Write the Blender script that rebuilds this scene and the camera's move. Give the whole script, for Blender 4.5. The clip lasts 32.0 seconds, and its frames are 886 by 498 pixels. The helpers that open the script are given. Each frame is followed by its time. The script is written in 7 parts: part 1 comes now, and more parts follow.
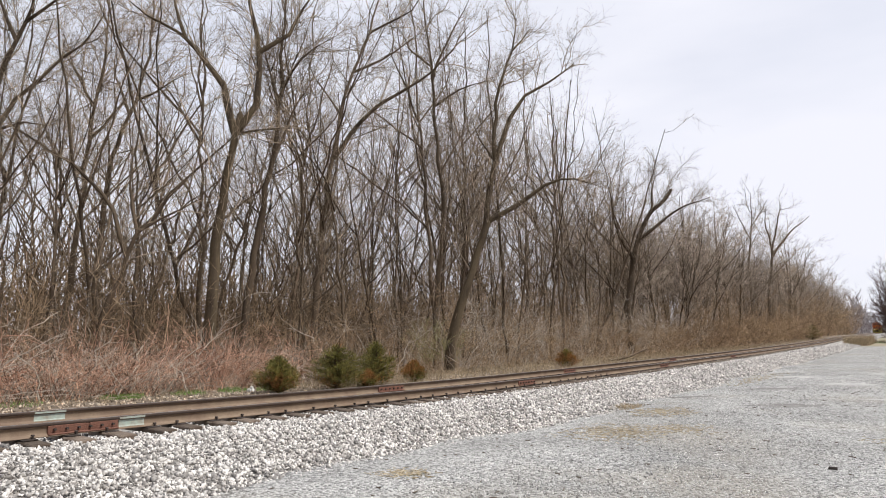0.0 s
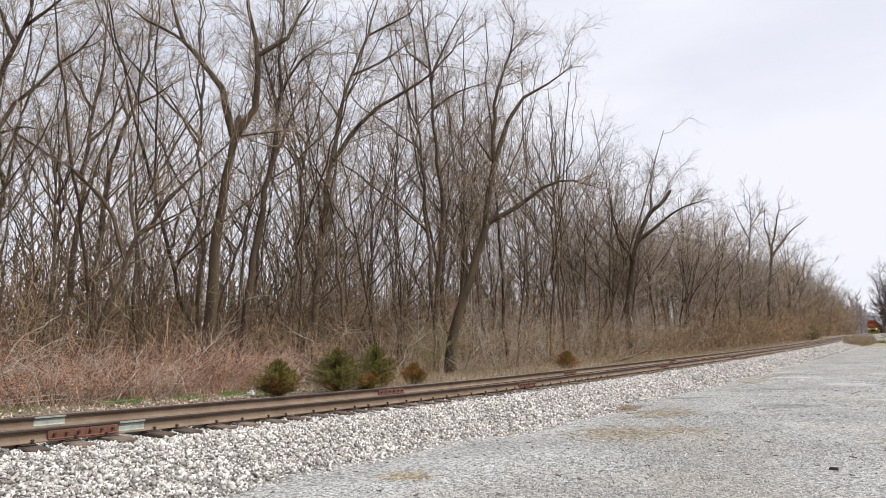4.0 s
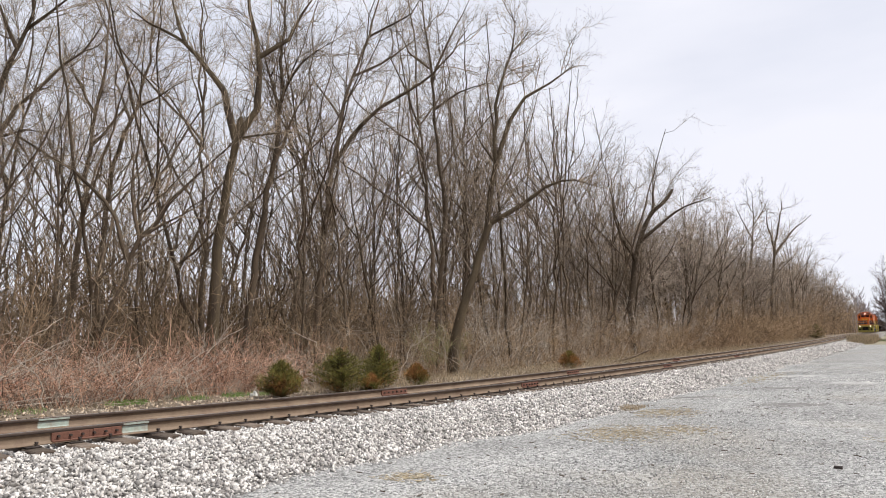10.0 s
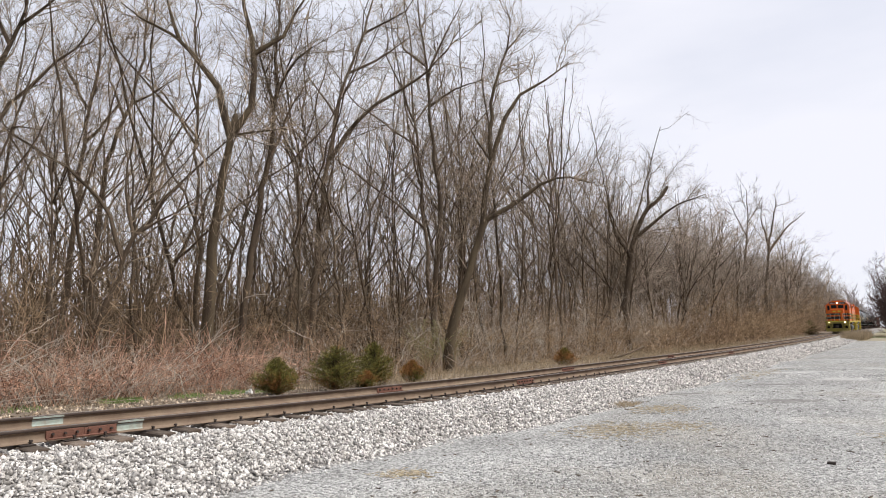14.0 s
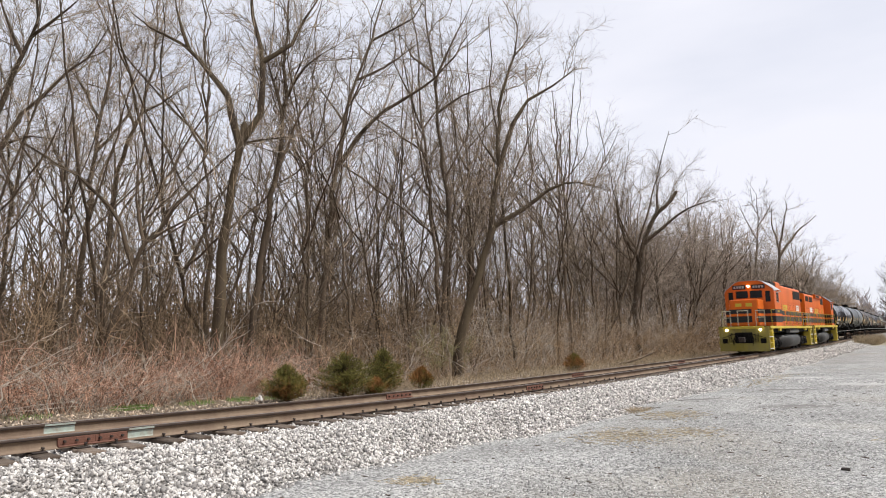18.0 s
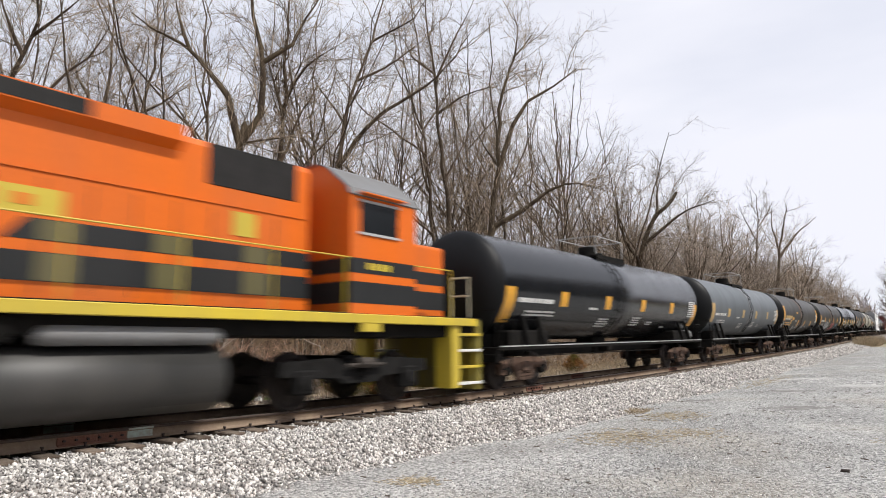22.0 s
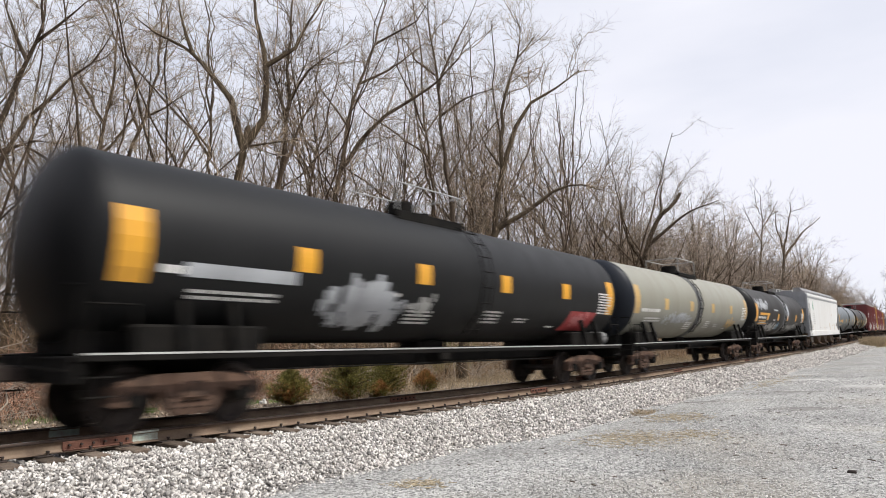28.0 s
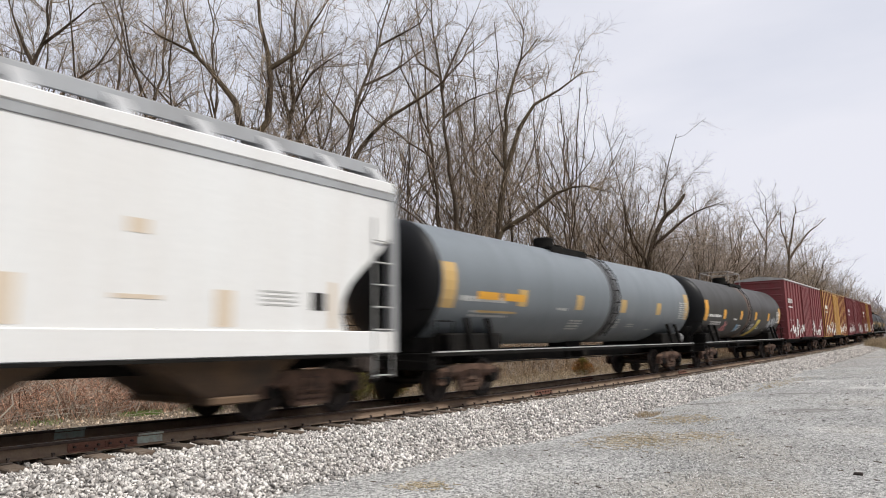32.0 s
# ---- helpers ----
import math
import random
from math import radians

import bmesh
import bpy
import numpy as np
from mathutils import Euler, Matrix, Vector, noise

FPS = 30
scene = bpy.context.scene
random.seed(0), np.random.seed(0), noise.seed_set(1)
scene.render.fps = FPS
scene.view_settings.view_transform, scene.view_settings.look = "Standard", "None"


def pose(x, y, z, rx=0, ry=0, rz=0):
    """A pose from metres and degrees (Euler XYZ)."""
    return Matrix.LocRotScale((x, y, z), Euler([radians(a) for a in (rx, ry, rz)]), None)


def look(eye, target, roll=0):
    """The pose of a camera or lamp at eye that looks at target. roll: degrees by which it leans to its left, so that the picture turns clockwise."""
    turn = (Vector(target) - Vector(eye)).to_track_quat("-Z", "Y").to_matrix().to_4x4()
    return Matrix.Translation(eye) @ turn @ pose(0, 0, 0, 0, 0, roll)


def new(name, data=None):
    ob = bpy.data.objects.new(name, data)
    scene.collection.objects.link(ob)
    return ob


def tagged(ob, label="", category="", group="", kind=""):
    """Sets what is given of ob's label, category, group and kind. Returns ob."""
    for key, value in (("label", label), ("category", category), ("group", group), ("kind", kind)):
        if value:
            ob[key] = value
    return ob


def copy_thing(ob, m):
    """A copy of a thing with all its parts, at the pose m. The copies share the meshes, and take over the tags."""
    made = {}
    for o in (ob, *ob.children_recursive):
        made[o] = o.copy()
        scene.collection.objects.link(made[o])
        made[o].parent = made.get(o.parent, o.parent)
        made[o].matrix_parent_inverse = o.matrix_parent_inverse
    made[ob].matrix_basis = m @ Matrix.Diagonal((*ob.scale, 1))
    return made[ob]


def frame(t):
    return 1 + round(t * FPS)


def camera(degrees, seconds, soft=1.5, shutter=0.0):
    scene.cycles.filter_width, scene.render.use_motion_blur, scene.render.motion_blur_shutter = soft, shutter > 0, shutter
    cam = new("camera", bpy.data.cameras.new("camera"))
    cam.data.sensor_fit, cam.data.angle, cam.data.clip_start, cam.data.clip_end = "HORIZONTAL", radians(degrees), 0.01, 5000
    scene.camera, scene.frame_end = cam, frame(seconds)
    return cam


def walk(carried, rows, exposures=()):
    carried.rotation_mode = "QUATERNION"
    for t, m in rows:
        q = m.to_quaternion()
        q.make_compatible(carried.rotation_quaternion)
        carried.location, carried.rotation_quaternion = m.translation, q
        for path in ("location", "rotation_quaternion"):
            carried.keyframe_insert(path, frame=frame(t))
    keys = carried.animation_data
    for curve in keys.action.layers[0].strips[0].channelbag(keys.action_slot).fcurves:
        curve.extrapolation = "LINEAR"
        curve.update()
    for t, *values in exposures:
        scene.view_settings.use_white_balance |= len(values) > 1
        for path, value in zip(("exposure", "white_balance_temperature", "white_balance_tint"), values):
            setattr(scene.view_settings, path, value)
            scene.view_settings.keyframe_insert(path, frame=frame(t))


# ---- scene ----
# The camera stands beside a gravel lot and sways a little on its tripod.
EYE = (10.115, 0.0, 1.143)
cam = camera(68.27, 32.0, soft=1.0, shutter=0.5)


def aim(yaw, pitch, roll):
    """Yaw: degrees to the left of the track's line; pitch up; roll clockwise."""
    y, p = radians(yaw), radians(pitch)
    way = Vector((-math.sin(y) * math.cos(p), math.cos(y) * math.cos(p), math.sin(p)))
    return look(EYE, Vector(EYE) + way, roll)


walk(cam, [(t, aim(yaw, pitch, roll)) for t, yaw, pitch, roll in (
    (0, 37.063, 7.243, 0.015), (0.5, 37.064, 7.295, 0.070), (1, 37.077, 7.341, -0.180), (1.5, 37.069, 7.426, -0.328),
    (2, 37.002, 7.413, -0.171), (2.5, 36.948, 7.389, -0.232), (3, 36.967, 7.407, -0.203), (3.5, 37.007, 7.440, -0.258),
    (5.5, 36.997, 7.432, -0.361), (6, 37.052, 7.430, -0.312), (6.5, 37.130, 7.437, -0.305), (7, 37.190, 7.441, -0.244),
    (7.5, 37.255, 7.428, -0.333), (8, 37.330, 7.456, -0.420), (8.5, 37.388, 7.496, -0.494), (9, 37.425, 7.511, -0.537),
    (9.5, 37.320, 7.514, -0.505), (10, 37.210, 7.480, -0.585), (10.5, 37.107, 7.444, -0.495), (11, 37.081, 7.474, -0.528),
    (11.5, 37.095, 7.513, -0.570), (12, 37.125, 7.342, -0.354), (12.5, 36.903, 7.219, -0.519), (13, 36.762, 7.203, -0.638),
    (13.5, 36.724, 7.202, -0.643), (14, 36.804, 7.230, -0.680), (14.5, 37.127, 7.385, -0.652), (16.5, 37.501, 7.629, -0.853),
    (17, 37.537, 7.705, -0.772), (17.5, 37.558, 7.723, -0.878), (18, 37.558, 7.766, -0.913), (18.5, 37.560, 7.771, -0.894),
    (19, 37.627, 7.793, -0.826), (19.5, 37.707, 7.802, -0.872), (20, 37.727, 7.832, -0.894), (20.5, 37.663, 7.836, -0.839),
    (21, 37.549, 7.814, -0.801), (21.5, 37.519, 7.803, -0.783), (22, 37.547, 7.822, -0.784), (22.5, 37.562, 7.881, -0.954),
    (23, 37.523, 7.912, -0.867), (23.5, 37.500, 7.950, -0.829), (24, 37.582, 7.951, -0.835), (24.5, 37.685, 8.002, -0.918),
    (25, 37.674, 8.032, -0.925), (25.5, 37.614, 8.086, -1.051), (27.5, 37.879, 8.073, -1.144), (28, 37.865, 8.020, -1.061),
    (28.5, 37.887, 8.006, -1.176), (29, 37.922, 8.077, -1.076), (29.5, 37.986, 8.026, -0.965), (30, 38.018, 8.036, -0.882),
    (30.5, 37.974, 8.052, -1.027), (31, 38.020, 8.005, -0.727), (31.5, 38.149, 8.055, -0.883), (32, 38.206, 8.181, -1.112),
)], exposures=((0, -0.1), (31.2, -0.1), (31.7, -0.17), (32, -0.26)))

# ---- light: thin bright cloud with a hazy sun ----
world = bpy.data.worlds.new("world")
scene.world = world
world.use_nodes = True
wn, wl = world.node_tree.nodes, world.node_tree.links
wn.clear()
SUN_AT = Vector((0.62, 0.2, 0.95)).normalized()
sky = wn.new("ShaderNodeTexSky")
sky.sky_type, sky.sun_disc = "NISHITA", False
sky.sun_elevation = math.asin(SUN_AT.z)
sky.sun_rotation = math.atan2(SUN_AT.x, SUN_AT.y)
thin = wn.new("ShaderNodeVectorMath")
thin.operation, thin.inputs["Scale"].default_value = "SCALE", 0.13
wl.new(sky.outputs["Color"], thin.inputs[0])
coord = wn.new("ShaderNodeTexCoord")
stretch = wn.new("ShaderNodeMapping")
stretch.inputs["Scale"].default_value = (1.0, 1.0, 3.5)
clouds = wn.new("ShaderNodeTexNoise")
clouds.inputs["Scale"].default_value, clouds.inputs["Detail"].default_value, clouds.inputs["Roughness"].default_value = 1.7, 5, 0.5
veil = wn.new("ShaderNodeMapRange")
veil.inputs["From Min"].default_value, veil.inputs["From Max"].default_value = 0.25, 0.6
veil.inputs["To Min"].default_value, veil.inputs["To Max"].default_value = 0.74, 1.0
mix = wn.new("ShaderNodeMix")
mix.data_type = "RGBA"
mix.inputs[7].default_value = (0.98, 0.99, 1.085, 1)
out = wn.new("ShaderNodeOutputWorld")
back = wn.new("ShaderNodeBackground")
wl.new(coord.outputs["Generated"], stretch.inputs["Vector"])
wl.new(stretch.outputs["Vector"], clouds.inputs["Vector"])
wl.new(clouds.outputs["Fac"], veil.inputs["Value"])
# the veil is thick near the horizon and thins to blue overhead
height = wn.new("ShaderNodeSeparateXYZ")
wl.new(coord.outputs["Generated"], height.inputs["Vector"])
thinning = wn.new("ShaderNodeMapRange")
thinning.interpolation_type = "SMOOTHSTEP"
thinning.inputs["From Min"].default_value, thinning.inputs["From Max"].default_value = 0.45, 0.9
thinning.inputs["To Min"].default_value, thinning.inputs["To Max"].default_value = 1.0, 0.45
wl.new(height.outputs["Z"], thinning.inputs["Value"])
cover = wn.new("ShaderNodeMath")
cover.operation = "MULTIPLY"
wl.new(veil.outputs["Result"], cover.inputs[0])
wl.new(thinning.outputs["Result"], cover.inputs[1])
wl.new(cover.outputs["Value"], mix.inputs[0])
wl.new(thin.outputs["Vector"], mix.inputs[6])
wl.new(mix.outputs[2], back.inputs["Color"])
wl.new(back.outputs["Background"], out.inputs["Surface"])
sun = new("sun", bpy.data.lights.new("sun", "SUN"))
sun.data.energy, sun.data.angle, sun.data.color = 4.5, radians(1.2), (1.0, 0.975, 0.925)
sun.matrix_world = look(SUN_AT * 60, (0, 0, 0))


# ---- materials ----
def material(name, base, rough=0.7, metal=0.0, vary=0.15, scale=3.0, second=None, fine=40.0, bump=0.0, bump_scale=60.0, island=0.0, obj_vary=0.0, streak=False, coat=0.0, glow=0.0, spec=0.5):
    """A worn surface: base colour broken up by large stains (towards second) and fine grain, with bump."""
    m = bpy.data.materials.new(name)
    m.use_nodes = True
    n, l = m.node_tree.nodes, m.node_tree.links
    b = n["Principled BSDF"]
    b.inputs["Roughness"].default_value, b.inputs["Metallic"].default_value = rough, metal
    b.inputs["Specular IOR Level"].default_value = spec
    b.inputs["Coat Weight"].default_value, b.inputs["Coat Roughness"].default_value = coat, 0.4
    if glow:
        b.inputs["Emission Color"].default_value, b.inputs["Emission Strength"].default_value = (*base, 1), glow
    tc = n.new("ShaderNodeTexCoord")
    where = tc.outputs["Object"]
    if streak:
        mp = n.new("ShaderNodeMapping")
        mp.inputs["Scale"].default_value = (1.0, 1.0, 0.12)
        l.new(where, mp.inputs["Vector"])
        where = mp.outputs["Vector"]
    big, small = n.new("ShaderNodeTexNoise"), n.new("ShaderNodeTexNoise")
    big.inputs["Scale"].default_value, big.inputs["Detail"].default_value, big.inputs["Roughness"].default_value = scale, 6, 0.62
    small.inputs["Scale"].default_value, small.inputs["Detail"].default_value = fine, 3
    l.new(where, big.inputs["Vector"])
    l.new(tc.outputs["Object"], small.inputs["Vector"])
    ramp = n.new("ShaderNodeMapRange")
    ramp.inputs["From Min"].default_value, ramp.inputs["From Max"].default_value = 0.38, 0.68
    l.new(big.outputs["Fac"], ramp.inputs["Value"])
    mixer = n.new("ShaderNodeMix")
    mixer.data_type = "RGBA"
    mixer.inputs[6].default_value = (*base, 1)
    mixer.inputs[7].default_value = (*(second or [c * (1 - 2 * vary) for c in base]), 1)
    l.new(ramp.outputs["Result"], mixer.inputs[0])
    shade = n.new("ShaderNodeMapRange")
    shade.inputs["To Min"].default_value, shade.inputs["To Max"].default_value = 1 - vary, 1 + vary
    l.new(small.outputs["Fac"], shade.inputs["Value"])
    last = shade.outputs["Result"]
    for amount, node, socket in ((island, "ShaderNodeNewGeometry", "Random Per Island"), (obj_vary, "ShaderNodeObjectInfo", "Random")):
        if amount:
            r, mr, mul = n.new(node), n.new("ShaderNodeMapRange"), n.new("ShaderNodeMath")
            mr.inputs["To Min"].default_value, mr.inputs["To Max"].default_value = 1 - amount, 1 + amount
            mul.operation = "MULTIPLY"
            l.new(r.outputs[socket], mr.inputs["Value"])
            l.new(mr.outputs["Result"], mul.inputs[0])
            l.new(last, mul.inputs[1])
            last = mul.outputs[0]
    tone = n.new("ShaderNodeVectorMath")
    tone.operation = "SCALE"
    l.new(mixer.outputs[2], tone.inputs[0])
    l.new(last, tone.inputs["Scale"])
    l.new(tone.outputs["Vector"], b.inputs["Base Color"])
    if rough < 0.9 and metal < 0.5:
        rr = n.new("ShaderNodeMapRange")
        rr.inputs["To Min"].default_value, rr.inputs["To Max"].default_value = max(0.05, rough - 0.1), min(1, rough + 0.12)
        l.new(big.outputs["Fac"], rr.inputs["Value"])
        l.new(rr.outputs["Result"], b.inputs["Roughness"])
    if bump:
        bn, bp = n.new("ShaderNodeTexNoise"), n.new("ShaderNodeBump")
        bn.inputs["Scale"].default_value, bn.inputs["Detail"].default_value = bump_scale, 4
        bp.inputs["Strength"].default_value, bp.inputs["Distance"].default_value = bump, 0.02
        l.new(tc.outputs["Object"], bn.inputs["Vector"])
        l.new(bn.outputs["Fac"], bp.inputs["Height"])
        l.new(bp.outputs["Normal"], b.inputs["Normal"])
    return m


def gravel_material(name, base, second, cell, low, high, silt):
    """Crushed stone packed into grey dust: cells of stones, paler tracks, tan and dark blotches."""
    m = material(name, base, 0.95, vary=0.14, scale=0.45, second=second, fine=9, spec=0.2)
    n, l = m.node_tree.nodes, m.node_tree.links
    b = n["Principled BSDF"]
    tc = n.new("ShaderNodeTexCoord")
    prev = b.inputs["Base Color"].links[0].from_socket
    cells = n.new("ShaderNodeTexVoronoi")
    cells.inputs["Scale"].default_value = cell
    l.new(tc.outputs["Object"], cells.inputs["Vector"])
    bits = n.new("ShaderNodeSeparateColor")
    l.new(cells.outputs["Color"], bits.inputs["Color"])
    rng = n.new("ShaderNodeMapRange")
    rng.inputs["To Min"].default_value, rng.inputs["To Max"].default_value = low, high
    l.new(bits.outputs[0], rng.inputs["Value"])
    mul = n.new("ShaderNodeVectorMath")
    mul.operation = "SCALE"
    l.new(prev, mul.inputs[0])
    l.new(rng.outputs["Result"], mul.inputs["Scale"])
    # tan dead grass and silt in soft blotches
    blot, br, mx = n.new("ShaderNodeTexNoise"), n.new("ShaderNodeMapRange"), n.new("ShaderNodeMix")
    blot.inputs["Scale"].default_value, blot.inputs["Detail"].default_value = 0.33, 7
    br.inputs["From Min"].default_value, br.inputs["From Max"].default_value, br.inputs["To Max"].default_value = 0.52, 0.72, silt
    mx.data_type = "RGBA"
    mx.inputs[7].default_value = (0.32, 0.27, 0.2, 1)
    mp = n.new("ShaderNodeMapping")
    mp.inputs["Location"].default_value = (3.1, 1.7, 0)
    l.new(tc.outputs["Object"], mp.inputs["Vector"])
    l.new(mp.outputs["Vector"], blot.inputs["Vector"])
    l.new(blot.outputs["Fac"], br.inputs["Value"])
    l.new(br.outputs["Result"], mx.inputs[0])
    l.new(mul.outputs["Vector"], mx.inputs[6])
    l.new(mx.outputs[2], b.inputs["Base Color"])
    bp = n.new("ShaderNodeBump")
    bp.inputs["Strength"].default_value, bp.inputs["Distance"].default_value = 0.9, 0.02
    l.new(cells.outputs["Distance"], bp.inputs["Height"])
    bp.invert = True
    l.new(bp.outputs["Normal"], b.inputs["Normal"])
    return m


GRAVEL = gravel_material("lot_gravel", (0.345, 0.338, 0.322), (0.245, 0.24, 0.228), 36, 0.3, 1.85, 0.35)
LITTER = material("leaf_litter", (0.15, 0.112, 0.08), 0.95, vary=0.4, scale=1.3, second=(0.25, 0.21, 0.165), fine=30, bump=0.8, bump_scale=35, spec=0.1)
BED = gravel_material("ballast_bed", (0.30, 0.28, 0.26), (0.2, 0.185, 0.17), 17, 0.35, 1.6, 0.1)
STONE = material("limestone_ballast", (0.59, 0.56, 0.525), 0.9, vary=0.14, scale=5, second=(0.32, 0.292, 0.268), fine=60, island=0.62, spec=0.25)
GRIT = material("lot_stones", (0.56, 0.55, 0.525), 0.9, vary=0.12, scale=6, second=(0.34, 0.33, 0.32), fine=70, island=0.6, spec=0.25)
TIE = material("creosote_wood", (0.115, 0.085, 0.065), 0.9, vary=0.3, scale=5, second=(0.19, 0.155, 0.125), fine=60, bump=0.6, bump_scale=50, obj_vary=0.35, spec=0.15)
RAIL = material("rusty_rail", (0.225, 0.165, 0.115), 0.75, vary=0.2, scale=2.2, second=(0.15, 0.10, 0.07), fine=45, bump=0.15, spec=0.3)
HEADSIDE = material("dark_rail_head", (0.075, 0.05, 0.038), 0.7, vary=0.2, scale=3, second=(0.05, 0.036, 0.03), fine=45, spec=0.3)
RAILHEAD = material("worn_railhead", (0.42, 0.38, 0.35), 0.32, metal=0.8, vary=0.1, scale=3)
BAR = material("red_rust_steel", (0.18, 0.085, 0.06), 0.8, vary=0.25, scale=9, second=(0.14, 0.065, 0.045), fine=60, bump=0.4, spec=0.25)
DARKIRON = material("dark_rusty_iron", (0.06, 0.045, 0.038), 0.8, vary=0.3, scale=8, fine=60, spec=0.3)
MARK = material("pale_paint_mark", (0.36, 0.43, 0.38), 0.7, vary=0.12, scale=14, second=(0.28, 0.26, 0.21), fine=50)
BARK = material("grey_brown_bark", (0.135, 0.1, 0.07), 0.95, vary=0.3, scale=2.2, second=(0.06, 0.044, 0.032), fine=30, bump=0.8, bump_scale=25, obj_vary=0.4, streak=True, spec=0.1)
BARKMOSS = material("greenish_bark", (0.125, 0.095, 0.06), 0.95, vary=0.45, scale=2.6, second=(0.05, 0.036, 0.028), fine=30, bump=0.8, bump_scale=25, streak=True, spec=0.1)
BRUSH = material("brown_brush_bark", (0.36, 0.255, 0.158), 0.9, vary=0.2, scale=0.35, second=(0.165, 0.112, 0.069), fine=20, island=0.8, spec=0.15)
# brush bark in a darker copy: the shade deep inside woods put into colour
DEEPSHADE = material("shade_darkened_bark", (0.2, 0.142, 0.09), 0.9, vary=0.2, scale=0.35, second=(0.085, 0.06, 0.039), fine=20, island=0.55, spec=0.1)
TWIG = material("twig_bark", (0.36, 0.28, 0.2), 0.9, vary=0.2, scale=1.2, second=(0.12, 0.092, 0.066), fine=20, island=0.75, obj_vary=0.25, spec=0.15)
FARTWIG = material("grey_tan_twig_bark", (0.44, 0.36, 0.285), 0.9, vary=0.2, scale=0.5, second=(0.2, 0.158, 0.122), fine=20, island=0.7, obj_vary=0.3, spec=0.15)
CANE = material("dry_bramble_cane", (0.53, 0.345, 0.245), 0.85, vary=0.2, scale=1.2, second=(0.25, 0.112, 0.072), fine=20, island=0.85, spec=0.15)
STRAW = material("dead_grass", (0.38, 0.3, 0.2), 0.9, vary=0.2, scale=2, second=(0.25, 0.185, 0.115), island=0.45, spec=0.1)
DEADWOOD = material("bleached_dead_wood", (0.56, 0.49, 0.41), 0.9, vary=0.2, scale=3, second=(0.34, 0.28, 0.22), island=0.35, spec=0.1)
BUD = material("budding_olive_twig", (0.3, 0.29, 0.13), 0.85, vary=0.2, scale=2, second=(0.2, 0.18, 0.09), island=0.4, spec=0.15)
LEAF = material("fallen_leaves", (0.36, 0.27, 0.19), 0.9, vary=0.2, scale=3, second=(0.5, 0.43, 0.35), fine=30, island=0.7, spec=0.15)
TANGRASS = material("matted_tan_grass", (0.47, 0.39, 0.27), 0.9, vary=0.2, scale=2, second=(0.38, 0.31, 0.2), island=0.3, spec=0.1)
WEED = material("spring_weed", (0.13, 0.22, 0.05), 0.8, vary=0.2, scale=5, second=(0.19, 0.27, 0.08), island=0.35, spec=0.2)
CEDAR = material("juniper_green", (0.21, 0.185, 0.052), 0.85, vary=0.25, scale=2.2, second=(0.07, 0.072, 0.022), island=0.55, spec=0.15)
CEDARRUST = material("juniper_winter_rust", (0.36, 0.17, 0.06), 0.85, vary=0.25, scale=3, second=(0.2, 0.105, 0.04), island=0.5, spec=0.15)
TANBRUSH = material("tan_brush_bark", (0.4, 0.285, 0.175), 0.9, vary=0.2, scale=0.16, second=(0.2, 0.13, 0.085), fine=20, island=0.7, spec=0.1)
SHRUB = material("purplish_shrub_bark", (0.17, 0.112, 0.1), 0.9, vary=0.2, scale=0.3, second=(0.075, 0.048, 0.045), fine=20, island=0.6, spec=0.1)
# paler and greyer than the near bark: distance haze put into the colour
HAZEWOOD = material("haze_greyed_bark", (0.34, 0.31, 0.32), 0.95, vary=0.15, scale=0.02, second=(0.25, 0.225, 0.225), fine=1, island=0.3, spec=0.1)
GRASSFAR = material("far_soil_and_grass", (0.31, 0.255, 0.18), 0.95, vary=0.25, scale=0.12, second=(0.15, 0.15, 0.07), fine=8)
DUST = material("pale_stone_dust", (0.46, 0.445, 0.42), 0.95, vary=0.25, scale=3, second=(0.33, 0.32, 0.305), fine=40, spec=0.15)
DARKGRIT = material("dark_lot_grit", (0.17, 0.16, 0.15), 0.9, vary=0.3, scale=4, second=(0.25, 0.24, 0.225), fine=50, spec=0.2)


# ---- mesh helpers ----
def place(ob, parent):
    if parent is not None:
        ob.parent = parent
    return ob


def part(name, bm, mat, parent=None, label="", smooth=False):
    """Links a bmesh as one mesh object under a thing or under a part."""
    me = bpy.data.meshes.new(name)
    bm.to_mesh(me)
    bm.free()
    return part_of(name, me, mat, parent, label, smooth)


def part_of(name, me, mat, parent=None, label="", smooth=False):
    if not me.materials:
        me.materials.append(mat)
    if smooth:
        me.polygons.foreach_set("use_smooth", [True] * len(me.polygons))
    ob = place(new(name, me), parent)
    if label:
        tagged(ob, label)
    return ob


def thing(name, label, category, group="", kind="", at=(0, 0, 0)):
    ob = new(name)
    ob.location = at
    ob.empty_display_size = 0.2
    return tagged(ob, label, category, group, kind)


def box(bm, x0, x1, y0, y1, z0, z1, bevel=0.0, seg=1):
    vs = [bm.verts.new((x, y, z)) for x in (x0, x1) for y in (y0, y1) for z in (z0, z1)]
    fs = [bm.faces.new([vs[i] for i in f]) for f in ((0, 1, 3, 2), (4, 6, 7, 5), (0, 4, 5, 1), (2, 3, 7, 6), (0, 2, 6, 4), (1, 5, 7, 3))]
    if bevel:
        bmesh.ops.bevel(bm, geom=list({e for f in fs for e in f.edges}), offset=bevel, segments=seg, affect="EDGES", profile=0.5)
    return bm


def boxes(*rows, bevel=0.0, seg=1):
    bm = bmesh.new()
    for r in rows:
        box(bm, *r, bevel=bevel, seg=seg)
    return bm


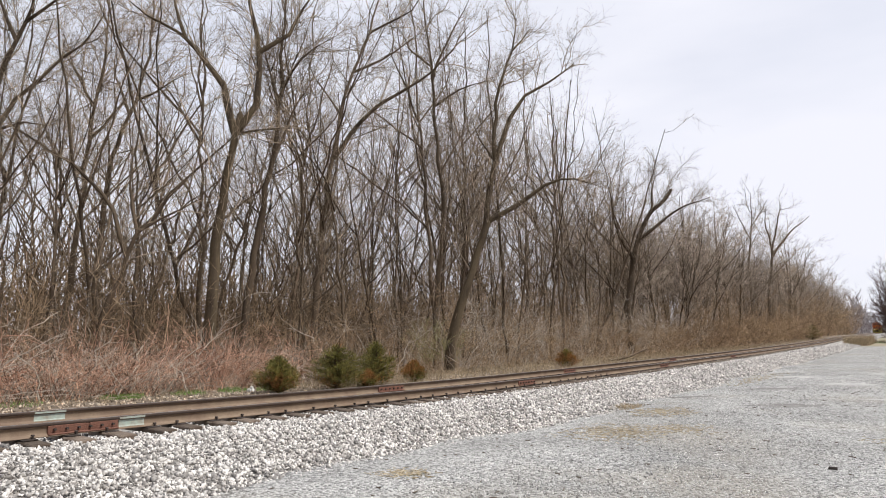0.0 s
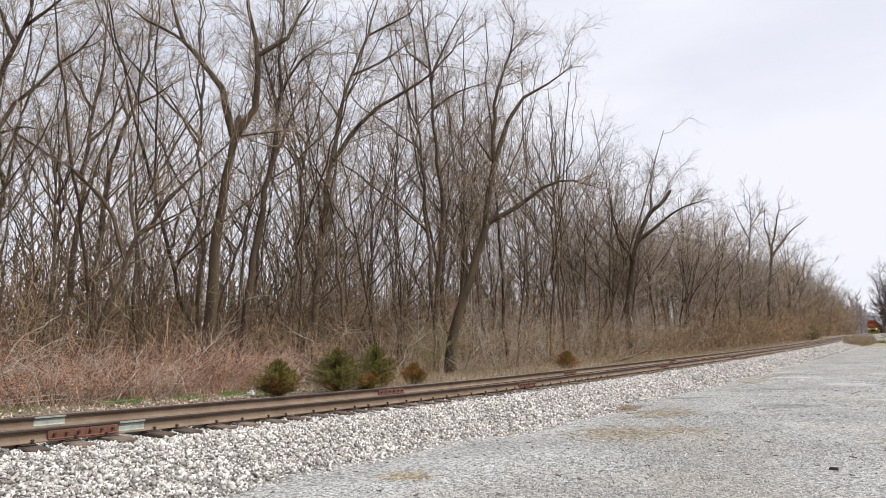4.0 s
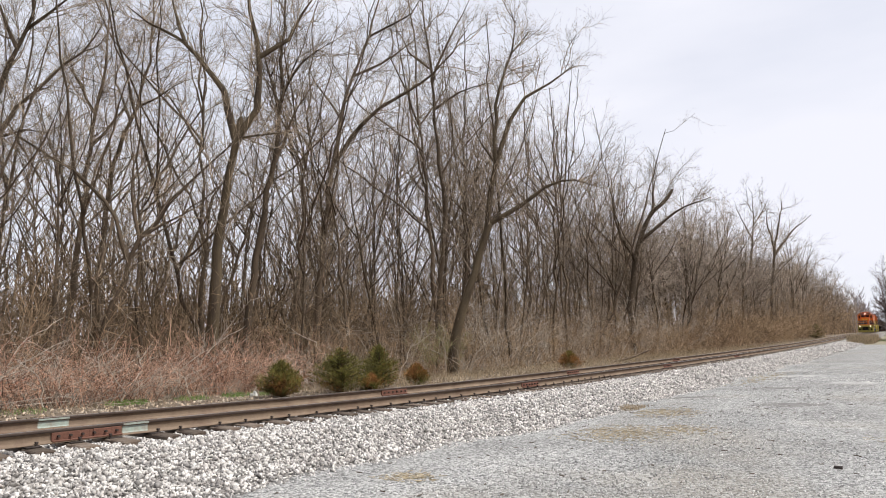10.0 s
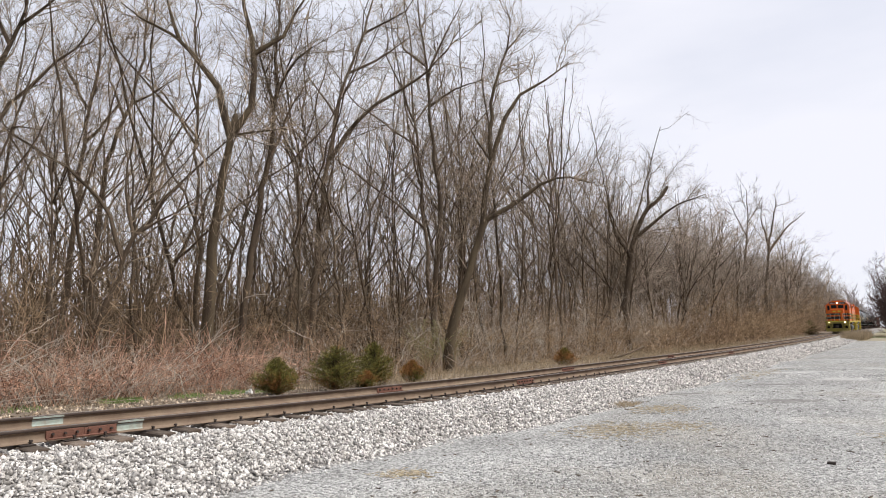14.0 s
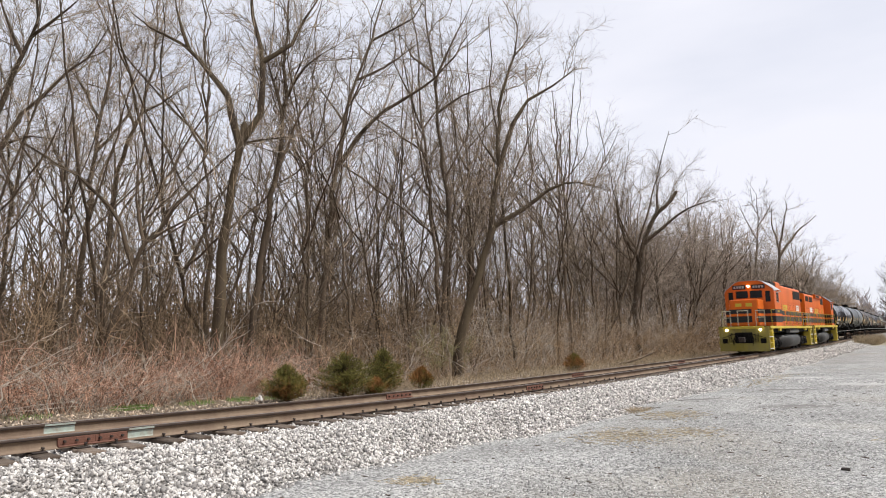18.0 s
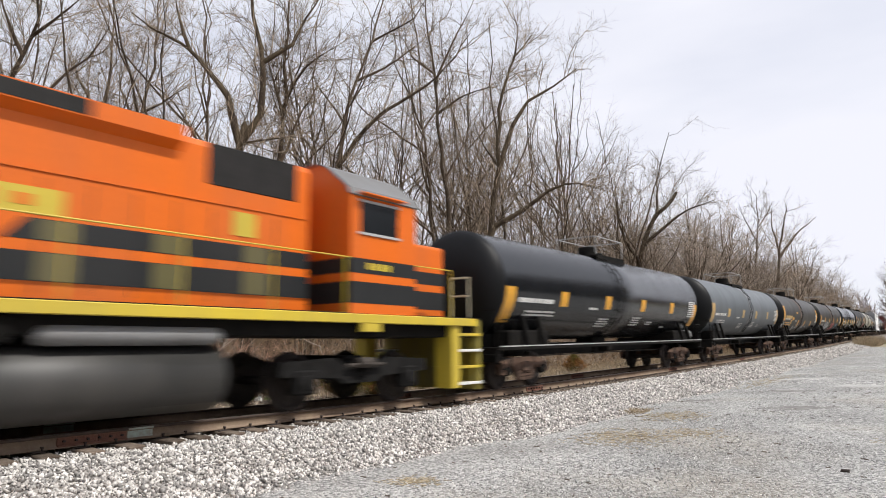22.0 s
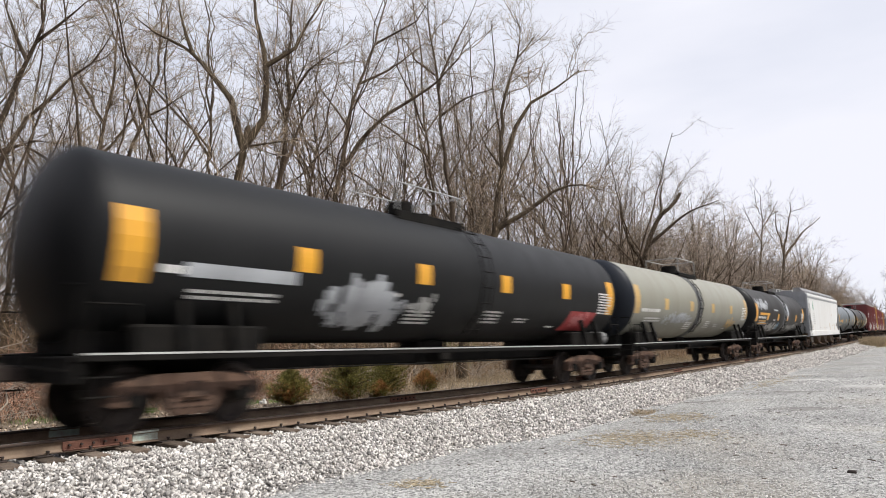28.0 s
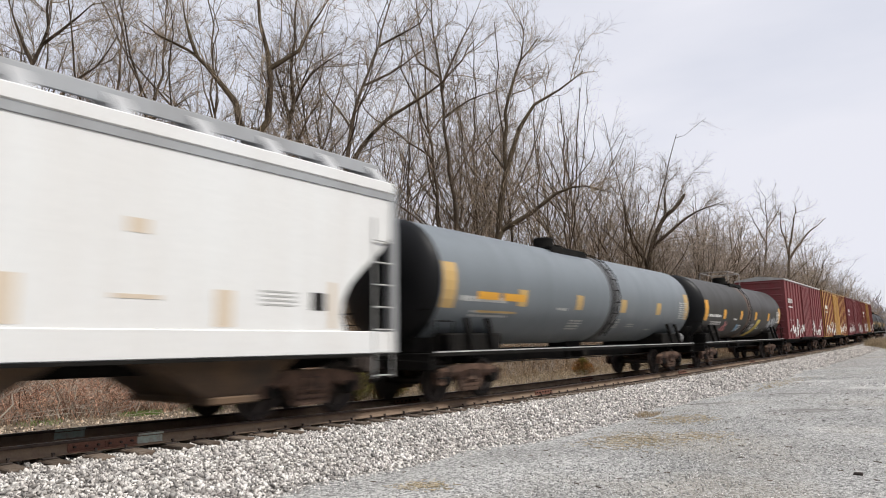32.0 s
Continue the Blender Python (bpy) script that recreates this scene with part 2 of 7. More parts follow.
def prism(bm, outline, a0, a1, axis="y"):
    """Extrudes an outline: (x, z) points along y, or (y, z) points along x, or (x, y) points along z."""
    def put(p, a):
        return {"y": (p[0], a, p[1]), "x": (a, p[0], p[1]), "z": (p[0], p[1], a)}[axis]
    lo = [bm.verts.new(put(p, a0)) for p in outline]
    hi = [bm.verts.new(put(p, a1)) for p in outline]
    k = len(outline)
    for i in range(k):
        bm.faces.new((lo[i], lo[(i + 1) % k], hi[(i + 1) % k], hi[i]))
    bm.faces.new(lo[::-1])
    bm.faces.new(hi)
    bmesh.ops.recalc_face_normals(bm, faces=bm.faces[:])
    return bm


def rod(bm, p, q, r, k=8, r2=None):
    p, q = Vector(p), Vector(q)
    z = (q - p).normalized()
    x = z.orthogonal().normalized()
    y = z.cross(x)
    r2 = r if r2 is None else r2
    lo = [bm.verts.new(p + (x * math.cos(a) + y * math.sin(a)) * r) for a in (2 * math.pi * i / k for i in range(k))]
    hi = [bm.verts.new(q + (x * math.cos(a) + y * math.sin(a)) * r2) for a in (2 * math.pi * i / k for i in range(k))]
    for i in range(k):
        bm.faces.new((lo[i], lo[(i + 1) % k], hi[(i + 1) % k], hi[i]))
    bm.faces.new(lo[::-1])
    bm.faces.new(hi)
    return bm


def rods(paths, r, k=6):
    bm = bmesh.new()
    for path_ in paths:
        for p, q in zip(path_, path_[1:]):
            rod(bm, p, q, r, k)
    return bm


def lathe(bm, profile, axis_x=0.0, axis_z=0.0, k=40):
    """Revolves (y, radius) points about a line along y."""
    rings = []
    for y, r in profile:
        if r < 1e-4:
            rings.append([bm.verts.new((axis_x, y, axis_z))])
        else:
            rings.append([bm.verts.new((axis_x + r * math.sin(2 * math.pi * i / k), y, axis_z + r * math.cos(2 * math.pi * i / k))) for i in range(k)])
    for a, b in zip(rings, rings[1:]):
        for i in range(k):
            j = (i + 1) % k
            if len(a) == 1 and len(b) > 1:
                bm.faces.new((a[0], b[i], b[j]))
            elif len(b) == 1 and len(a) > 1:
                bm.faces.new((a[i], b[0], a[j]))
            elif len(a) > 1:
                bm.faces.new((a[i], b[i], b[j], a[j]))
    bmesh.ops.recalc_face_normals(bm, faces=bm.faces[:])
    return bm


def quick_mesh(name, verts, faces):
    """A mesh from arrays: verts (n, 3), faces (m, k)."""
    me = bpy.data.meshes.new(name)
    verts, faces = np.asarray(verts, np.float32), np.asarray(faces, np.int32)
    k = faces.shape[1]
    me.vertices.add(len(verts))
    me.vertices.foreach_set("co", verts.ravel())
    me.loops.add(faces.size)
    me.loops.foreach_set("vertex_index", faces.ravel())
    me.polygons.add(len(faces))
    me.polygons.foreach_set("loop_start", np.arange(0, faces.size, k, dtype=np.int32))
    me.update(calc_edges=True)
    return me


def limbs_mesh(name, segs, k):
    """Tapered tubes, one for each row of segs: x0 y0 z0 x1 y1 z1 r0 r1."""
    s = np.asarray(segs, float)
    p, q, r0, r1 = s[:, :3], s[:, 3:6], s[:, 6], s[:, 7]
    z = q - p
    z /= np.linalg.norm(z, axis=1, keepdims=True) + 1e-9
    ref = np.where(np.abs(z[:, 2:3]) < 0.9, np.array([[0, 0, 1.0]]), np.array([[1.0, 0, 0]]))
    x = np.cross(ref, z)
    x /= np.linalg.norm(x, axis=1, keepdims=True) + 1e-9
    y = np.cross(z, x)
    a = np.arange(k) * 2 * math.pi / k
    ring = x[:, None, :] * np.cos(a)[None, :, None] + y[:, None, :] * np.sin(a)[None, :, None]
    lo = p[:, None, :] + ring * r0[:, None, None]
    hi = q[:, None, :] + ring * r1[:, None, None]
    verts = np.concatenate([lo, hi], 1).reshape(-1, 3)
    i = np.arange(k)
    one = np.stack([i, (i + 1) % k, k + (i + 1) % k, k + i], 1)
    faces = (one[None] + (np.arange(len(s)) * 2 * k)[:, None, None]).reshape(-1, 4)
    return quick_mesh(name, verts, faces)


def tube_mesh(name, rows, k):
    """One unbroken tapering tube through the rows of a limb."""
    pts = np.concatenate([rows[:, :3], rows[-1:, 3:6]])
    rad = np.concatenate([rows[:, 6], rows[-1:, 7]])
    way = pts[-1] - pts[-2]
    pts = np.concatenate([pts, [pts[-1] + way / (np.linalg.norm(way) + 1e-9) * rad[-1] * 0.9, pts[-1] + way / (np.linalg.norm(way) + 1e-9) * rad[-1] * 1.3]])
    rad = np.concatenate([rad, [rad[-1] * 0.6, 0.001]])
    z = np.gradient(pts, axis=0)
    z /= np.linalg.norm(z, axis=1, keepdims=True) + 1e-9
    ref = np.array([0.31, 0.95, 0.0]) if abs(z[0] @ np.array([0.31, 0.95, 0.0])) < 0.9 else np.array([1.0, 0, 0])
    x = np.cross(np.broadcast_to(ref, z.shape), z)
    x /= np.linalg.norm(x, axis=1, keepdims=True) + 1e-9
    y = np.cross(z, x)
    a = np.arange(k) * 2 * math.pi / k
    v = pts[:, None] + (x[:, None] * np.cos(a)[None, :, None] + y[:, None] * np.sin(a)[None, :, None]) * rad[:, None, None]
    i = np.arange(k)
    one = np.stack([i, (i + 1) % k, k + (i + 1) % k, k + i], 1)
    faces = (one[None] + (np.arange(len(pts) - 1) * k)[:, None, None]).reshape(-1, 4)
    return quick_mesh(name, v.reshape(-1, 3), faces)


# ---- the line of the track ----
LEVEL_S = np.array([-60, 3, 8, 15, 25, 40, 70, 120, 200, 400, 3000.0])
LEVEL_Z = np.array([0, 0, -0.094, -0.164, -0.153, -0.118, 0.019, 0.479, 0.70, 0.75, 0.75])
FINE_S = np.arange(-400, 3000, 1.0)
FINE_Z = np.interp(FINE_S, LEVEL_S, LEVEL_Z)
FINE_Z = np.convolve(np.pad(FINE_Z, 3, "edge"), np.ones(7) / 7, "valid")


def rise(s):
    return np.interp(s, FINE_S, FINE_Z)


def bend(s):
    s = np.asarray(s, float)
    t = np.clip(s, 0, 215)
    k = np.clip((s - 190) / 55, 0, 1)
    return -1.103e-4 * t ** 2 - 0.04743 * (s - t) * (s > 215) - 0.75 * k * k * (3 - 2 * k) - 0.6 * np.exp(-((s - 172) / 36) ** 2)


def on_track(s, d=0.0, z=0.0):
    return Vector((float(bend(s)) + d, s, float(rise(s)) + z))


# ---- ground ----
def cross_section(d):
    """Height of the ground beside the rails' top."""
    return np.interp(d, [-60, -12, -7, -4.2, -3.0, 3.6, 5.0, 400], [-0.55, -0.58, -0.50, -0.44, -0.50, -0.56, -0.50, -0.50])


def smooth_noise(x, y, size, seed):
    return np.array([noise.noise(Vector((a / size, b / size, seed))) for a, b in zip(np.ravel(x), np.ravel(y))]).reshape(np.shape(x))


def ground_height(s, d):
    d_ = np.asarray(d, float)
    return rise(s) + cross_section(d_) + smooth_noise(np.asarray(s, float) + 0 * d_, d_, 2.6, 1.0) * np.where(d_ < -3.2, 0.10, 0.018)


def build_ground():
    s = np.concatenate([[-2500, -900, -300, -120], np.arange(-60, 60, 0.6), np.arange(60, 150, 2.0), [160, 180, 220, 280, 360, 500, 800, 1300, 2000, 2900]])
    d = np.concatenate([[-2500, -1200, -500, -200, -100, -60, -45, -35], np.arange(-30, -10, 1.0), np.arange(-10, 16, 0.4), [17, 19, 22, 26, 32, 42, 60, 100, 200, 500, 1200, 2500]])
    S, D = np.meshgrid(s, d, indexing="ij")
    Z = rise(S) + cross_section(D)
    near = (np.abs(S) < 170) & (np.abs(D) < 40)
    Z[near] += smooth_noise(S[near], D[near], 2.6, 1.0) * np.where(D[near] < -3.2, 0.10, 0.018)
    X = bend(S) + D
    verts = np.stack([X, S, Z], -1).reshape(-1, 3)
    n, m = S.shape
    i = (np.arange(n - 1)[:, None] * m + np.arange(m - 1)[None, :]).ravel()
    faces = np.stack([i, i + 1, i + m + 1, i + m], 1)
    me = quick_mesh("ground", verts, faces[:, ::-1])
    for mat in (LITTER, GRAVEL, GRASSFAR):
        me.materials.append(mat)
    dm = (D[:-1, :-1] + D[1:, 1:]) / 2
    sm = (S[:-1, :-1] + S[1:, 1:]) / 2
    kind = np.where(dm < 2.5, 0, 1)
    kind[(sm > 84) & (dm > 2.5)] = 2
    kind[(dm > 60) | (sm < -60)] = 2
    me.polygons.foreach_set("material_index", kind.ravel().astype(np.int32))
    me.polygons.foreach_set("use_smooth", [True] * len(me.polygons))
    tagged(new("ground", me), "pale grey gravel lot beside brown leaf-littered woodland floor", "ground", kind="structure")


build_ground()


# ---- ballast ----
def shoulder(s, d):
    """Height of the ballast's surface beside the rails' top, tie tops included."""
    edge = 3.85 + 0.25 * np.sin(s * 0.61) + 0.15 * np.sin(s * 1.7 + 1)
    right = np.interp(d, [1.2, 1.45, 2.1], [-0.235, -0.225, -0.25])
    t = np.clip((d - 2.1) / np.maximum(edge - 2.1, 0.4), 0, 1)
    right = np.where(d > 2.1, -0.25 + t * (-0.58 + 0.25), right)
    left = np.interp(-d, [1.45, 1.8, 3.1], [-0.235, -0.25, -0.58])
    return rise(s) + np.where(d > 0, right, left)


def build_ballast_bed():
    s = np.concatenate([np.arange(-60, 60, 0.5), np.arange(60, 160, 2.0), np.arange(160, 900, 10.0)])
    d = np.concatenate([[-3.1, -2.4, -1.8, -1.45, -0.7, 0, 0.7, 1.45, 1.8, 2.1], np.linspace(2.3, 4.3, 11)])
    S, D = np.meshgrid(s, d, indexing="ij")
    Z = shoulder(S, D) - 0.02
    verts = np.stack([bend(S) + D, S, Z], -1).reshape(-1, 3)
    n, m = S.shape
    i = (np.arange(n - 1)[:, None] * m + np.arange(m - 1)[None, :]).ravel()
    me = quick_mesh("ballast_bed", verts, np.stack([i, i + m, i + m + 1, i + 1], 1)[:, ::-1])
    me.materials.append(BED)
    tagged(new("ballast_bed", me), "raised bed of dusty ballast under the track", "ballast", kind="structure")


build_ballast_bed()

CORNERS = np.array([(x, y, z) for x in (-1, 1) for y in (-1, 1) for z in (-1, 1)], float)
CUBE_FACES = np.array([(0, 1, 3, 2), (4, 6, 7, 5), (0, 4, 5, 1), (2, 3, 7, 6), (0, 2, 6, 4), (1, 5, 7, 3)])


def random_turns(rng, n):
    q = rng.normal(size=(n, 4))
    q /= np.linalg.norm(q, axis=1, keepdims=True)
    w, x, y, z = q.T
    return np.stack([1 - 2 * (y * y + z * z), 2 * (x * y - z * w), 2 * (x * z + y * w), 2 * (x * y + z * w), 1 - 2 * (x * x + z * z), 2 * (y * z - x * w),
                     2 * (x * z - y * w), 2 * (y * z + x * w), 1 - 2 * (x * x + y * y)], 1).reshape(n, 3, 3)


def stones(name, rng, centres, sizes, flat=0.7):
    """Broken stones: cubes with every corner pulled about."""
    n = len(centres)
    v = CORNERS[None] * rng.uniform(0.45, 1.0, (n, 8, 1)) + rng.normal(0, 0.16, (n, 8, 3))
    v *= (sizes[:, None] * 0.5 * rng.uniform([0.8, 0.7, flat * 0.8], [1.25, 1.05, flat * 1.2], (n, 3)))[:, None, :]
    v = np.einsum("nij,nkj->nki", random_turns(rng, n), v) + centres[:, None, :]
    return quick_mesh(name, v.reshape(-1, 3), (CUBE_FACES[None] + (np.arange(n) * 8)[:, None, None]).reshape(-1, 4))


def build_ballast_stones():
    rng = np.random.default_rng(11)
    S, D, W = [], [], []
    for s0, s1, d0, d1, per, lo, hi in ((-3, 11, 0.85, 4.1, 680, 0.027, 0.078), (11, 24, 0.85, 4.0, 380, 0.034, 0.088), (24, 50, 0.85, 3.9, 120, 0.05, 0.10), (50, 120, 0.85, 3.8, 36, 0.08, 0.14),
                                        (-3, 24, -2.9, -0.85, 110, 0.04, 0.085), (-3, 24, -0.62, 0.62, 110, 0.04, 0.085), (24, 70, -2.9, 0.62, 40, 0.07, 0.13)):
        n = int((s1 - s0) * (d1 - d0) * per)
        S.append(rng.uniform(s0, s1, n)), D.append(rng.uniform(d0, d1, n)), W.append(rng.triangular(lo, lo * 1.3, hi, n))
    S, D, W = np.concatenate(S), np.concatenate(D), np.concatenate(W)
    # stones thin out over a ragged edge
    edge = 3.75 + 0.25 * np.sin(S * 0.61) + 0.15 * np.sin(S * 1.7 + 1)
    keep = D < edge + rng.normal(0, 0.16, len(D))
    S, D, W = S[keep], D[keep], W[keep]
    Z = np.maximum(shoulder(S, D), rise(S) - 0.56) + rng.uniform(-0.02, 0.008, len(S))
    near_tie = (np.abs(D) < 1.36) & (np.abs(((S + 0.26) % 0.52) - 0.26) < 0.165)
    S, D, W, Z = (a[~near_tie] for a in (S, D, W, Z))
    me = stones("ballast_stones", rng, np.stack([bend(S) + D, S, Z], 1), W, 0.5)
    me.materials.append(STONE)
    tagged(new("ballast_stones", me), "loose white and grey crushed limestone ballast", "ballast", kind="stuff")


build_ballast_stones()


def build_lot_stones():
    rng = np.random.default_rng(12)
    S, D, W = [], [], []
    for s0, s1, d0, d1, n, lo, hi in ((3, 16, 3.6, 12, 30000, 0.011, 0.03), (16, 40, 3.4, 14, 9000, 0.018, 0.045), (27, 29.5, 4.8, 8.5, 1600, 0.03, 0.06), (31.5, 33, 5.2, 7.0, 500, 0.03, 0.06), (26.5, 28.5, 8.5, 11, 900, 0.03, 0.06)):
        S.append(rng.uniform(s0, s1, n)), D.append(rng.uniform(d0, d1, n)), W.append(rng.triangular(lo, lo, hi, n))
    S, D, W = np.concatenate(S), np.concatenate(D), np.concatenate(W)
    keep = rng.uniform(0, 1, len(S)) < np.clip((D - 3.9) / 2.4, 0.15, 1)
    S, D, W = S[keep], D[keep], W[keep]
    Z = rise(S) + cross_section(D) + 0.004
    me = stones("lot_stones", rng, np.stack([bend(S) + D, S, Z], 1), W, 0.6)
    me.materials.append(GRIT)
    tagged(new("lot_stones", me), "small grey stones strewn over the packed lot", "gravel", kind="stuff")
    # spilled dust and dark grit, a few millimetres proud of the lot
    for mat, name, label, rows in ((DUST, "dust_patch", "pale patch of stone dust spilled on the lot", ((29.6, 5.3, 1.4, 0.5), (33.6, 4.5, 0.8, 0.35), (26.8, 7.6, 1.1, 0.4), (34.2, 8.6, 1.4, 0.5), (21.5, 9.0, 0.7, 0.22))),
                                   (DARKGRIT, "grit_patch", "dark patch of grit on the lot", ((23.6, 6.0, 0.8, 0.35), (19.3, 4.3, 0.7, 0.2), (14.2, 4.9, 0.5, 0.12), (36.6, 2.9, 0.8, 0.3), (18.4, 6.9, 1.2, 0.4)))):
        for s, d, a, b in rows:
            ring = [(0.0, 0.0)]
            for ratio in (0.5, 1.0):
                for k in range(28):
                    w = ratio * (1 + (0.55 * noise.noise(Vector((math.cos(k * 0.2244) * 1.7, math.sin(k * 0.2244) * 1.7, s))) + rng.normal(0, 0.17)) * ratio)
                    u, v = a * w * math.cos(k * 0.2244), b * w * math.sin(k * 0.2244)
                    ring.append((0.57 * u - 0.82 * v, 0.82 * u + 0.57 * v))
            q = np.array(ring) + (s, d)
            lift = np.concatenate([[0.014], np.full(28, 0.012), np.full(28, -0.004)])
            verts = np.stack([bend(q[:, 0]) + q[:, 1], q[:, 0], ground_height(q[:, 0], q[:, 1]) + lift], 1)
            k = np.arange(28)
            inner = np.stack([np.zeros(28, int), 1 + k, 1 + (k + 1) % 28], 1)
            outer = np.stack([1 + k, 29 + k, 29 + (k + 1) % 28, 1 + (k + 1) % 28], 1)
            patch = bpy.data.meshes.new(name)
            patch.from_pydata(verts.tolist(), [], inner[:, ::-1].tolist() + outer[:, ::-1].tolist())
            patch.materials.append(mat)
            tagged(new(name, patch), label, "gravel", "stains of the lot")
    rock = quick_mesh("rock", (CORNERS * (0.055, 0.038, 0.02) * np.array([[1], [0.8], [0.9], [0.7], [1], [0.85], [0.75], [0.9]])), CUBE_FACES)
    rock.materials.append(DARKIRON)
    ob = tagged(new("rock", rock), "dark flat stone lying on the pale gravel", "stone")
    ob.location = on_track(9.96, 8.89, -0.5 + 0.02)


build_lot_stones()


# ---- track ----
def rail_profile():
    half = [(0.068, 0.0), (0.068, 0.012), (0.02, 0.026), (0.009, 0.045), (0.009, 0.125), (0.034, 0.136), (0.036, 0.168), (0.028, 0.176)]
    return half + [(-x, z) for x, z in half[::-1]]


def sweep(name, outline, stations, d, z, mats, top=(), head=()):
    k = len(outline)
    pts = []
    for s in stations:
        c = on_track(s, d, z)
        pts += [(c.x + x, c.y, c.z + h) for x, h in outline]
    n = len(stations)
    faces = [(a * k + i, a * k + (i + 1) % k, (a + 1) * k + (i + 1) % k, (a + 1) * k + i) for a in range(n - 1) for i in range(k)]
    me = quick_mesh(name, np.array(pts), np.array(faces)[:, ::-1])
    for m in mats:
        me.materials.append(m)
    if top:
        me.polygons.foreach_set("material_index", [1 if i in top else 2 if i in head else 0 for _ in range(n - 1) for i in range(k)])
    return me


def build_track():
    track = thing("railroad_track", "single track of rusty jointed rails on weathered wooden ties", "railroad track", kind="structure")
    rng = random.Random(5)
    st = list(np.arange(-60, 60, 1.0)) + list(np.arange(60, 160, 4.0)) + list(np.arange(160, 880, 12.0))
    prof = rail_profile()
    near = part_of("rail", sweep("rail", prof, st, 0.755, -0.176, (RAIL, RAILHEAD, HEADSIDE), top=(7,), head=(5, 6, 8, 9)), RAIL, track, "brown rusty rail with a worn head")
    far = part_of("rail", sweep("rail", prof, st, -0.755, -0.176, (RAIL, RAILHEAD, HEADSIDE), top=(7,), head=(5, 6, 8, 9)), RAIL, track, "brown rusty rail with a worn head")
    tie = bpy.data.meshes.new("tie")
    bm = boxes((-1.28, 1.28, -0.115, 0.115, -0.17, 0.0), bevel=0.015)
    bm.to_mesh(tie), bm.free()
    plate = bpy.data.meshes.new("tie_plate")
    bm = boxes((-0.15, 0.15, -0.09, 0.09, 0, 0.016), bevel=0.004)
    bm.to_mesh(plate), bm.free()
    spike = bpy.data.meshes.new("spike")
    bm = boxes((-0.012, 0.012, -0.012, 0.012, 0, 0.045), (-0.03, 0.014, -0.017, 0.017, 0.03, 0.05), bevel=0.003)
    bm.to_mesh(spike), bm.free()
    for i in range(-14, 266):
        s = i * 0.52 + rng.uniform(-0.04, 0.04)
        t = part_of("tie", tie, TIE, track)
        t.location = on_track(s, rng.uniform(-0.05, 0.07), -0.194)
        t.rotation_euler = (0, rng.uniform(-0.006, 0.006), rng.uniform(-0.03, 0.03))
        if -2 < s < 45:
            for d in (0.755, -0.755):
                p = part_of("tie_plate", plate, DARKIRON, track)
                p.location = on_track(s, d, -0.194)
        if 0 < s < 22:
            for d, a in ((0.755 + 0.085, 0.0), (0.755 - 0.085, math.pi)):
                p = part_of("spike", spike, DARKIRON, track)
                p.location, p.rotation_euler = on_track(s + rng.choice((-0.05, 0.05)), d, -0.178), (0, 0, a)
    # bolted joints, every 11.9 m and staggered between the rails
    joint = bpy.data.meshes.new("joint_bar")
    bm = boxes((0.010, 0.036, -0.457, 0.02, 0.03, 0.134), (0.010, 0.03, 0.02, 0.07, 0.03, 0.128), (0.010, 0.036, 0.07, 0.457, 0.03, 0.134), (0.02, 0.075, -0.457, 0.457, 0.014, 0.036), bevel=0.006)
    bm.to_mesh(joint), bm.free()
    bolt = bpy.data.meshes.new("bolt")
    bm = rod(bmesh.new(), (0.034, 0, 0), (0.075, 0, 0), 0.017, 6)
    bm.to_mesh(bolt), bm.free()
    for d, places in ((0.755, (4.31, 16.3, 28.0, 40.0)), (-0.755, (0.4, 12.27, 22.1, 33.96))):
        for s in places:
            for side in (1, -1):
                o = part_of("joint_bar", joint, BAR, track, "red-rusted bolted joint bar")
                o.location = on_track(s, d, -0.176)
                o.rotation_euler = (math.atan(float(rise(s + 0.5) - rise(s - 0.5))), 0, 0 if side > 0 else math.pi)
                if side < 0:
                    o.rotation_euler = (-o.rotation_euler[0], 0, math.pi)
                else:
                    for k in range(6):
                        b = part_of("bolt", bolt, DARKIRON, o)
                        b.location = (0, -0.38 + 0.152 * k, 0.085)
    for d, s0, s1 in ((0.755, 4.79, 5.16), (-0.755, 4.28, 4.72)):
        z = -0.176
        bm = bmesh.new()
        a, b = on_track(s0, d, z), on_track(s1, d, z)
        for (x0, z0), (x1, z1) in (((0.0115, 0.047), (0.0115, 0.122)), ((0.0115, 0.047), (0.0225, 0.028)), ((0.039, 0.138), (0.0405, 0.165))):
            vs = [bm.verts.new(p) for p in ((a.x + x0, a.y, a.z + z0), (b.x + x0, b.y, b.z + z0), (b.x + x1, b.y, b.z + z1), (a.x + x1, a.y, a.z + z1))]
            bm.faces.new(vs)
        part("paint_mark", bm, MARK, near if d > 0 else far, "pale green-white paint dabbed on the rail")


build_track()


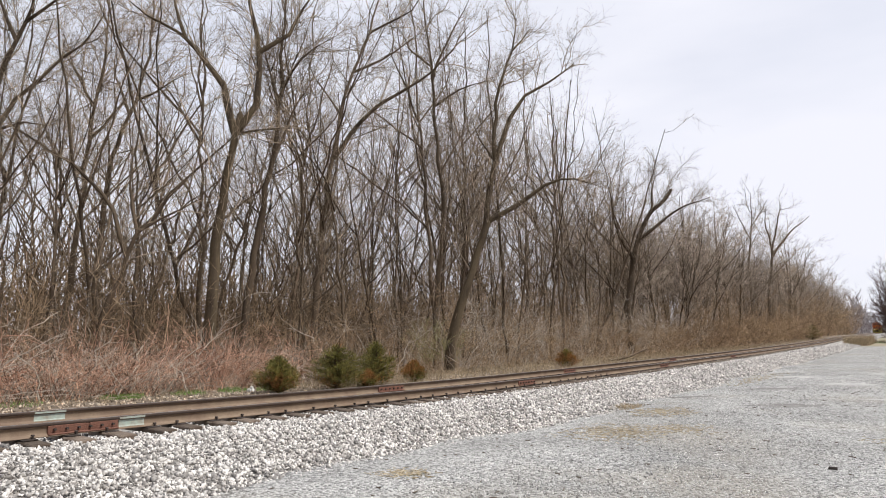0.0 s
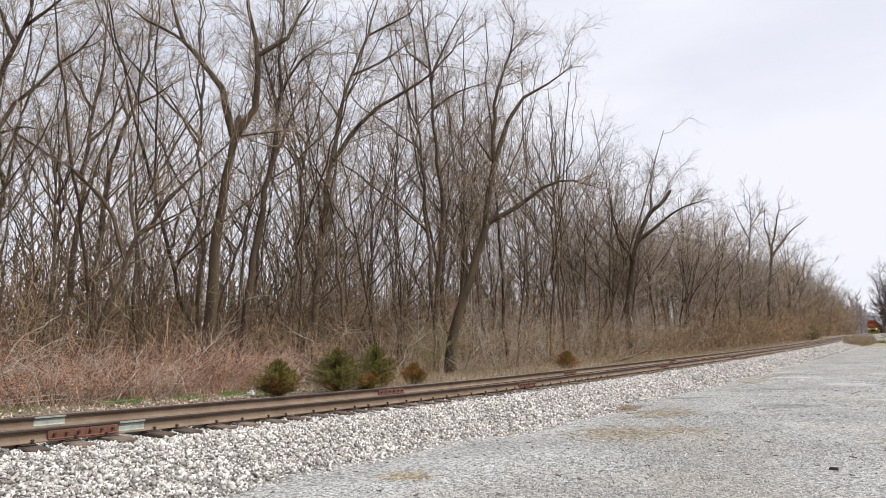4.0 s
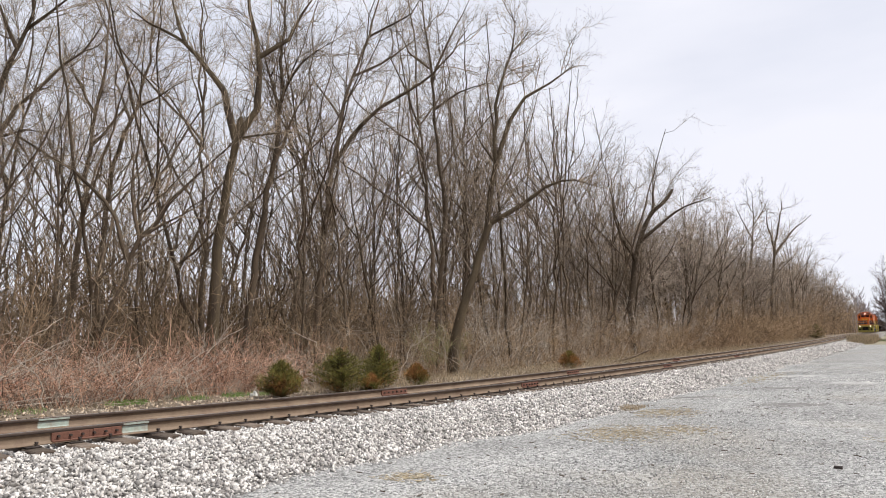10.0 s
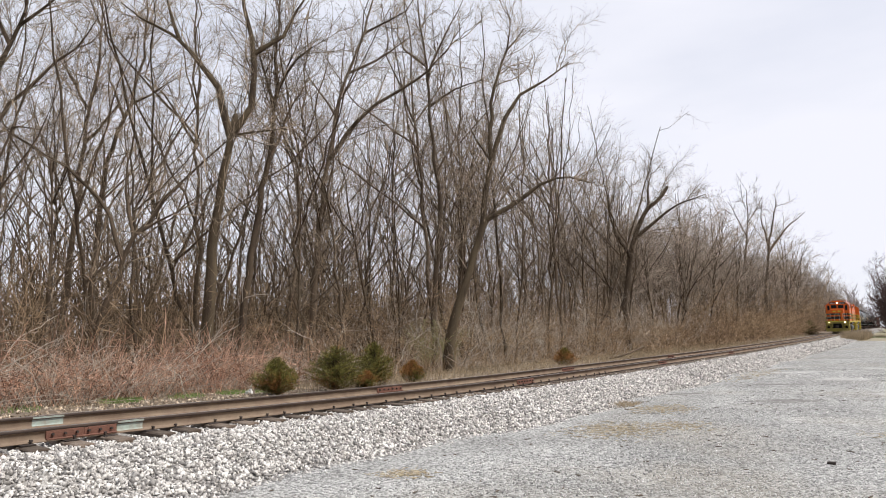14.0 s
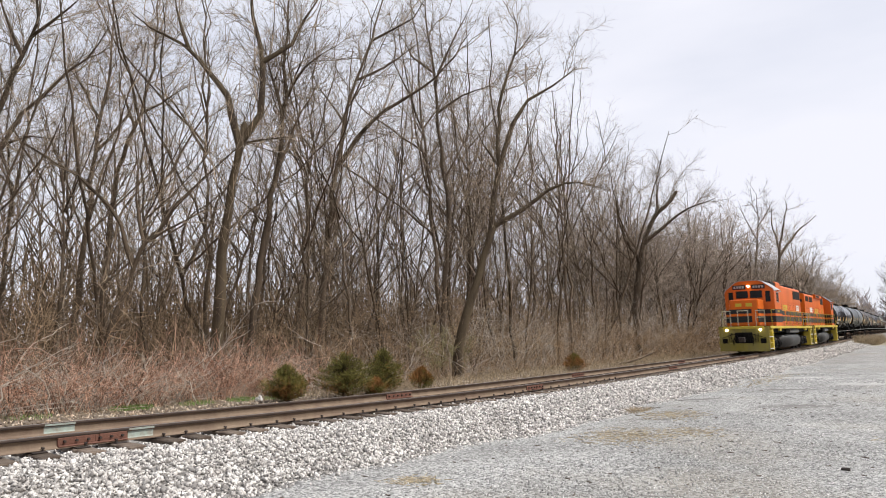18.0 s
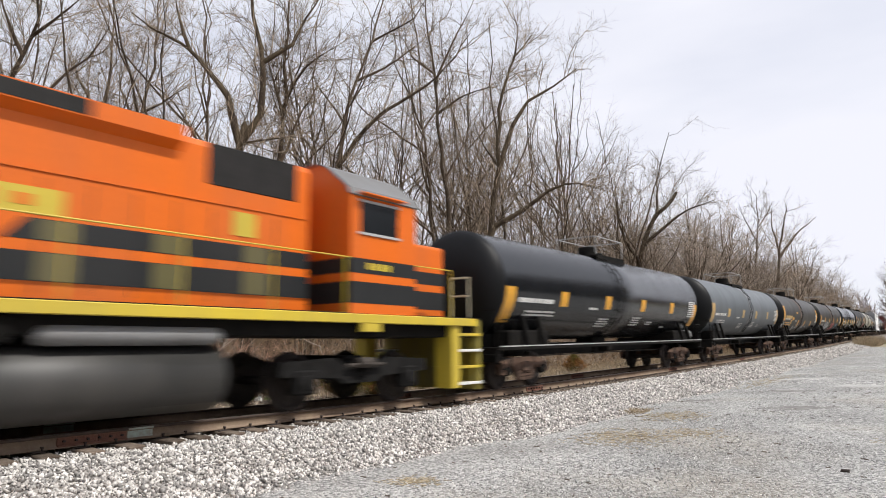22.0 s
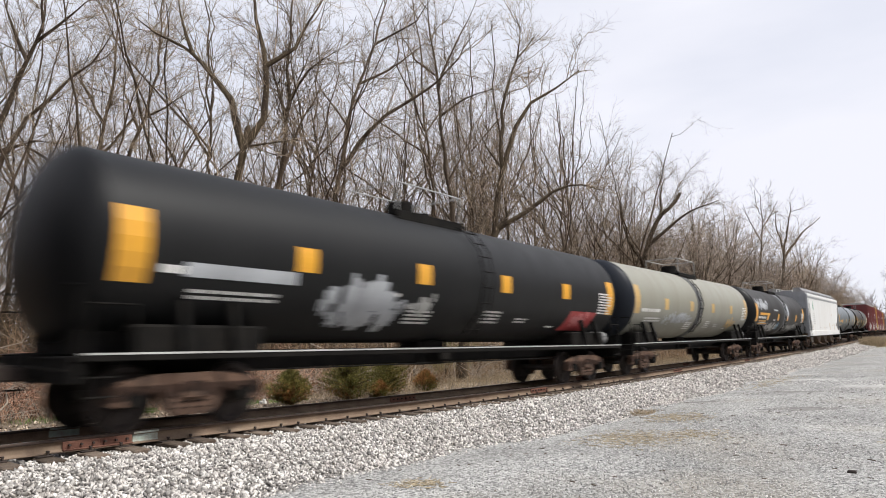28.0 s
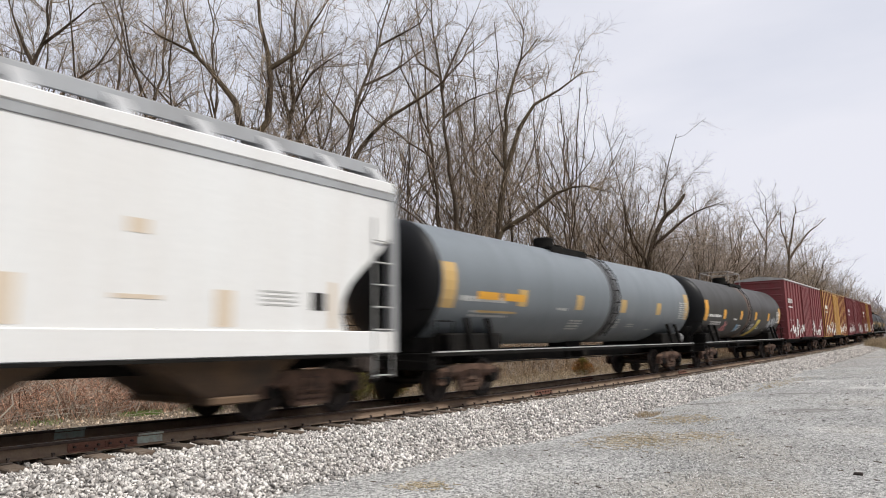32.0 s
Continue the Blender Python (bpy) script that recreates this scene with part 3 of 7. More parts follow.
# ---- woodland ----
def sprout(rng, segs, n, length, thick, angle, steps, up, wander=0.22, tip=0.35, low=0.0, reach=1.0):
    """n shoots off the given limbs: rows x0 y0 z0 x1 y1 z1 r0 r1."""
    p, q = segs[:, :3], segs[:, 3:6]
    size = np.linalg.norm(q - p, axis=1)
    w = size * (0.15 + (np.minimum(p[:, 2], q[:, 2]) > low))
    i = rng.choice(len(segs), n, p=w / w.sum())
    t = rng.uniform(0, 1, n)[:, None]
    at = p[i] * (1 - t) + q[i] * t
    way = (q - p)[i] / (size[i][:, None] + 1e-9)
    side = rng.normal(size=(n, 3))
    side -= way * (side * way).sum(1)[:, None]
    side /= np.linalg.norm(side, axis=1)[:, None] + 1e-9
    a = np.radians(rng.uniform(*angle, n))[:, None]
    go = way * np.cos(a) + side * np.sin(a) + np.array([0, 0, up])
    go /= np.linalg.norm(go, axis=1)[:, None]
    # shoots shorten towards the thin ends of their limb
    long_ = rng.uniform(*length, n) * reach * (0.48 + 0.52 * np.minimum(1, segs[i, 6] / (0.45 * segs[:, 6].max())))
    r = np.minimum(rng.uniform(*thick, n), segs[i, 6] * 0.8)
    rows = []
    for k in range(steps):
        to = at + go * (long_ / steps)[:, None]
        r2 = r * (1 - (1 - tip) / steps * 1.0)
        rows.append(np.concatenate([at, to, r[:, None], r2[:, None]], 1))
        at, r = to, r2
        go = go + rng.normal(0, wander, (n, 3)) + np.array([0, 0, up * 0.3])
        go /= np.linalg.norm(go, axis=1)[:, None]
    return np.concatenate(rows)


def limb_rows(rng, pts, r0, r1, wobble=0.05, step=0.7):
    """A limb through the given points, bent a little on the way, tapering from r0 to r1."""
    pts = np.asarray(pts, float)
    size = np.linalg.norm(np.diff(pts, axis=0), axis=1)
    along = np.concatenate([[0], np.cumsum(size)])
    n = max(2, int(along[-1] / step))
    t = np.linspace(0, along[-1], n + 1)
    xyz = np.stack([np.interp(t, along, pts[:, k]) for k in range(3)], 1)
    xyz[1:-1] += rng.normal(0, wobble, (n - 1, 3)) * (1, 1, 0.4)
    r = np.linspace(r0, r1, n + 1)
    return np.concatenate([xyz[:-1], xyz[1:], r[:-1, None], r[1:, None]], 1)


def tree_thing(rng, main, label, group, n_branch, n_twig, bark, reach=1.0, low=3.0, name="tree", fine=0, thick=1.0, twigs=None):
    """Main limbs become trunk and limbs; branches and twigs become the crown."""
    tree = thing(name, label, "tree", group)
    for k, limb in enumerate(main):
        part_of("limb" if k else "trunk", tube_mesh("limb" if k else "trunk", limb, 6 if k else 8), bark, tree, smooth=True)
    main = np.concatenate(main)
    bough = sprout(rng, main, n_branch // 5, (1.8, 4.2), (0.018 * thick, 0.04 * thick), (25, 58), 8, 0.1, 0.15, 0.3, low, reach)
    main = np.concatenate([main, bough, bough])
    branch = sprout(rng, main, n_branch, (0.9, 2.6), (0.009 * thick, 0.021 * thick), (25, 62), 6, 0.1, 0.2, 0.3, low, reach)
    twig = sprout(rng, branch, n_twig, (0.4, 1.15), (0.005 * thick, 0.0085 * thick), (22, 60), 3, 0.08, 0.2, 0.4, 0, reach)
    rows = [bough, branch, twig]
    if fine:
        rows.append(sprout(rng, twig, fine, (0.2, 0.6), (0.0035 * thick, 0.0055 * thick), (25, 55), 2, 0.08, 0.18, 0.5, 0, reach))
    part_of("crown", limbs_mesh("crown", np.concatenate(rows), 3), twigs or TWIG, tree, "bare leafless branches and fine twigs")
    return tree


TURN = radians(37.06)
ACROSS = np.array([math.cos(TURN), math.sin(TURN), 0.0])
INTO = np.array([-math.sin(TURN), math.cos(TURN), 0.0])

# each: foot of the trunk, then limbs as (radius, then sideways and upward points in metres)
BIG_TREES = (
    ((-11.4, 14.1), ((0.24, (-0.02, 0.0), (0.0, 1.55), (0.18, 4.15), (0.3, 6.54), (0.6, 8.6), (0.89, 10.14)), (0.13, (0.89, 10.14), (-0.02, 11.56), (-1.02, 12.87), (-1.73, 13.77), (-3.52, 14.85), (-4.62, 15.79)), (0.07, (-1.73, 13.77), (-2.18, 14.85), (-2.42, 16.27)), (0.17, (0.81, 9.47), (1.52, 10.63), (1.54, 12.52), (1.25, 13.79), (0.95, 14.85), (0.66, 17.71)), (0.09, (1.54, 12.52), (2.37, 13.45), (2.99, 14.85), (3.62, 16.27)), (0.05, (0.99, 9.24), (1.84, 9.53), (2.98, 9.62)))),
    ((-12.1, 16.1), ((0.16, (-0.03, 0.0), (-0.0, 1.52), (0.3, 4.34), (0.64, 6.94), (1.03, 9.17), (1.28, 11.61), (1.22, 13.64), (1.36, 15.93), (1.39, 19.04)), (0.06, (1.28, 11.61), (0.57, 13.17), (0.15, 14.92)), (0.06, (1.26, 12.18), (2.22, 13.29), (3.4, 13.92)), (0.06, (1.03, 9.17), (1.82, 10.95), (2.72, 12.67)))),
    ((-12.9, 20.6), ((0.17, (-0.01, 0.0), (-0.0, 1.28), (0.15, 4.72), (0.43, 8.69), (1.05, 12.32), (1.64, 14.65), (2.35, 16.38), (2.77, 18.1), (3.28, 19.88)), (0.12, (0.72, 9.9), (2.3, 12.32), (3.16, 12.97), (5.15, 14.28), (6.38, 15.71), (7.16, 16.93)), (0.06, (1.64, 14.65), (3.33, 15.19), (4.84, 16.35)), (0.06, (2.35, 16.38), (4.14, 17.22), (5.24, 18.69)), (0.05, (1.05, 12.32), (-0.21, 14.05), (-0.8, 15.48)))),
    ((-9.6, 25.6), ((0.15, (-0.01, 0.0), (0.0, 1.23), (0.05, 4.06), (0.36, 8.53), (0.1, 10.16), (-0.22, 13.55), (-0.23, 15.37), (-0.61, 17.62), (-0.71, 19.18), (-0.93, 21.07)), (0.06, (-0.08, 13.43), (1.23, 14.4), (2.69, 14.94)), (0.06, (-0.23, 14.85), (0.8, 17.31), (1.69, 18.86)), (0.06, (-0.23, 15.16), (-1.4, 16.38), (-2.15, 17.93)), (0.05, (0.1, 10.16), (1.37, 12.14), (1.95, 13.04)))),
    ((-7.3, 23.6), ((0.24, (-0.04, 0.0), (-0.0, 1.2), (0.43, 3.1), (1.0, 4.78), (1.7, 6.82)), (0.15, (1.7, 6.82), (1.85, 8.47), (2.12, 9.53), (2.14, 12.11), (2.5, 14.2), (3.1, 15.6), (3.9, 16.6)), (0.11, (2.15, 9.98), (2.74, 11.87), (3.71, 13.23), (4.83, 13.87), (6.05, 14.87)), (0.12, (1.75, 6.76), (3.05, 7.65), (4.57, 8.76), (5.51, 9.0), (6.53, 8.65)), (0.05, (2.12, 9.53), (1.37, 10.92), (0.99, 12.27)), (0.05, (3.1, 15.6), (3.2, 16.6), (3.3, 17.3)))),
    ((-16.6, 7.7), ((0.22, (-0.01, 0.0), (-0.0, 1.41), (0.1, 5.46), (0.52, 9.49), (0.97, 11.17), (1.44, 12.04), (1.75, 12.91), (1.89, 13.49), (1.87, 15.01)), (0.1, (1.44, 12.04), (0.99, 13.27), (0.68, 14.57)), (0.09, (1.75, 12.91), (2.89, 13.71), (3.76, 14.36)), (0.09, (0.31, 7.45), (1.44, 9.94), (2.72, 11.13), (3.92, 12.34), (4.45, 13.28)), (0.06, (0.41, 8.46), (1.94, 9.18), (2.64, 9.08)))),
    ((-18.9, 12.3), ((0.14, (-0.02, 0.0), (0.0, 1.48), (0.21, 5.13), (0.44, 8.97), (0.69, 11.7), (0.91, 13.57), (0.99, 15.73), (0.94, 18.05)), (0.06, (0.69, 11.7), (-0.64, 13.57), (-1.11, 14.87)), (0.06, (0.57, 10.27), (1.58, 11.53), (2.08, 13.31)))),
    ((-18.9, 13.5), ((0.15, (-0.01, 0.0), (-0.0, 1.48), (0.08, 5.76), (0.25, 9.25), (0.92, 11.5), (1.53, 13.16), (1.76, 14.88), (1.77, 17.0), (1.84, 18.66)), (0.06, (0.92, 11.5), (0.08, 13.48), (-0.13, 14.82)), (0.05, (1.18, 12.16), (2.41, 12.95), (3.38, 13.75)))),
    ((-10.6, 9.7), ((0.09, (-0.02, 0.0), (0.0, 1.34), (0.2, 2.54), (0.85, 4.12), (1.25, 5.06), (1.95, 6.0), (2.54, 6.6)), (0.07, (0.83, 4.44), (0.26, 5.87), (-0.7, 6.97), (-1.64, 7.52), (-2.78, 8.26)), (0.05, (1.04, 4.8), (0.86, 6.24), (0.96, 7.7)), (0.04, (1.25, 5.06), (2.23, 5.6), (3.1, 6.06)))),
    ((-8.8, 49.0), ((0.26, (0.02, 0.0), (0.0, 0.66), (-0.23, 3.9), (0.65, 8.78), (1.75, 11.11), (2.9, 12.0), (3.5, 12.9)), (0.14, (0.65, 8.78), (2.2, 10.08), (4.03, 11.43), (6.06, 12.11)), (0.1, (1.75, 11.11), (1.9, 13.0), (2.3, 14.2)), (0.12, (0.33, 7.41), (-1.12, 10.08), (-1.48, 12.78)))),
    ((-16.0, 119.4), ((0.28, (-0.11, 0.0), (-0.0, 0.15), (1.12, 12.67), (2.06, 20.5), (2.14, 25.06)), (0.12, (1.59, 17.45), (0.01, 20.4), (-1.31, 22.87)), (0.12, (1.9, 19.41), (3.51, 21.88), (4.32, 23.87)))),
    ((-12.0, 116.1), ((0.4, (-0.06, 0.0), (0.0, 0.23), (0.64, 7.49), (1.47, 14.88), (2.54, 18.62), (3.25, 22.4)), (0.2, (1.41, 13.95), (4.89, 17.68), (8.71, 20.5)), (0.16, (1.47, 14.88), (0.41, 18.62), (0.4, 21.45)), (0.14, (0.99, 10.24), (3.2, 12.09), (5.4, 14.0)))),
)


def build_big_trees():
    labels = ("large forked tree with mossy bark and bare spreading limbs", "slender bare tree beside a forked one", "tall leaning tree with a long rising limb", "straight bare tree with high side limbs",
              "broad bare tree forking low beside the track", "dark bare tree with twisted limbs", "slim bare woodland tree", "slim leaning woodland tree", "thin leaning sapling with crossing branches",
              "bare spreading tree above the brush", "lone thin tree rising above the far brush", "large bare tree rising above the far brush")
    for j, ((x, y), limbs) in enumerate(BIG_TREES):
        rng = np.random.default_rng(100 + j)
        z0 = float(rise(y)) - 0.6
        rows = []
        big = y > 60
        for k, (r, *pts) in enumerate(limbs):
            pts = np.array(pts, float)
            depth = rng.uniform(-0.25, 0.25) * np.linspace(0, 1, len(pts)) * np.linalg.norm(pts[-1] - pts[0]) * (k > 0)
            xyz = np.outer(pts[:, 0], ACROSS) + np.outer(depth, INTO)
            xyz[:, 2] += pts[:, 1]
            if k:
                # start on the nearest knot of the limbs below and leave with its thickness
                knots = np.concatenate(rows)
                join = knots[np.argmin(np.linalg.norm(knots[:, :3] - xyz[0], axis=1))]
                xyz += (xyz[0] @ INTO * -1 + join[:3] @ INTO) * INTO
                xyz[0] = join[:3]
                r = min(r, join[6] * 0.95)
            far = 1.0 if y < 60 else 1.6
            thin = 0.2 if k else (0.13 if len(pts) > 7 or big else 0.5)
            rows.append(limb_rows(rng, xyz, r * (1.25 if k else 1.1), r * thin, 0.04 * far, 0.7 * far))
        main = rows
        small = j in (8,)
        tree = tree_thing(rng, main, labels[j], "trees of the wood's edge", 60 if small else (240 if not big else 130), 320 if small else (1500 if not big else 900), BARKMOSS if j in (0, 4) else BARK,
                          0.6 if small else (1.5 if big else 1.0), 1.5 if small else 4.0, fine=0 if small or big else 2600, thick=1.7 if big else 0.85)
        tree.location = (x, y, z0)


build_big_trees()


def stem_rows(rng, h, r, forks, lean=0.06):
    """A woodland stem that forks into steep leaders."""
    tilt = rng.normal(0, lean, 2)
    knots = np.linspace(0, 1, 6)
    bow = rng.normal(0, 0.02, 2)
    def line(t):
        return np.stack([h * (tilt[0] * t + bow[0] * np.sin(3 * t)), h * (tilt[1] * t + bow[1] * np.sin(3 * t)), h * t], 1)
    rows = [limb_rows(rng, line(knots), r, r * 0.22, 0.055, 0.9)]
    for _ in range(forks):
        t0 = rng.uniform(0.25, 0.65)
        base = line(np.array([t0]))[0]
        a, spread, size = rng.uniform(0, 6.28), rng.uniform(0.22, 0.9), h * (1 - t0) * rng.uniform(0.6, 0.95)
        end = base + np.array([math.cos(a) * spread, math.sin(a) * spread, 1.0]) * size
        mid = (base + end) / 2 + np.array([math.cos(a), math.sin(a), 0]) * size * rng.uniform(0.0, 0.2)
        rows.append(limb_rows(rng, [base, mid, end], r * 0.5, r * 0.12, 0.06, 0.7))
    return rows


def build_wood():
    rng = np.random.default_rng(21)
    kinds, far_kinds = [], []
    for k in range(12):
        r = np.random.default_rng(300 + k)
        h = (9.5, 12, 13.5, 14.5, 15.5, 8, 11.5, 13, 7, 15, 10, 12.5)[k]
        main = stem_rows(r, h, 0.02 + 0.004 * h + r.uniform(-0.012, 0.016), 4 + k % 3, 0.12)
        kinds.append(tree_thing(r, main, "tall slender leafless tree in a dense early-spring wood", "trees of the wood", 80, 340, BARK, 0.9, h * 0.12, fine=320, thick=0.62))
    for k in range(6):
        r = np.random.default_rng(340 + k)
        h = (9, 11, 12.5, 13.5, 10, 14.5)[k]
        main = stem_rows(r, h, 0.03 + 0.006 * h, 5, 0.08)
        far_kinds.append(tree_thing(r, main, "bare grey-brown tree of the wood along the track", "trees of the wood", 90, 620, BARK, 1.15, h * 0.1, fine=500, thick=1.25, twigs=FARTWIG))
    spots = []
    def scatter(n, s0, s1, d0, d1, gap):
        tries = 0
        made = 0
        while made < n and tries < n * 40:
            tries += 1
            s, u = rng.uniform(s0, s1), rng.uniform(0, 1) ** 1.25
            d = d0 + (d1 - d0) * u
            if all((s - a) ** 2 + (d - b) ** 2 > gap ** 2 for a, b in spots):
                spots.append((s, d))
                made += 1
    scatter(76, -6, 36, -10.5, -29, 1.4)
    scatter(40, 30, 52, -8.5, -22, 1.6)
    scatter(78, 48, 110, -8.5, -22, 1.9)
    scatter(56, 108, 230, -9.5, -22, 2.6)
    scatter(22, 230, 420, -11, -24, 4.0)
    used = {}
    for j, (s, d) in enumerate(spots):
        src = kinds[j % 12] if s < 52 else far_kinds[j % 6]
        z = float(rise(s) + cross_section(d)) - 0.1
        m = Matrix.LocRotScale((float(bend(s)) + d, s, z), Euler((rng.normal(0, 0.04), rng.normal(0, 0.04), rng.uniform(0, 6.28))), None)
        size = rng.uniform(0.8, 1.12)
        if d < -16 and s < 52:
            size *= 1.22
        if 26 < s < 52:
            size *= 1.22
        if s > 52:
            size *= 1.16 if s < 85 else (1.0 if s < 130 else 1.4)
        if src.name not in used:
            used[src.name] = True
            src.matrix_basis = m @ Matrix.Diagonal((size, size, size, 1))
        else:
            keep = src.scale.copy()
            src.scale = (size, size, size)
            copy_thing(src, m)
            src.scale = keep


build_wood()


def build_thicket():
    """Saplings and brush between the trees, too many to count."""
    def brush(name, seed, groups, label, twig_mat):
        rng = np.random.default_rng(seed)
        rows = []
        for n, s0, s1, d0, d1, h0, h1, shoots, thick, spread in groups:
            s, d = rng.uniform(s0, s1, n), d0 + (d1 - d0) * rng.uniform(0, 1, n) ** 1.3
            h = rng.triangular(h0, h0, h1, n)
            at = np.stack([bend(s) + d, s, rise(s) + cross_section(d) - 0.08], 1)
            go = np.concatenate([rng.normal(0, spread, (n, 2)), np.ones((n, 1))], 1)
            go /= np.linalg.norm(go, axis=1)[:, None]
            r = rng.uniform(0.5, 1.2, n) * thick * (h / h1 + 0.3)
            stem = []
            for k in range(4):
                to = at + go * (h / 4)[:, None]
                r2 = r * 0.72
                stem.append(np.concatenate([at, to, r[:, None], r2[:, None]], 1))
                at, r = to, r2
                go = go + np.concatenate([rng.normal(0, 0.24, (n, 2)), np.zeros((n, 1))], 1)
                go /= np.linalg.norm(go, axis=1)[:, None]
            stem = np.concatenate(stem)
            rows.append(stem)
            rows.append(sprout(rng, stem, n * shoots, (0.4, 0.25 * h1 + 0.4), (0.32 * thick, 0.55 * thick), (30, 95), 2, 0.12, 0.35, 0.4, 0.3))
        me = limbs_mesh(name, np.concatenate(rows), 3)
        me.materials.append(twig_mat)
        tagged(new(name, me), label, "brush", kind="stuff")
    brush("undergrowth", 31, ((420, -6, 30, -9.6, -15, 1.6, 6.0, 12, 0.016, 0.2), (520, 22, 70, -7.4, -13, 1.0, 6.5, 14, 0.02, 0.3)), "tangle of bare brown saplings and brush", BRUSH)
    brush("arching_brush", 36, ((46, 4, 24, -9.4, -13, 1.6, 5.0, 6, 0.02, 0.8), (430, 22, 62, -7.2, -12, 1.2, 6.0, 11, 0.019, 1.0)), "pale crooked branches arching through the brush", DEADWOOD)
    # the last group stands out of view, added to dim the locomotives' front faces
    brush("shaded_undergrowth", 35, ((700, -10, 75, -15, -30, 2.5, 7.0, 10, 0.04, 0.22), (560, -45, 95, -27, -50, 3.5, 9.5, 10, 0.09, 0.3), (420, -8, 60, -14.5, -24, 0.8, 3.0, 9, 0.025, 0.4), (900, -70, 90, -48, -88, 6.0, 13.0, 13, 0.16, 0.3), (420, -20, 60, -22, -40, 1.5, 5.0, 12, 0.05, 0.4), (420, -90, -9, -9.5, -30, 5.0, 13.0, 10, 0.1, 0.25)), "dense shaded brush between the trees", DEEPSHADE)
    brush("far_brush", 32, ((520, 60, 150, -6.6, -15, 2.0, 10.0, 16, 0.04, 0.55), (560, 140, 340, -7.5, -18, 4.0, 17.0, 14, 0.08, 0.5)), "dense brown leafless brush along the track", BRUSH)
    brush("trackside_brush", 38, ((420, 15, 34, -6.3, -9.5, 0.5, 2.6, 10, 0.009, 0.45), (460, 30, 62, -5.6, -8.5, 0.5, 2.8, 10, 0.014, 0.5)), "thin tan brush at the foot of the wood", TANBRUSH)
    brush("brush_skirt", 37, ((620, 46, 120, -5.0, -10, 0.8, 4.6, 16, 0.026, 0.9), (480, 66, 150, -5.4, -13, 1.8, 8.0, 18, 0.034, 1.0)), "low sprawling tan brush at the wood's foot", TANBRUSH)
    # stems deep in the wood
    rng = np.random.default_rng(33)
    n = 620
    s, d = rng.uniform(-14, 150, n), rng.uniform(-55, -28, n)
    h = rng.uniform(7, 14, n)
    foot = np.stack([bend(s) + d, s, rise(s) - 0.7], 1)
    top = foot + np.stack([rng.normal(0, 0.6, n), rng.normal(0, 0.6, n), h], 1)
    r = rng.uniform(0.04, 0.11, n)
    stems = np.concatenate([foot, top, r[:, None], r[:, None] * 0.2], 1)
    shoots = sprout(rng, stems, n * 22, (0.8, 3.0), (0.03, 0.055), (25, 55), 2, 0.25, 0.2, 0.4, 1.0)
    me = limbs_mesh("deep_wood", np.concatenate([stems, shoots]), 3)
    me.materials.append(DEEPSHADE)
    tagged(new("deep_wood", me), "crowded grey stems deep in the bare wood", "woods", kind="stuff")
    # low woods on the horizon
    n = 900
    s, d = rng.uniform(420, 900, n), rng.normal(10, 70, n)
    d = np.where(np.abs(d) < 9, d + 24, d)
    h = rng.uniform(12, 22, n)
    foot = np.stack([bend(s) + d, s, rise(s) - 0.7], 1)
    top = foot + np.stack([rng.normal(0, 0.8, n), rng.normal(0, 0.8, n), h], 1)
    stems = np.concatenate([foot, top, np.full((n, 1), 0.35), np.full((n, 1), 0.1)], 1)
    shoots = sprout(rng, stems, n * 16, (2.5, 6.0), (0.16, 0.3), (25, 60), 2, 0.25, 0.2, 0.4, 0.0)
    # and an unseen belt of woods round the lot's back, added to darken reflections
    n = 900
    turn = rng.uniform(-1.75, 1.47, n)
    far = 62 + 16 * rng.uniform(0, 1, n) ** 1.5
    h = rng.uniform(11, 17, n)
    foot = np.stack([10 + np.cos(turn) * far, -4 + np.sin(turn) * far, np.full(n, -0.75)], 1)
    top = foot + np.stack([rng.normal(0, 0.6, n), rng.normal(0, 0.6, n), h], 1)
    belt = np.concatenate([foot, top, np.full((n, 1), 0.2), np.full((n, 1), 0.06)], 1)
    branches = sprout(rng, belt, n * 20, (2.0, 4.5), (0.09, 0.17), (25, 65), 2, 0.2, 0.2, 0.4, 0.0)
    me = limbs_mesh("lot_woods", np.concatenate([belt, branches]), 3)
    me.materials.append(DEEPSHADE)
    tagged(new("lot_woods", me), "unseen belt of bare brown woods behind the gravel lot", "woods", kind="stuff")
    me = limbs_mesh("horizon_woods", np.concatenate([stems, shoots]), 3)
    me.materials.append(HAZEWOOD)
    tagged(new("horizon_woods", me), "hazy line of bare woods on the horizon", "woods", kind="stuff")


build_thicket()


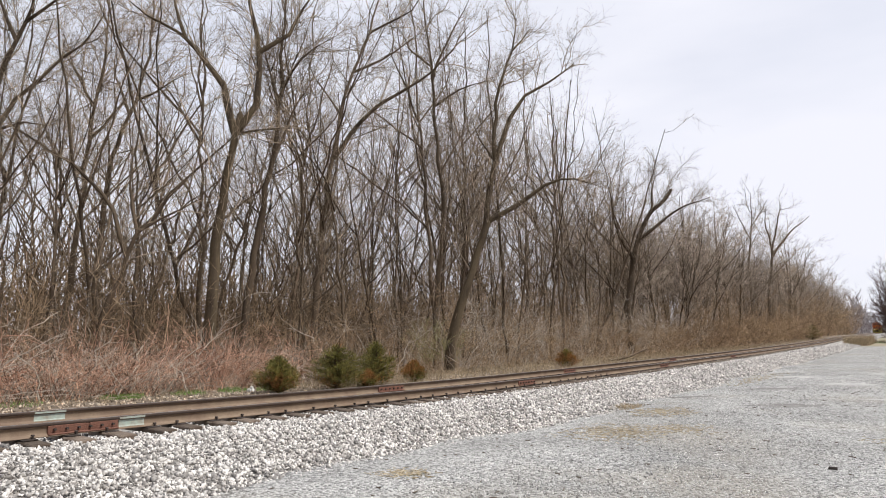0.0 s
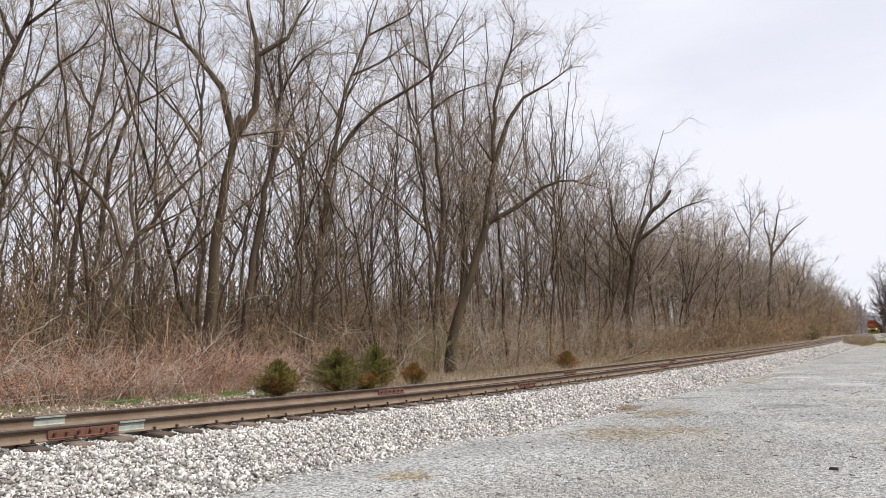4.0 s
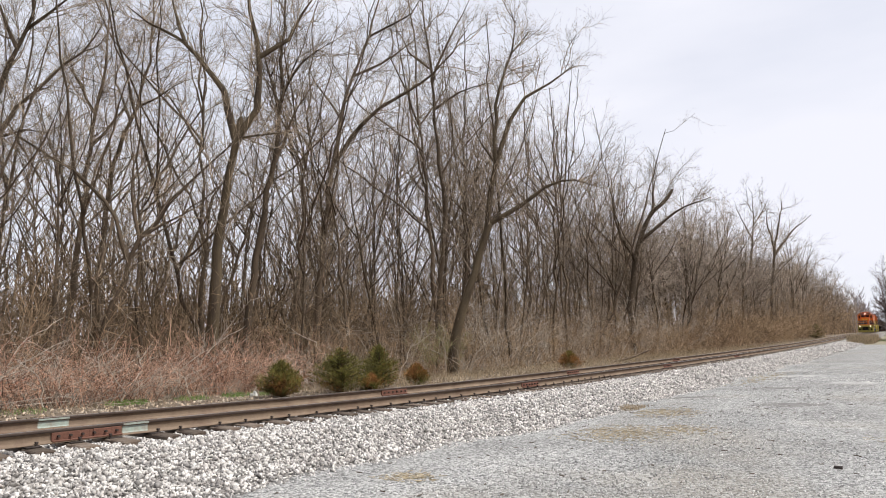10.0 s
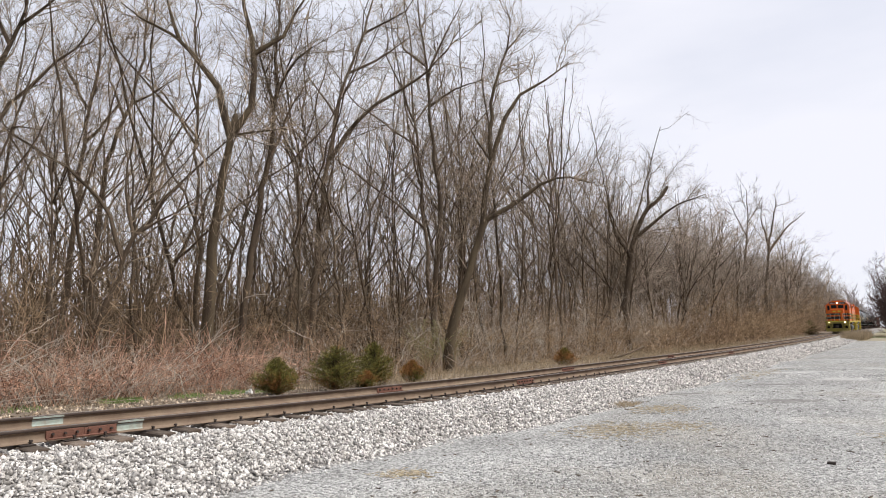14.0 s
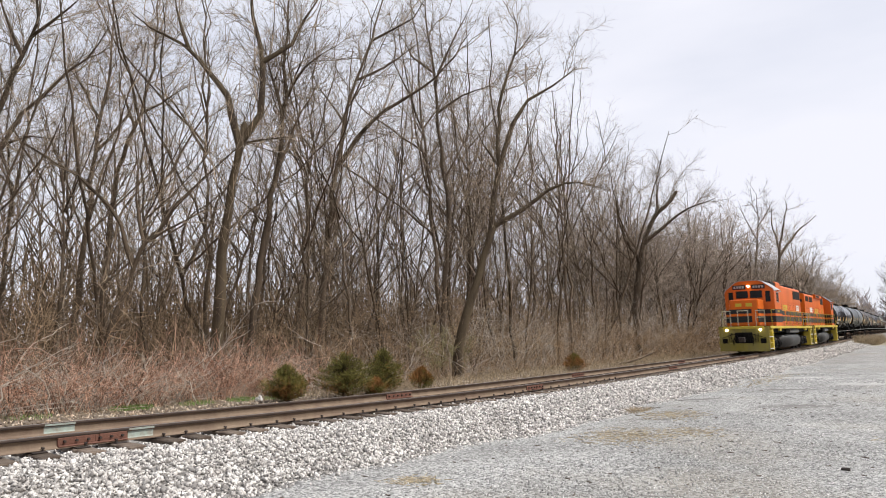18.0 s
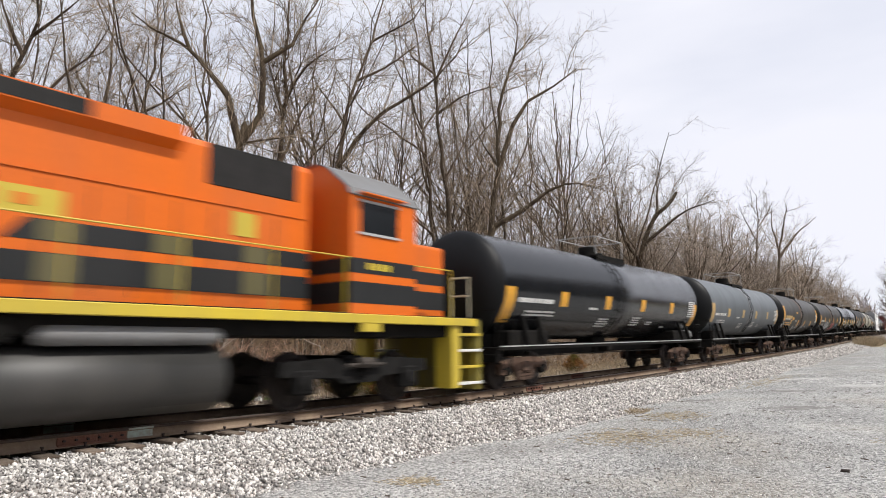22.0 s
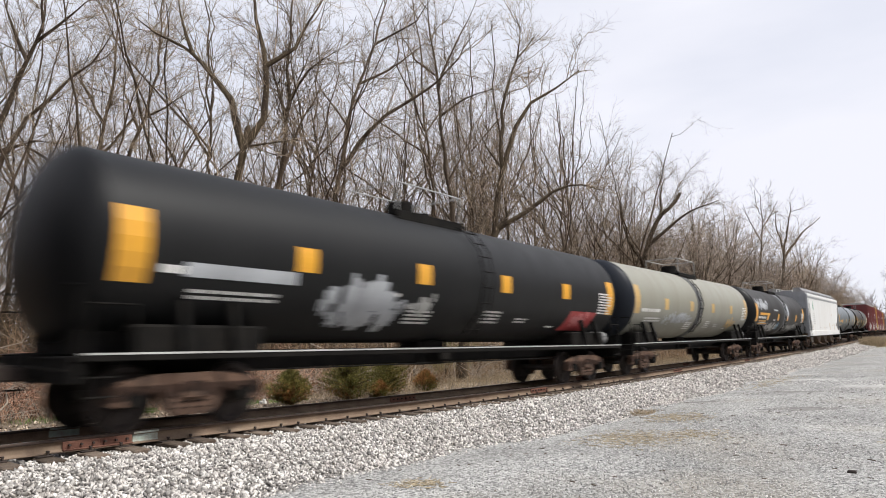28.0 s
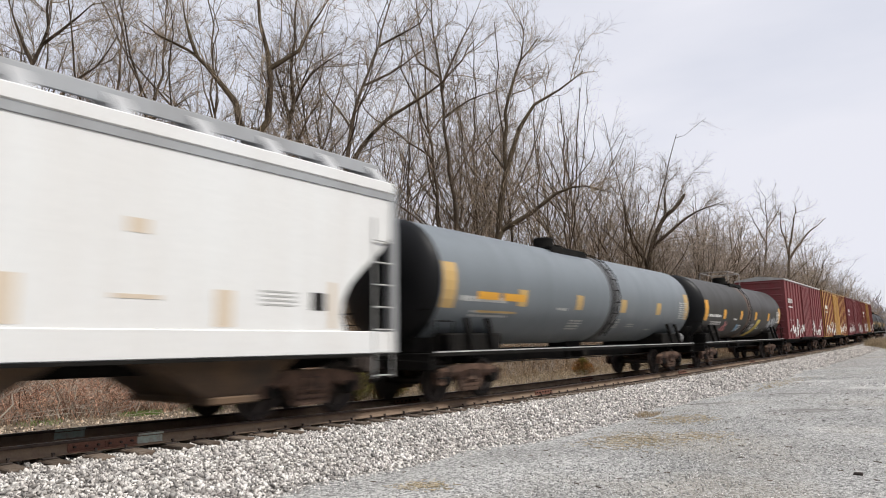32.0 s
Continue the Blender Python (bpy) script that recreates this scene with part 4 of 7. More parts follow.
def build_shrubs():
    """Tall bare shrubs at the far end of the lot."""
    for j, (s, d, h, w) in enumerate(((104, 7.9, 12.2, 3.8), (108, 13.5, 12.5, 4.2), (100, 19.0, 9.5, 3.6))):
        rng = np.random.default_rng(60 + j)
        rows = []
        for _ in range(110):
            a, out_ = rng.uniform(0, 6.28), w * math.sqrt(rng.uniform(0, 1))
            top = np.array([math.cos(a) * out_, math.sin(a) * out_, h * (1 - 0.38 * (out_ / w) ** 2) * rng.uniform(0.25, 1)])
            rows.append(limb_rows(rng, [top * (0.2, 0.2, 0), top * (0.7, 0.7, 0.4), top], 0.07, 0.02, 0.12, 1.2))
        tall, many = (1900, 15000) if j == 0 else (700, 4000)
        shrub = tree_thing(rng, rows, "tall dense bare shrub with purplish-brown twigs", "shrubs beyond the lot", tall, many, SHRUB, 0.75, 0.2, name="shrub", thick=4.2, twigs=SHRUB)
        shrub.location = (float(bend(s)) + d, s, float(rise(s)) - 0.55)
        tagged(shrub, category="shrub")

    rng = np.random.default_rng(66)
    for s, d, h in ((22.5, -7.6, 2.4), (24.5, -7.9, 2.0)):
        rows = [limb_rows(rng, [(0, 0, 0), np.array((x, y, z)) * 0.5, (x * 1.2, y * 1.2, z)], 0.014, 0.005, 0.04, 0.4) for x, y, z in zip(rng.normal(0, 0.5, 16), rng.normal(0, 0.5, 16), rng.uniform(0.6, 1, 16) * h)]
        bush = thing("budding_shrub", "low shrub with fine olive budding twigs", "shrub", "budding shrubs at the wood's edge")
        for limb in rows:
            part_of("stem", tube_mesh("stem", limb, 5), BRUSH, bush)
        twig = sprout(rng, np.concatenate(rows), 900, (0.12, 0.4), (0.003, 0.006), (25, 75), 2, 0.15, 0.3, 0.4)
        part_of("crown", limbs_mesh("crown", twig, 3), BUD, bush, "fine olive-green budding twigs")
        bush.location = on_track(s, d, float(cross_section(d)))


build_shrubs()


def blades(rng, s, d, h, width, spread, z):
    """Flat dry stalks as thin three-sided spikes."""
    n = len(s)
    foot = np.stack([bend(s) + d, s, z], 1)
    a = rng.uniform(0, 6.28, n)
    bend_ = rng.uniform(0, spread, n) * h
    mid = foot + np.stack([np.cos(a) * bend_ * 0.35, np.sin(a) * bend_ * 0.35, h * 0.6], 1)
    top = foot + np.stack([np.cos(a) * bend_, np.sin(a) * bend_, h * (1 - 0.25 * np.minimum(1, spread))], 1)
    w = np.full((n, 1), width)
    return np.concatenate([np.concatenate([foot, mid, w, w * 0.8], 1), np.concatenate([mid, top, w * 0.8, w * 0.3], 1)])


def build_brambles():
    rng = np.random.default_rng(41)
    rows = []
    n = 3700
    s = rng.uniform(0.5, 17, n)
    d = -7.4 - rng.gamma(1.6, 1.0, n) - np.maximum(0, s - 12) * 0.15
    keep = (np.array([noise.noise(Vector((a / 1.4, b / 1.4, 5.0))) for a, b in zip(s, d)]) > -0.12)
    s, d = s[keep], d[keep]
    n = len(s)
    at = np.stack([bend(s) + d, s, rise(s) + cross_section(d)], 1)
    h = rng.triangular(0.6, 1.1, 2.1, n)
    a = rng.uniform(0, 6.28, n)
    go = np.stack([np.cos(a) * 0.5, np.sin(a) * 0.5, np.ones(n)], 1)
    r = rng.uniform(0.004, 0.012, n)
    drop = rng.uniform(0.0, 0.55, n)
    for k in range(5):
        go /= np.linalg.norm(go, axis=1)[:, None]
        to = at + go * (h / 3.6)[:, None]
        rows.append(np.concatenate([at, to, r[:, None], r[:, None] * 0.85], 1))
        at, r = to, r * 0.85
        go = go - np.array([0, 0, 1.0]) * drop[:, None] + rng.normal(0, 0.16, (n, 3))
    canes = np.concatenate(rows)
    rows = [canes, sprout(rng, canes, 4200, (0.15, 0.5), (0.003, 0.006), (30, 70), 2, 0.05, 0.2, 0.4)]
    pale = 700
    s, d = rng.uniform(1, 19, pale), -7.6 - rng.gamma(1.5, 0.7, pale)
    at = np.stack([bend(s) + d, s, rise(s) + cross_section(d)], 1)
    go = np.concatenate([rng.normal(0, 0.9, (pale, 2)), rng.uniform(0.3, 1.2, (pale, 1))], 1)
    sticks = []
    for k in range(4):
        to = at + go * 0.32
        sticks.append(np.concatenate([at, to, np.full((pale, 1), 0.011 - 0.002 * k), np.full((pale, 1), 0.009 - 0.002 * k)], 1))
        at, go = to, go + rng.normal(0, 0.22, (pale, 3)) - np.array([0, 0, 0.12])
    sticks = np.concatenate(sticks)
    me = limbs_mesh("bleached_sticks", np.concatenate([sticks, sprout(rng, sticks, 1200, (0.2, 0.6), (0.004, 0.007), (30, 70), 2, 0.05, 0.25, 0.4)]), 3)
    me.materials.append(DEADWOOD)
    tagged(new("bleached_sticks", me), "bleached dead sticks tangled in the brambles", "sticks", kind="stuff")
    me = limbs_mesh("brambles", np.concatenate(rows), 3)
    me.materials.append(CANE)
    tagged(new("brambles", me), "tangle of dry reddish-brown bramble canes", "brambles", kind="stuff")
    # dead grass and leaf scraps along the wood's edge and on the lot
    rows = []
    for n, s0, s1, d0, d1, h, spread, width in ((1300, 0, 24, -8.2, -5.8, 0.2, 1.2, 0.004), (6500, 14, 75, -7.2, -3.7, 0.36, 1.0, 0.007), (2000, 86, 101, 2.0, 4.6, 1.0, 0.5, 0.014), (900, 97, 110, 4.4, 17, 0.3, 0.9, 0.014),
                                                (400, 15.2, 16.6, 3.5, 4.1, 0.08, 1.4, 0.005), (700, 75, 130, -5.6, -3.4, 0.4, 0.8, 0.014)):
        s, d = (s0 + s1) / 2 + (s1 - s0) * np.clip(rng.normal(0, 0.27, n), -0.5, 0.5), rng.uniform(d0, d1, n)
        if h > 0.1:
            s = rng.uniform(s0, s1, n)
        rows.append(blades(rng, s, d, h * rng.uniform(0.4, 1.3, n), width, spread, rise(s) + cross_section(d)))
    me = limbs_mesh("dead_grass", np.concatenate(rows), 3)
    me.materials.append(STRAW)
    tagged(new("dead_grass", me), "thin straw-coloured dead grass", "grass", kind="stuff")
    rows = []
    for n, s0, s1, d0, d1 in ((650, 10.2, 12.6, 4.6, 6.2), (420, 14.0, 16.2, 4.3, 5.7), (200, 11.8, 13.4, 5.6, 6.8), (140, 12.8, 13.6, 9.0, 9.9), (420, 24, 33, 3.8, 5.0), (160, 6.0, 6.6, 4.4, 5.2)):
        s, d = (s0 + s1) / 2 + (s1 - s0) * np.clip(rng.normal(0, 0.24, n), -0.5, 0.5), (d0 + d1) / 2 + (d1 - d0) * np.clip(rng.normal(0, 0.24, n), -0.5, 0.5)
        foot = np.stack([bend(s) + d, s, rise(s) + cross_section(d) + 0.006], 1)
        a = rng.uniform(0, 6.28, n)
        tip = foot + np.stack([np.cos(a), np.sin(a), rng.uniform(0.02, 0.22, n)], 1) * rng.uniform(0.04, 0.12, n)[:, None]
        rows.append(np.concatenate([foot, tip, np.full((n, 1), 0.005), np.full((n, 1), 0.003)], 1))
    me = limbs_mesh("matted_grass", np.concatenate(rows), 3)
    me.materials.append(TANGRASS)
    tagged(new("matted_grass", me), "flat tan patches of dead grass in the gravel", "grass", kind="stuff")
    n = 7000
    s, d = rng.triangular(0, 6, 50, n), rng.uniform(-9.5, -3.0, n)
    me = stones("fallen_leaves", rng, np.stack([bend(s) + d, s, rise(s) + cross_section(d) + 0.012], 1), rng.uniform(0.03, 0.085, n), 0.22)
    me.materials.append(LEAF)
    tagged(new("fallen_leaves", me), "curled tan and grey fallen leaves beside the track", "leaves", kind="stuff")
    # dark slivers of bark and leaf on the lot
    n = 260
    s, d = rng.uniform(4, 24, n), rng.uniform(3.8, 11, n)
    foot = np.stack([bend(s) + d, s, rise(s) + cross_section(d) + 0.008], 1)
    a = rng.uniform(0, 6.28, n)
    tip = foot + np.stack([np.cos(a), np.sin(a), rng.uniform(-0.05, 0.15, n)], 1) * rng.triangular(0.02, 0.04, 0.12, n)[:, None]
    me = limbs_mesh("bark_slivers", np.concatenate([foot, tip, np.full((n, 1), 0.009), np.full((n, 1), 0.005)], 1), 4)
    me.materials.append(TIE)
    tagged(new("bark_slivers", me), "dark slivers of bark and leaf on the gravel", "litter", kind="stuff")
    rows = []
    for s0, d0, r, n in ((9.0, -7.3, 0.55, 420), (10.8, -7.1, 0.5, 160), (12.2, -7.0, 0.45, 260), (13.2, -6.4, 0.5, 220), (99.0, 6.2, 2.0, 500), (98.0, 9.5, 2.4, 600), (97.0, 13.0, 2.4, 500), (6.4, -6.9, 0.5, 60)):
        a, q = rng.uniform(0, 6.28, n), r * np.sqrt(rng.uniform(0, 1, n))
        s, d = s0 + np.sin(a) * q, d0 + np.cos(a) * q
        rows.append(blades(rng, s, d, rng.uniform(0.05, 0.17, n), 0.006, 0.9, rise(s) + cross_section(d)))
    me = limbs_mesh("green_weeds", np.concatenate(rows), 3)
    me.materials.append(WEED)
    tagged(new("green_weeds", me), "patches of fresh green spring weeds", "weeds", kind="stuff")
    # bleached sticks leaning out of the brush
    sticks = []
    for s, d, lean, h in ((7.6, -7.9, (0.35, -0.3), 1.7), (8.3, -8.2, (0.5, 0.2), 2.2), (9.6, -8.0, (-0.4, 0.35), 1.5), (11.5, -8.8, (0.6, 0.5), 2.4), (6.6, -8.4, (0.55, 0.5), 1.8), (17.5, -8.2, (-0.5, -0.6), 2.6), (20.2, -7.6, (0.4, 0.6), 2.3), (5.6, -7.4, (0.5, 0.75), 1.9), (4.6, -7.9, (0.6, 0.6), 2.3), (7.0, -7.3, (0.2, -0.55), 1.4), (6.2, -8.9, (-0.3, 0.8), 2.6),
                          (8.9, -7.5, (0.3, -0.5), 1.3), (10.4, -7.7, (0.25, 0.6), 1.6), (11.0, -7.4, (-0.2, -0.5), 1.2), (5.2, -7.1, (0.15, 0.9), 1.1), (23.0, -7.2, (0.3, -0.5), 2.8), (27.5, -7.4, (0.5, -0.7), 3.2), (31.0, -7.2, (0.3, 0.7), 3.0)):
        foot = np.array([float(bend(s)) + d, s, float(rise(s)) - 0.55])
        sticks.append(limb_rows(rng, [foot, foot + np.array([lean[0] * 0.4, lean[1] * 0.4, 0.6]) * h, foot + np.array([lean[0], lean[1], 0.9]) * h], 0.024, 0.007, 0.07, 0.3))
    for j, st in enumerate(sticks):
        side = sprout(rng, st, 5, (0.3, 0.8), (0.005, 0.009), (30, 60), 3, 0.1, 0.2, 0.4)
        branch = thing("dead_branch", "bleached dead branch leaning out of the brambles", "branch", "dead branches at the wood's edge")
        part_of("stem", tube_mesh("stem", st, 5), DEADWOOD, branch)
        for k in range(5):
            part_of("side_branch", tube_mesh("side_branch", side[k::5], 4), DEADWOOD, branch)


build_brambles()


def build_log():
    rng = np.random.default_rng(44)
    p = on_track(37.0, -5.6, -0.5)
    rows = limb_rows(rng, [(0, 0, 0.05), (0.9, 1.2, 0.3), (1.5, 2.6, 0.75)], 0.09, 0.04, 0.03, 0.4)
    log = thing("fallen_log", "dark fallen branch lying in the trackside brush", "log", at=p)
    part_of("stem", limbs_mesh("stem", rows, 7), BARK, log)
    side = sprout(rng, rows, 8, (0.4, 1.2), (0.012, 0.02), (25, 60), 3, 0.2)
    for k in range(8):
        part_of("side_branch", tube_mesh("side_branch", side[k::8], 4), DEADWOOD, log, "bleached broken side branch")
    scrap = part("litter_scrap", boxes((-0.12, 0.1, -0.08, 0.09, 0.0, 0.13), (0.02, 0.14, -0.05, 0.02, 0.05, 0.2), bevel=0.03, seg=2), material("white_plastic", (0.75, 0.74, 0.72), 0.6))
    tagged(scrap, "crumpled white plastic scrap in the weeds", "litter").location = on_track(12.6, -6.7, -0.55)


build_log()


def build_cedars():
    """Young junipers with upswept sprays of scale leaves."""
    for j, (s, d, h, w, rust) in enumerate(((12.5, -5.3, 1.12, 0.62, 0.22), (14.3, -4.75, 1.5, 0.85, 0.14), (16.0, -4.7, 1.6, 0.68, 0.26), (15.2, -4.3, 0.55, 0.3, 0.6), (18.1, -4.8, 0.8, 0.4, 0.6), (30.1, -4.8, 0.95, 0.5, 0.6), (113.0, -3.9, 2.6, 1.3, 0.0))):
        rng = np.random.default_rng(70 + j)
        tree = thing("juniper", "low bushy young juniper, olive green with rusty winter tips", "evergreen shrub", "junipers beside the track")
        main = limb_rows(rng, [(0, 0, 0), (0.02, 0.01, h * 0.5), (0, 0.02, h * 0.93)], 0.03 * h + 0.01, 0.008, 0.01, 0.2)
        part_of("trunk", tube_mesh("trunk", main, 6), BARK, tree)
        n = 320
        t = rng.uniform(0.02, 0.97, n)
        a = rng.uniform(0, 6.28, n)
        lump = 1 + 0.16 * np.sin(a * 3 + t * 7 + j) + rng.normal(0, 0.13, n)
        r = w * np.where(t < 0.22, 0.72 + 1.27 * t, np.maximum(0.05, 1.06 - 1.05 * (np.maximum(0, t - 0.15) / 0.85) ** 1.5)) * lump
        tip = np.stack([np.cos(a) * r, np.sin(a) * r, h * t * 0.92 + r * 0.22 + 0.03], 1)
        root = np.stack([0 * t, 0 * t, h * t * 0.85], 1)
        bough = np.concatenate([root, tip, np.full((n, 1), 0.008), np.full((n, 1), 0.003)], 1)
        spray = sprout(rng, bough, 7000, (0.06, 0.16), (0.011, 0.019), (20, 90), 1, 0.35, 0.25, 0.3, 0)
        cx_, cy_ = spray[:, 0] / w, spray[:, 2] / h
        warm = np.sin(cx_ * 5 + j * 2) + np.sin(cy_ * 6 + j) + rng.normal(0, 0.9, len(spray)) > 2.2 - 4.2 * rust
        part_of("branchwork", limbs_mesh("branchwork", bough, 3), BARK, tree)
        part_of("foliage", limbs_mesh("foliage", spray[~warm], 3), CEDAR, tree, "olive-green scale-leaf sprays")
        if warm.sum() > 10:
            part_of("rusty_foliage", limbs_mesh("rusty_foliage", spray[warm], 3), CEDARRUST, tree, "rust-brown winter-burnt sprays")
        tree.location = on_track(s, d, float(cross_section(d)) - 0.02)


build_cedars()


# ---- the train ----
def paint(name, base, rough=0.45, dirt=(0.12, 0.1, 0.085), amount=0.3, metal=0.0, coat=0.0, spec=0.5):
    """Weathered vehicle paint: grime in upright streaks and soft stains."""
    second = [b * (1 - amount) + g * amount for b, g in zip(base, dirt)]
    return material(name, base, rough, metal=metal, vary=0.07, scale=1.6, second=second, fine=14, streak=True, coat=coat, spec=spec)


ORANGE = paint("orange_paint", (0.72, 0.14, 0.008), 0.42, amount=0.2, spec=0.28)
OLIVE = paint("olive_panel_paint", (0.105, 0.09, 0.026), 0.55, amount=0.3)
CHARCOAL = paint("charcoal_stripe", (0.016, 0.017, 0.0175), 0.45, dirt=(0.035, 0.032, 0.03), amount=0.3, spec=0.35)
HANDRAIL = paint("cream_handrail_paint", (0.6, 0.56, 0.4), 0.5, amount=0.3)
YELLOW = paint("yellow_paint", (0.62, 0.46, 0.035), 0.5, amount=0.3)
# grime on yellow, darkened further: shade of the locomotive ends put into colour
GRIMYSHADEYELLOW = paint("grimy_shaded_yellow_paint", (0.27, 0.22, 0.022), 0.6, amount=0.5)
SILVER = paint("grey_roof_paint", (0.42, 0.42, 0.42), 0.5, amount=0.3)
ROOFGREY = paint("dark_grey_roof_paint", (0.16, 0.16, 0.16), 0.55, amount=0.3)
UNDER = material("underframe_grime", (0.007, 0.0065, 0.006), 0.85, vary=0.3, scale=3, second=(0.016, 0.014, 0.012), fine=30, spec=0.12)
TRUCKRUST = material("rusty_truck_casting", (0.15, 0.09, 0.063), 0.85, vary=0.35, scale=4, second=(0.04, 0.028, 0.022), fine=30, bump=0.3, spec=0.25)
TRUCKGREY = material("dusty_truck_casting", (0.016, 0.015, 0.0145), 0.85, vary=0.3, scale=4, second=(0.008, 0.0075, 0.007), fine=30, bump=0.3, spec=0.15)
TRUCKDUST = material("dusty_brake_gear", (0.09, 0.075, 0.065), 0.8, vary=0.3, scale=4, second=(0.03, 0.026, 0.023), fine=30, spec=0.2)
WHEEL = material("wheel_steel", (0.04, 0.03, 0.026), 0.6, metal=0.4, vary=0.25, scale=5, fine=30)
TANKGREY = material("fuel_tank_grey", (0.03, 0.029, 0.027), 0.5, vary=0.2, scale=2, second=(0.055, 0.051, 0.046), fine=20, streak=True)
GLASS = material("dark_window_glass", (0.012, 0.014, 0.016), 0.1, vary=0.05, spec=0.3)
GRILLE = material("black_grille", (0.016, 0.014, 0.013), 0.7, vary=0.2, spec=0.3)
LAMP = material("headlamp_glow", (1.0, 0.93, 0.78), 0.3, glow=11.0)
WHITE = paint("white_lettering", (0.78, 0.77, 0.74), 0.5, amount=0.25)
PATCH = paint("amber_reflector", (0.72, 0.35, 0.03), 0.4, amount=0.15)
PATCHTAN = paint("faded_amber_reflector", (0.55, 0.36, 0.13), 0.45, amount=0.3)
PINK = paint("pink_spray_paint", (0.62, 0.2, 0.2), 0.6, amount=0.3)
BLUE = paint("blue_spray_paint", (0.2, 0.36, 0.5), 0.6, amount=0.3)
REDPAINT = paint("red_spray_paint", (0.42, 0.05, 0.05), 0.6, amount=0.3)
GREENMARK = paint("green_emblem", (0.06, 0.3, 0.16), 0.5, amount=0.2)
SILVERDARK = paint("dusty_grey_cylinder", (0.2, 0.2, 0.2), 0.6, amount=0.4)
HOPPERSTAIN = paint("tan_rust_stain", (0.64, 0.54, 0.42), 0.6, dirt=(0.4, 0.3, 0.2), amount=0.3)
TAGWHITE = paint("faded_white_spray", (0.46, 0.48, 0.5), 0.6, dirt=(0.2, 0.2, 0.21), amount=0.6)
RAILBAR = paint("pale_edge_paint", (0.5, 0.5, 0.48), 0.4, amount=0.4)

SPEED, NOSE_AT_20, END = 16.551, 11.1, 32.0
shared = {}


def shared_mesh(key, build):
    if key not in shared:
        me = bpy.data.meshes.new(key)
        bm = build()
        bm.to_mesh(me)
        bm.free()
        shared[key] = me
    return shared[key]


def coil_mesh(key, r, rise_, wire):
    if key not in shared:
        p = np.array([(r * math.cos(i * 0.9), r * math.sin(i * 0.9), i * rise_) for i in range(25)])
        shared[key] = tube_mesh(key, np.concatenate([p[:-1], p[1:], np.full((24, 2), wire)], 1), 5)
    return shared[key]


def wheelset_mesh(r):
    def build():
        bm = bmesh.new()
        for s in (1, -1):
            prof = [(0.66, 0.0), (0.66, r * 0.55), (0.69, r * 0.6), (0.69, r * 0.82), (0.675, r * 0.86), (0.675, r + 0.028), (0.705, r + 0.026), (0.715, r), (0.80, r - 0.004), (0.80, r * 0.85), (0.765, r * 0.78), (0.755, r * 0.4), (0.80, r * 0.33), (0.86, r * 0.24), (0.86, 0)]
            ring = bmesh.new()
            lathe(ring, [(a, b) for a, b in prof], k=28)
            me = bpy.data.meshes.new("w")
            ring.to_mesh(me)
            ring.free()
            # the lathe turns about y: swing it so that the axle lies along x
            me.transform(Matrix.Rotation(-math.pi / 2 * s, 4, "Z"))
            bm.from_mesh(me)
            bpy.data.meshes.remove(me)
        rod(bm, (-0.7, 0, 0), (0.7, 0, 0), 0.085, 12)
        # a chalk tick and bolts make the turning visible
        for s in (1, -1):
            box(bm, s * 0.79 - 0.012, s * 0.79 + 0.012, -0.03, 0.03, r * 0.45, r * 0.74)
            for a in range(3):
                b, c = math.cos(a * 2.094), math.sin(a * 2.094)
                box(bm, s * 0.865 - 0.02, s * 0.865 + 0.02, b * 0.06 - 0.018, b * 0.06 + 0.018, c * 0.06 - 0.018, c * 0.06 + 0.018)
        return bm
    return shared_mesh("wheelset_%d" % round(r * 1000), build)


spinning = []


def add_wheelset(truck, y, r):
    w = part_of("wheelset", wheelset_mesh(r), WHEEL, truck)
    w.location = (0, y, r)
    spinning.append((w, r, y))
    return w


def freight_truck(parent, y, mat=None):
    """A two-axle cast truck: side frames, bolster, springs, bearing caps and wheelsets."""
    mat = mat or TRUCKRUST
    t = part_of("truck", shared_mesh("bolster", lambda: boxes((-1.15, 1.15, -0.2, 0.2, 0.42, 0.68), (-0.4, 0.4, -0.4, 0.4, 0.62, 0.78), bevel=0.03)), mat, parent, "rusty cast freight truck")
    t.location = (0, y, 0)
    outline = [(-1.22, 0.40), (-1.22, 0.64), (-0.98, 0.72), (-0.5, 0.80), (0.5, 0.80), (0.98, 0.72), (1.22, 0.64), (1.22, 0.40), (1.02, 0.36), (0.72, 0.52), (0.52, 0.60), (0.40, 0.30), (0.32, 0.20), (-0.32, 0.20), (-0.40, 0.30), (-0.52, 0.60), (-0.72, 0.52), (-1.02, 0.36)]
    for s in (1, -1):
        f = part_of("side_frame", shared_mesh("side_frame", lambda: prism(bmesh.new(), outline, -0.07, 0.07, "x")), mat, t)
        f.location = (s * 1.02, 0, 0)
        for k in (-0.2, 0.0, 0.2):
            c = part_of("spring", coil_mesh("spring", 0.06, 0.0125, 0.016), UNDER, t)
            c.location = (s * 1.06, k, 0.22)
        for a in (-0.89, 0.89):
            b = part_of("bearing_cap", shared_mesh("bearing_cap", lambda: rod(bmesh.new(), (-0.07, 0, 0), (0.1, 0, 0), 0.135, 14, 0.11)), UNDER, t)
            b.location, b.scale = (s * 1.05, a, 0.46), (s, 1, 1)
    for a in (-0.89, 0.89):
        add_wheelset(t, a, 0.457)
    return t


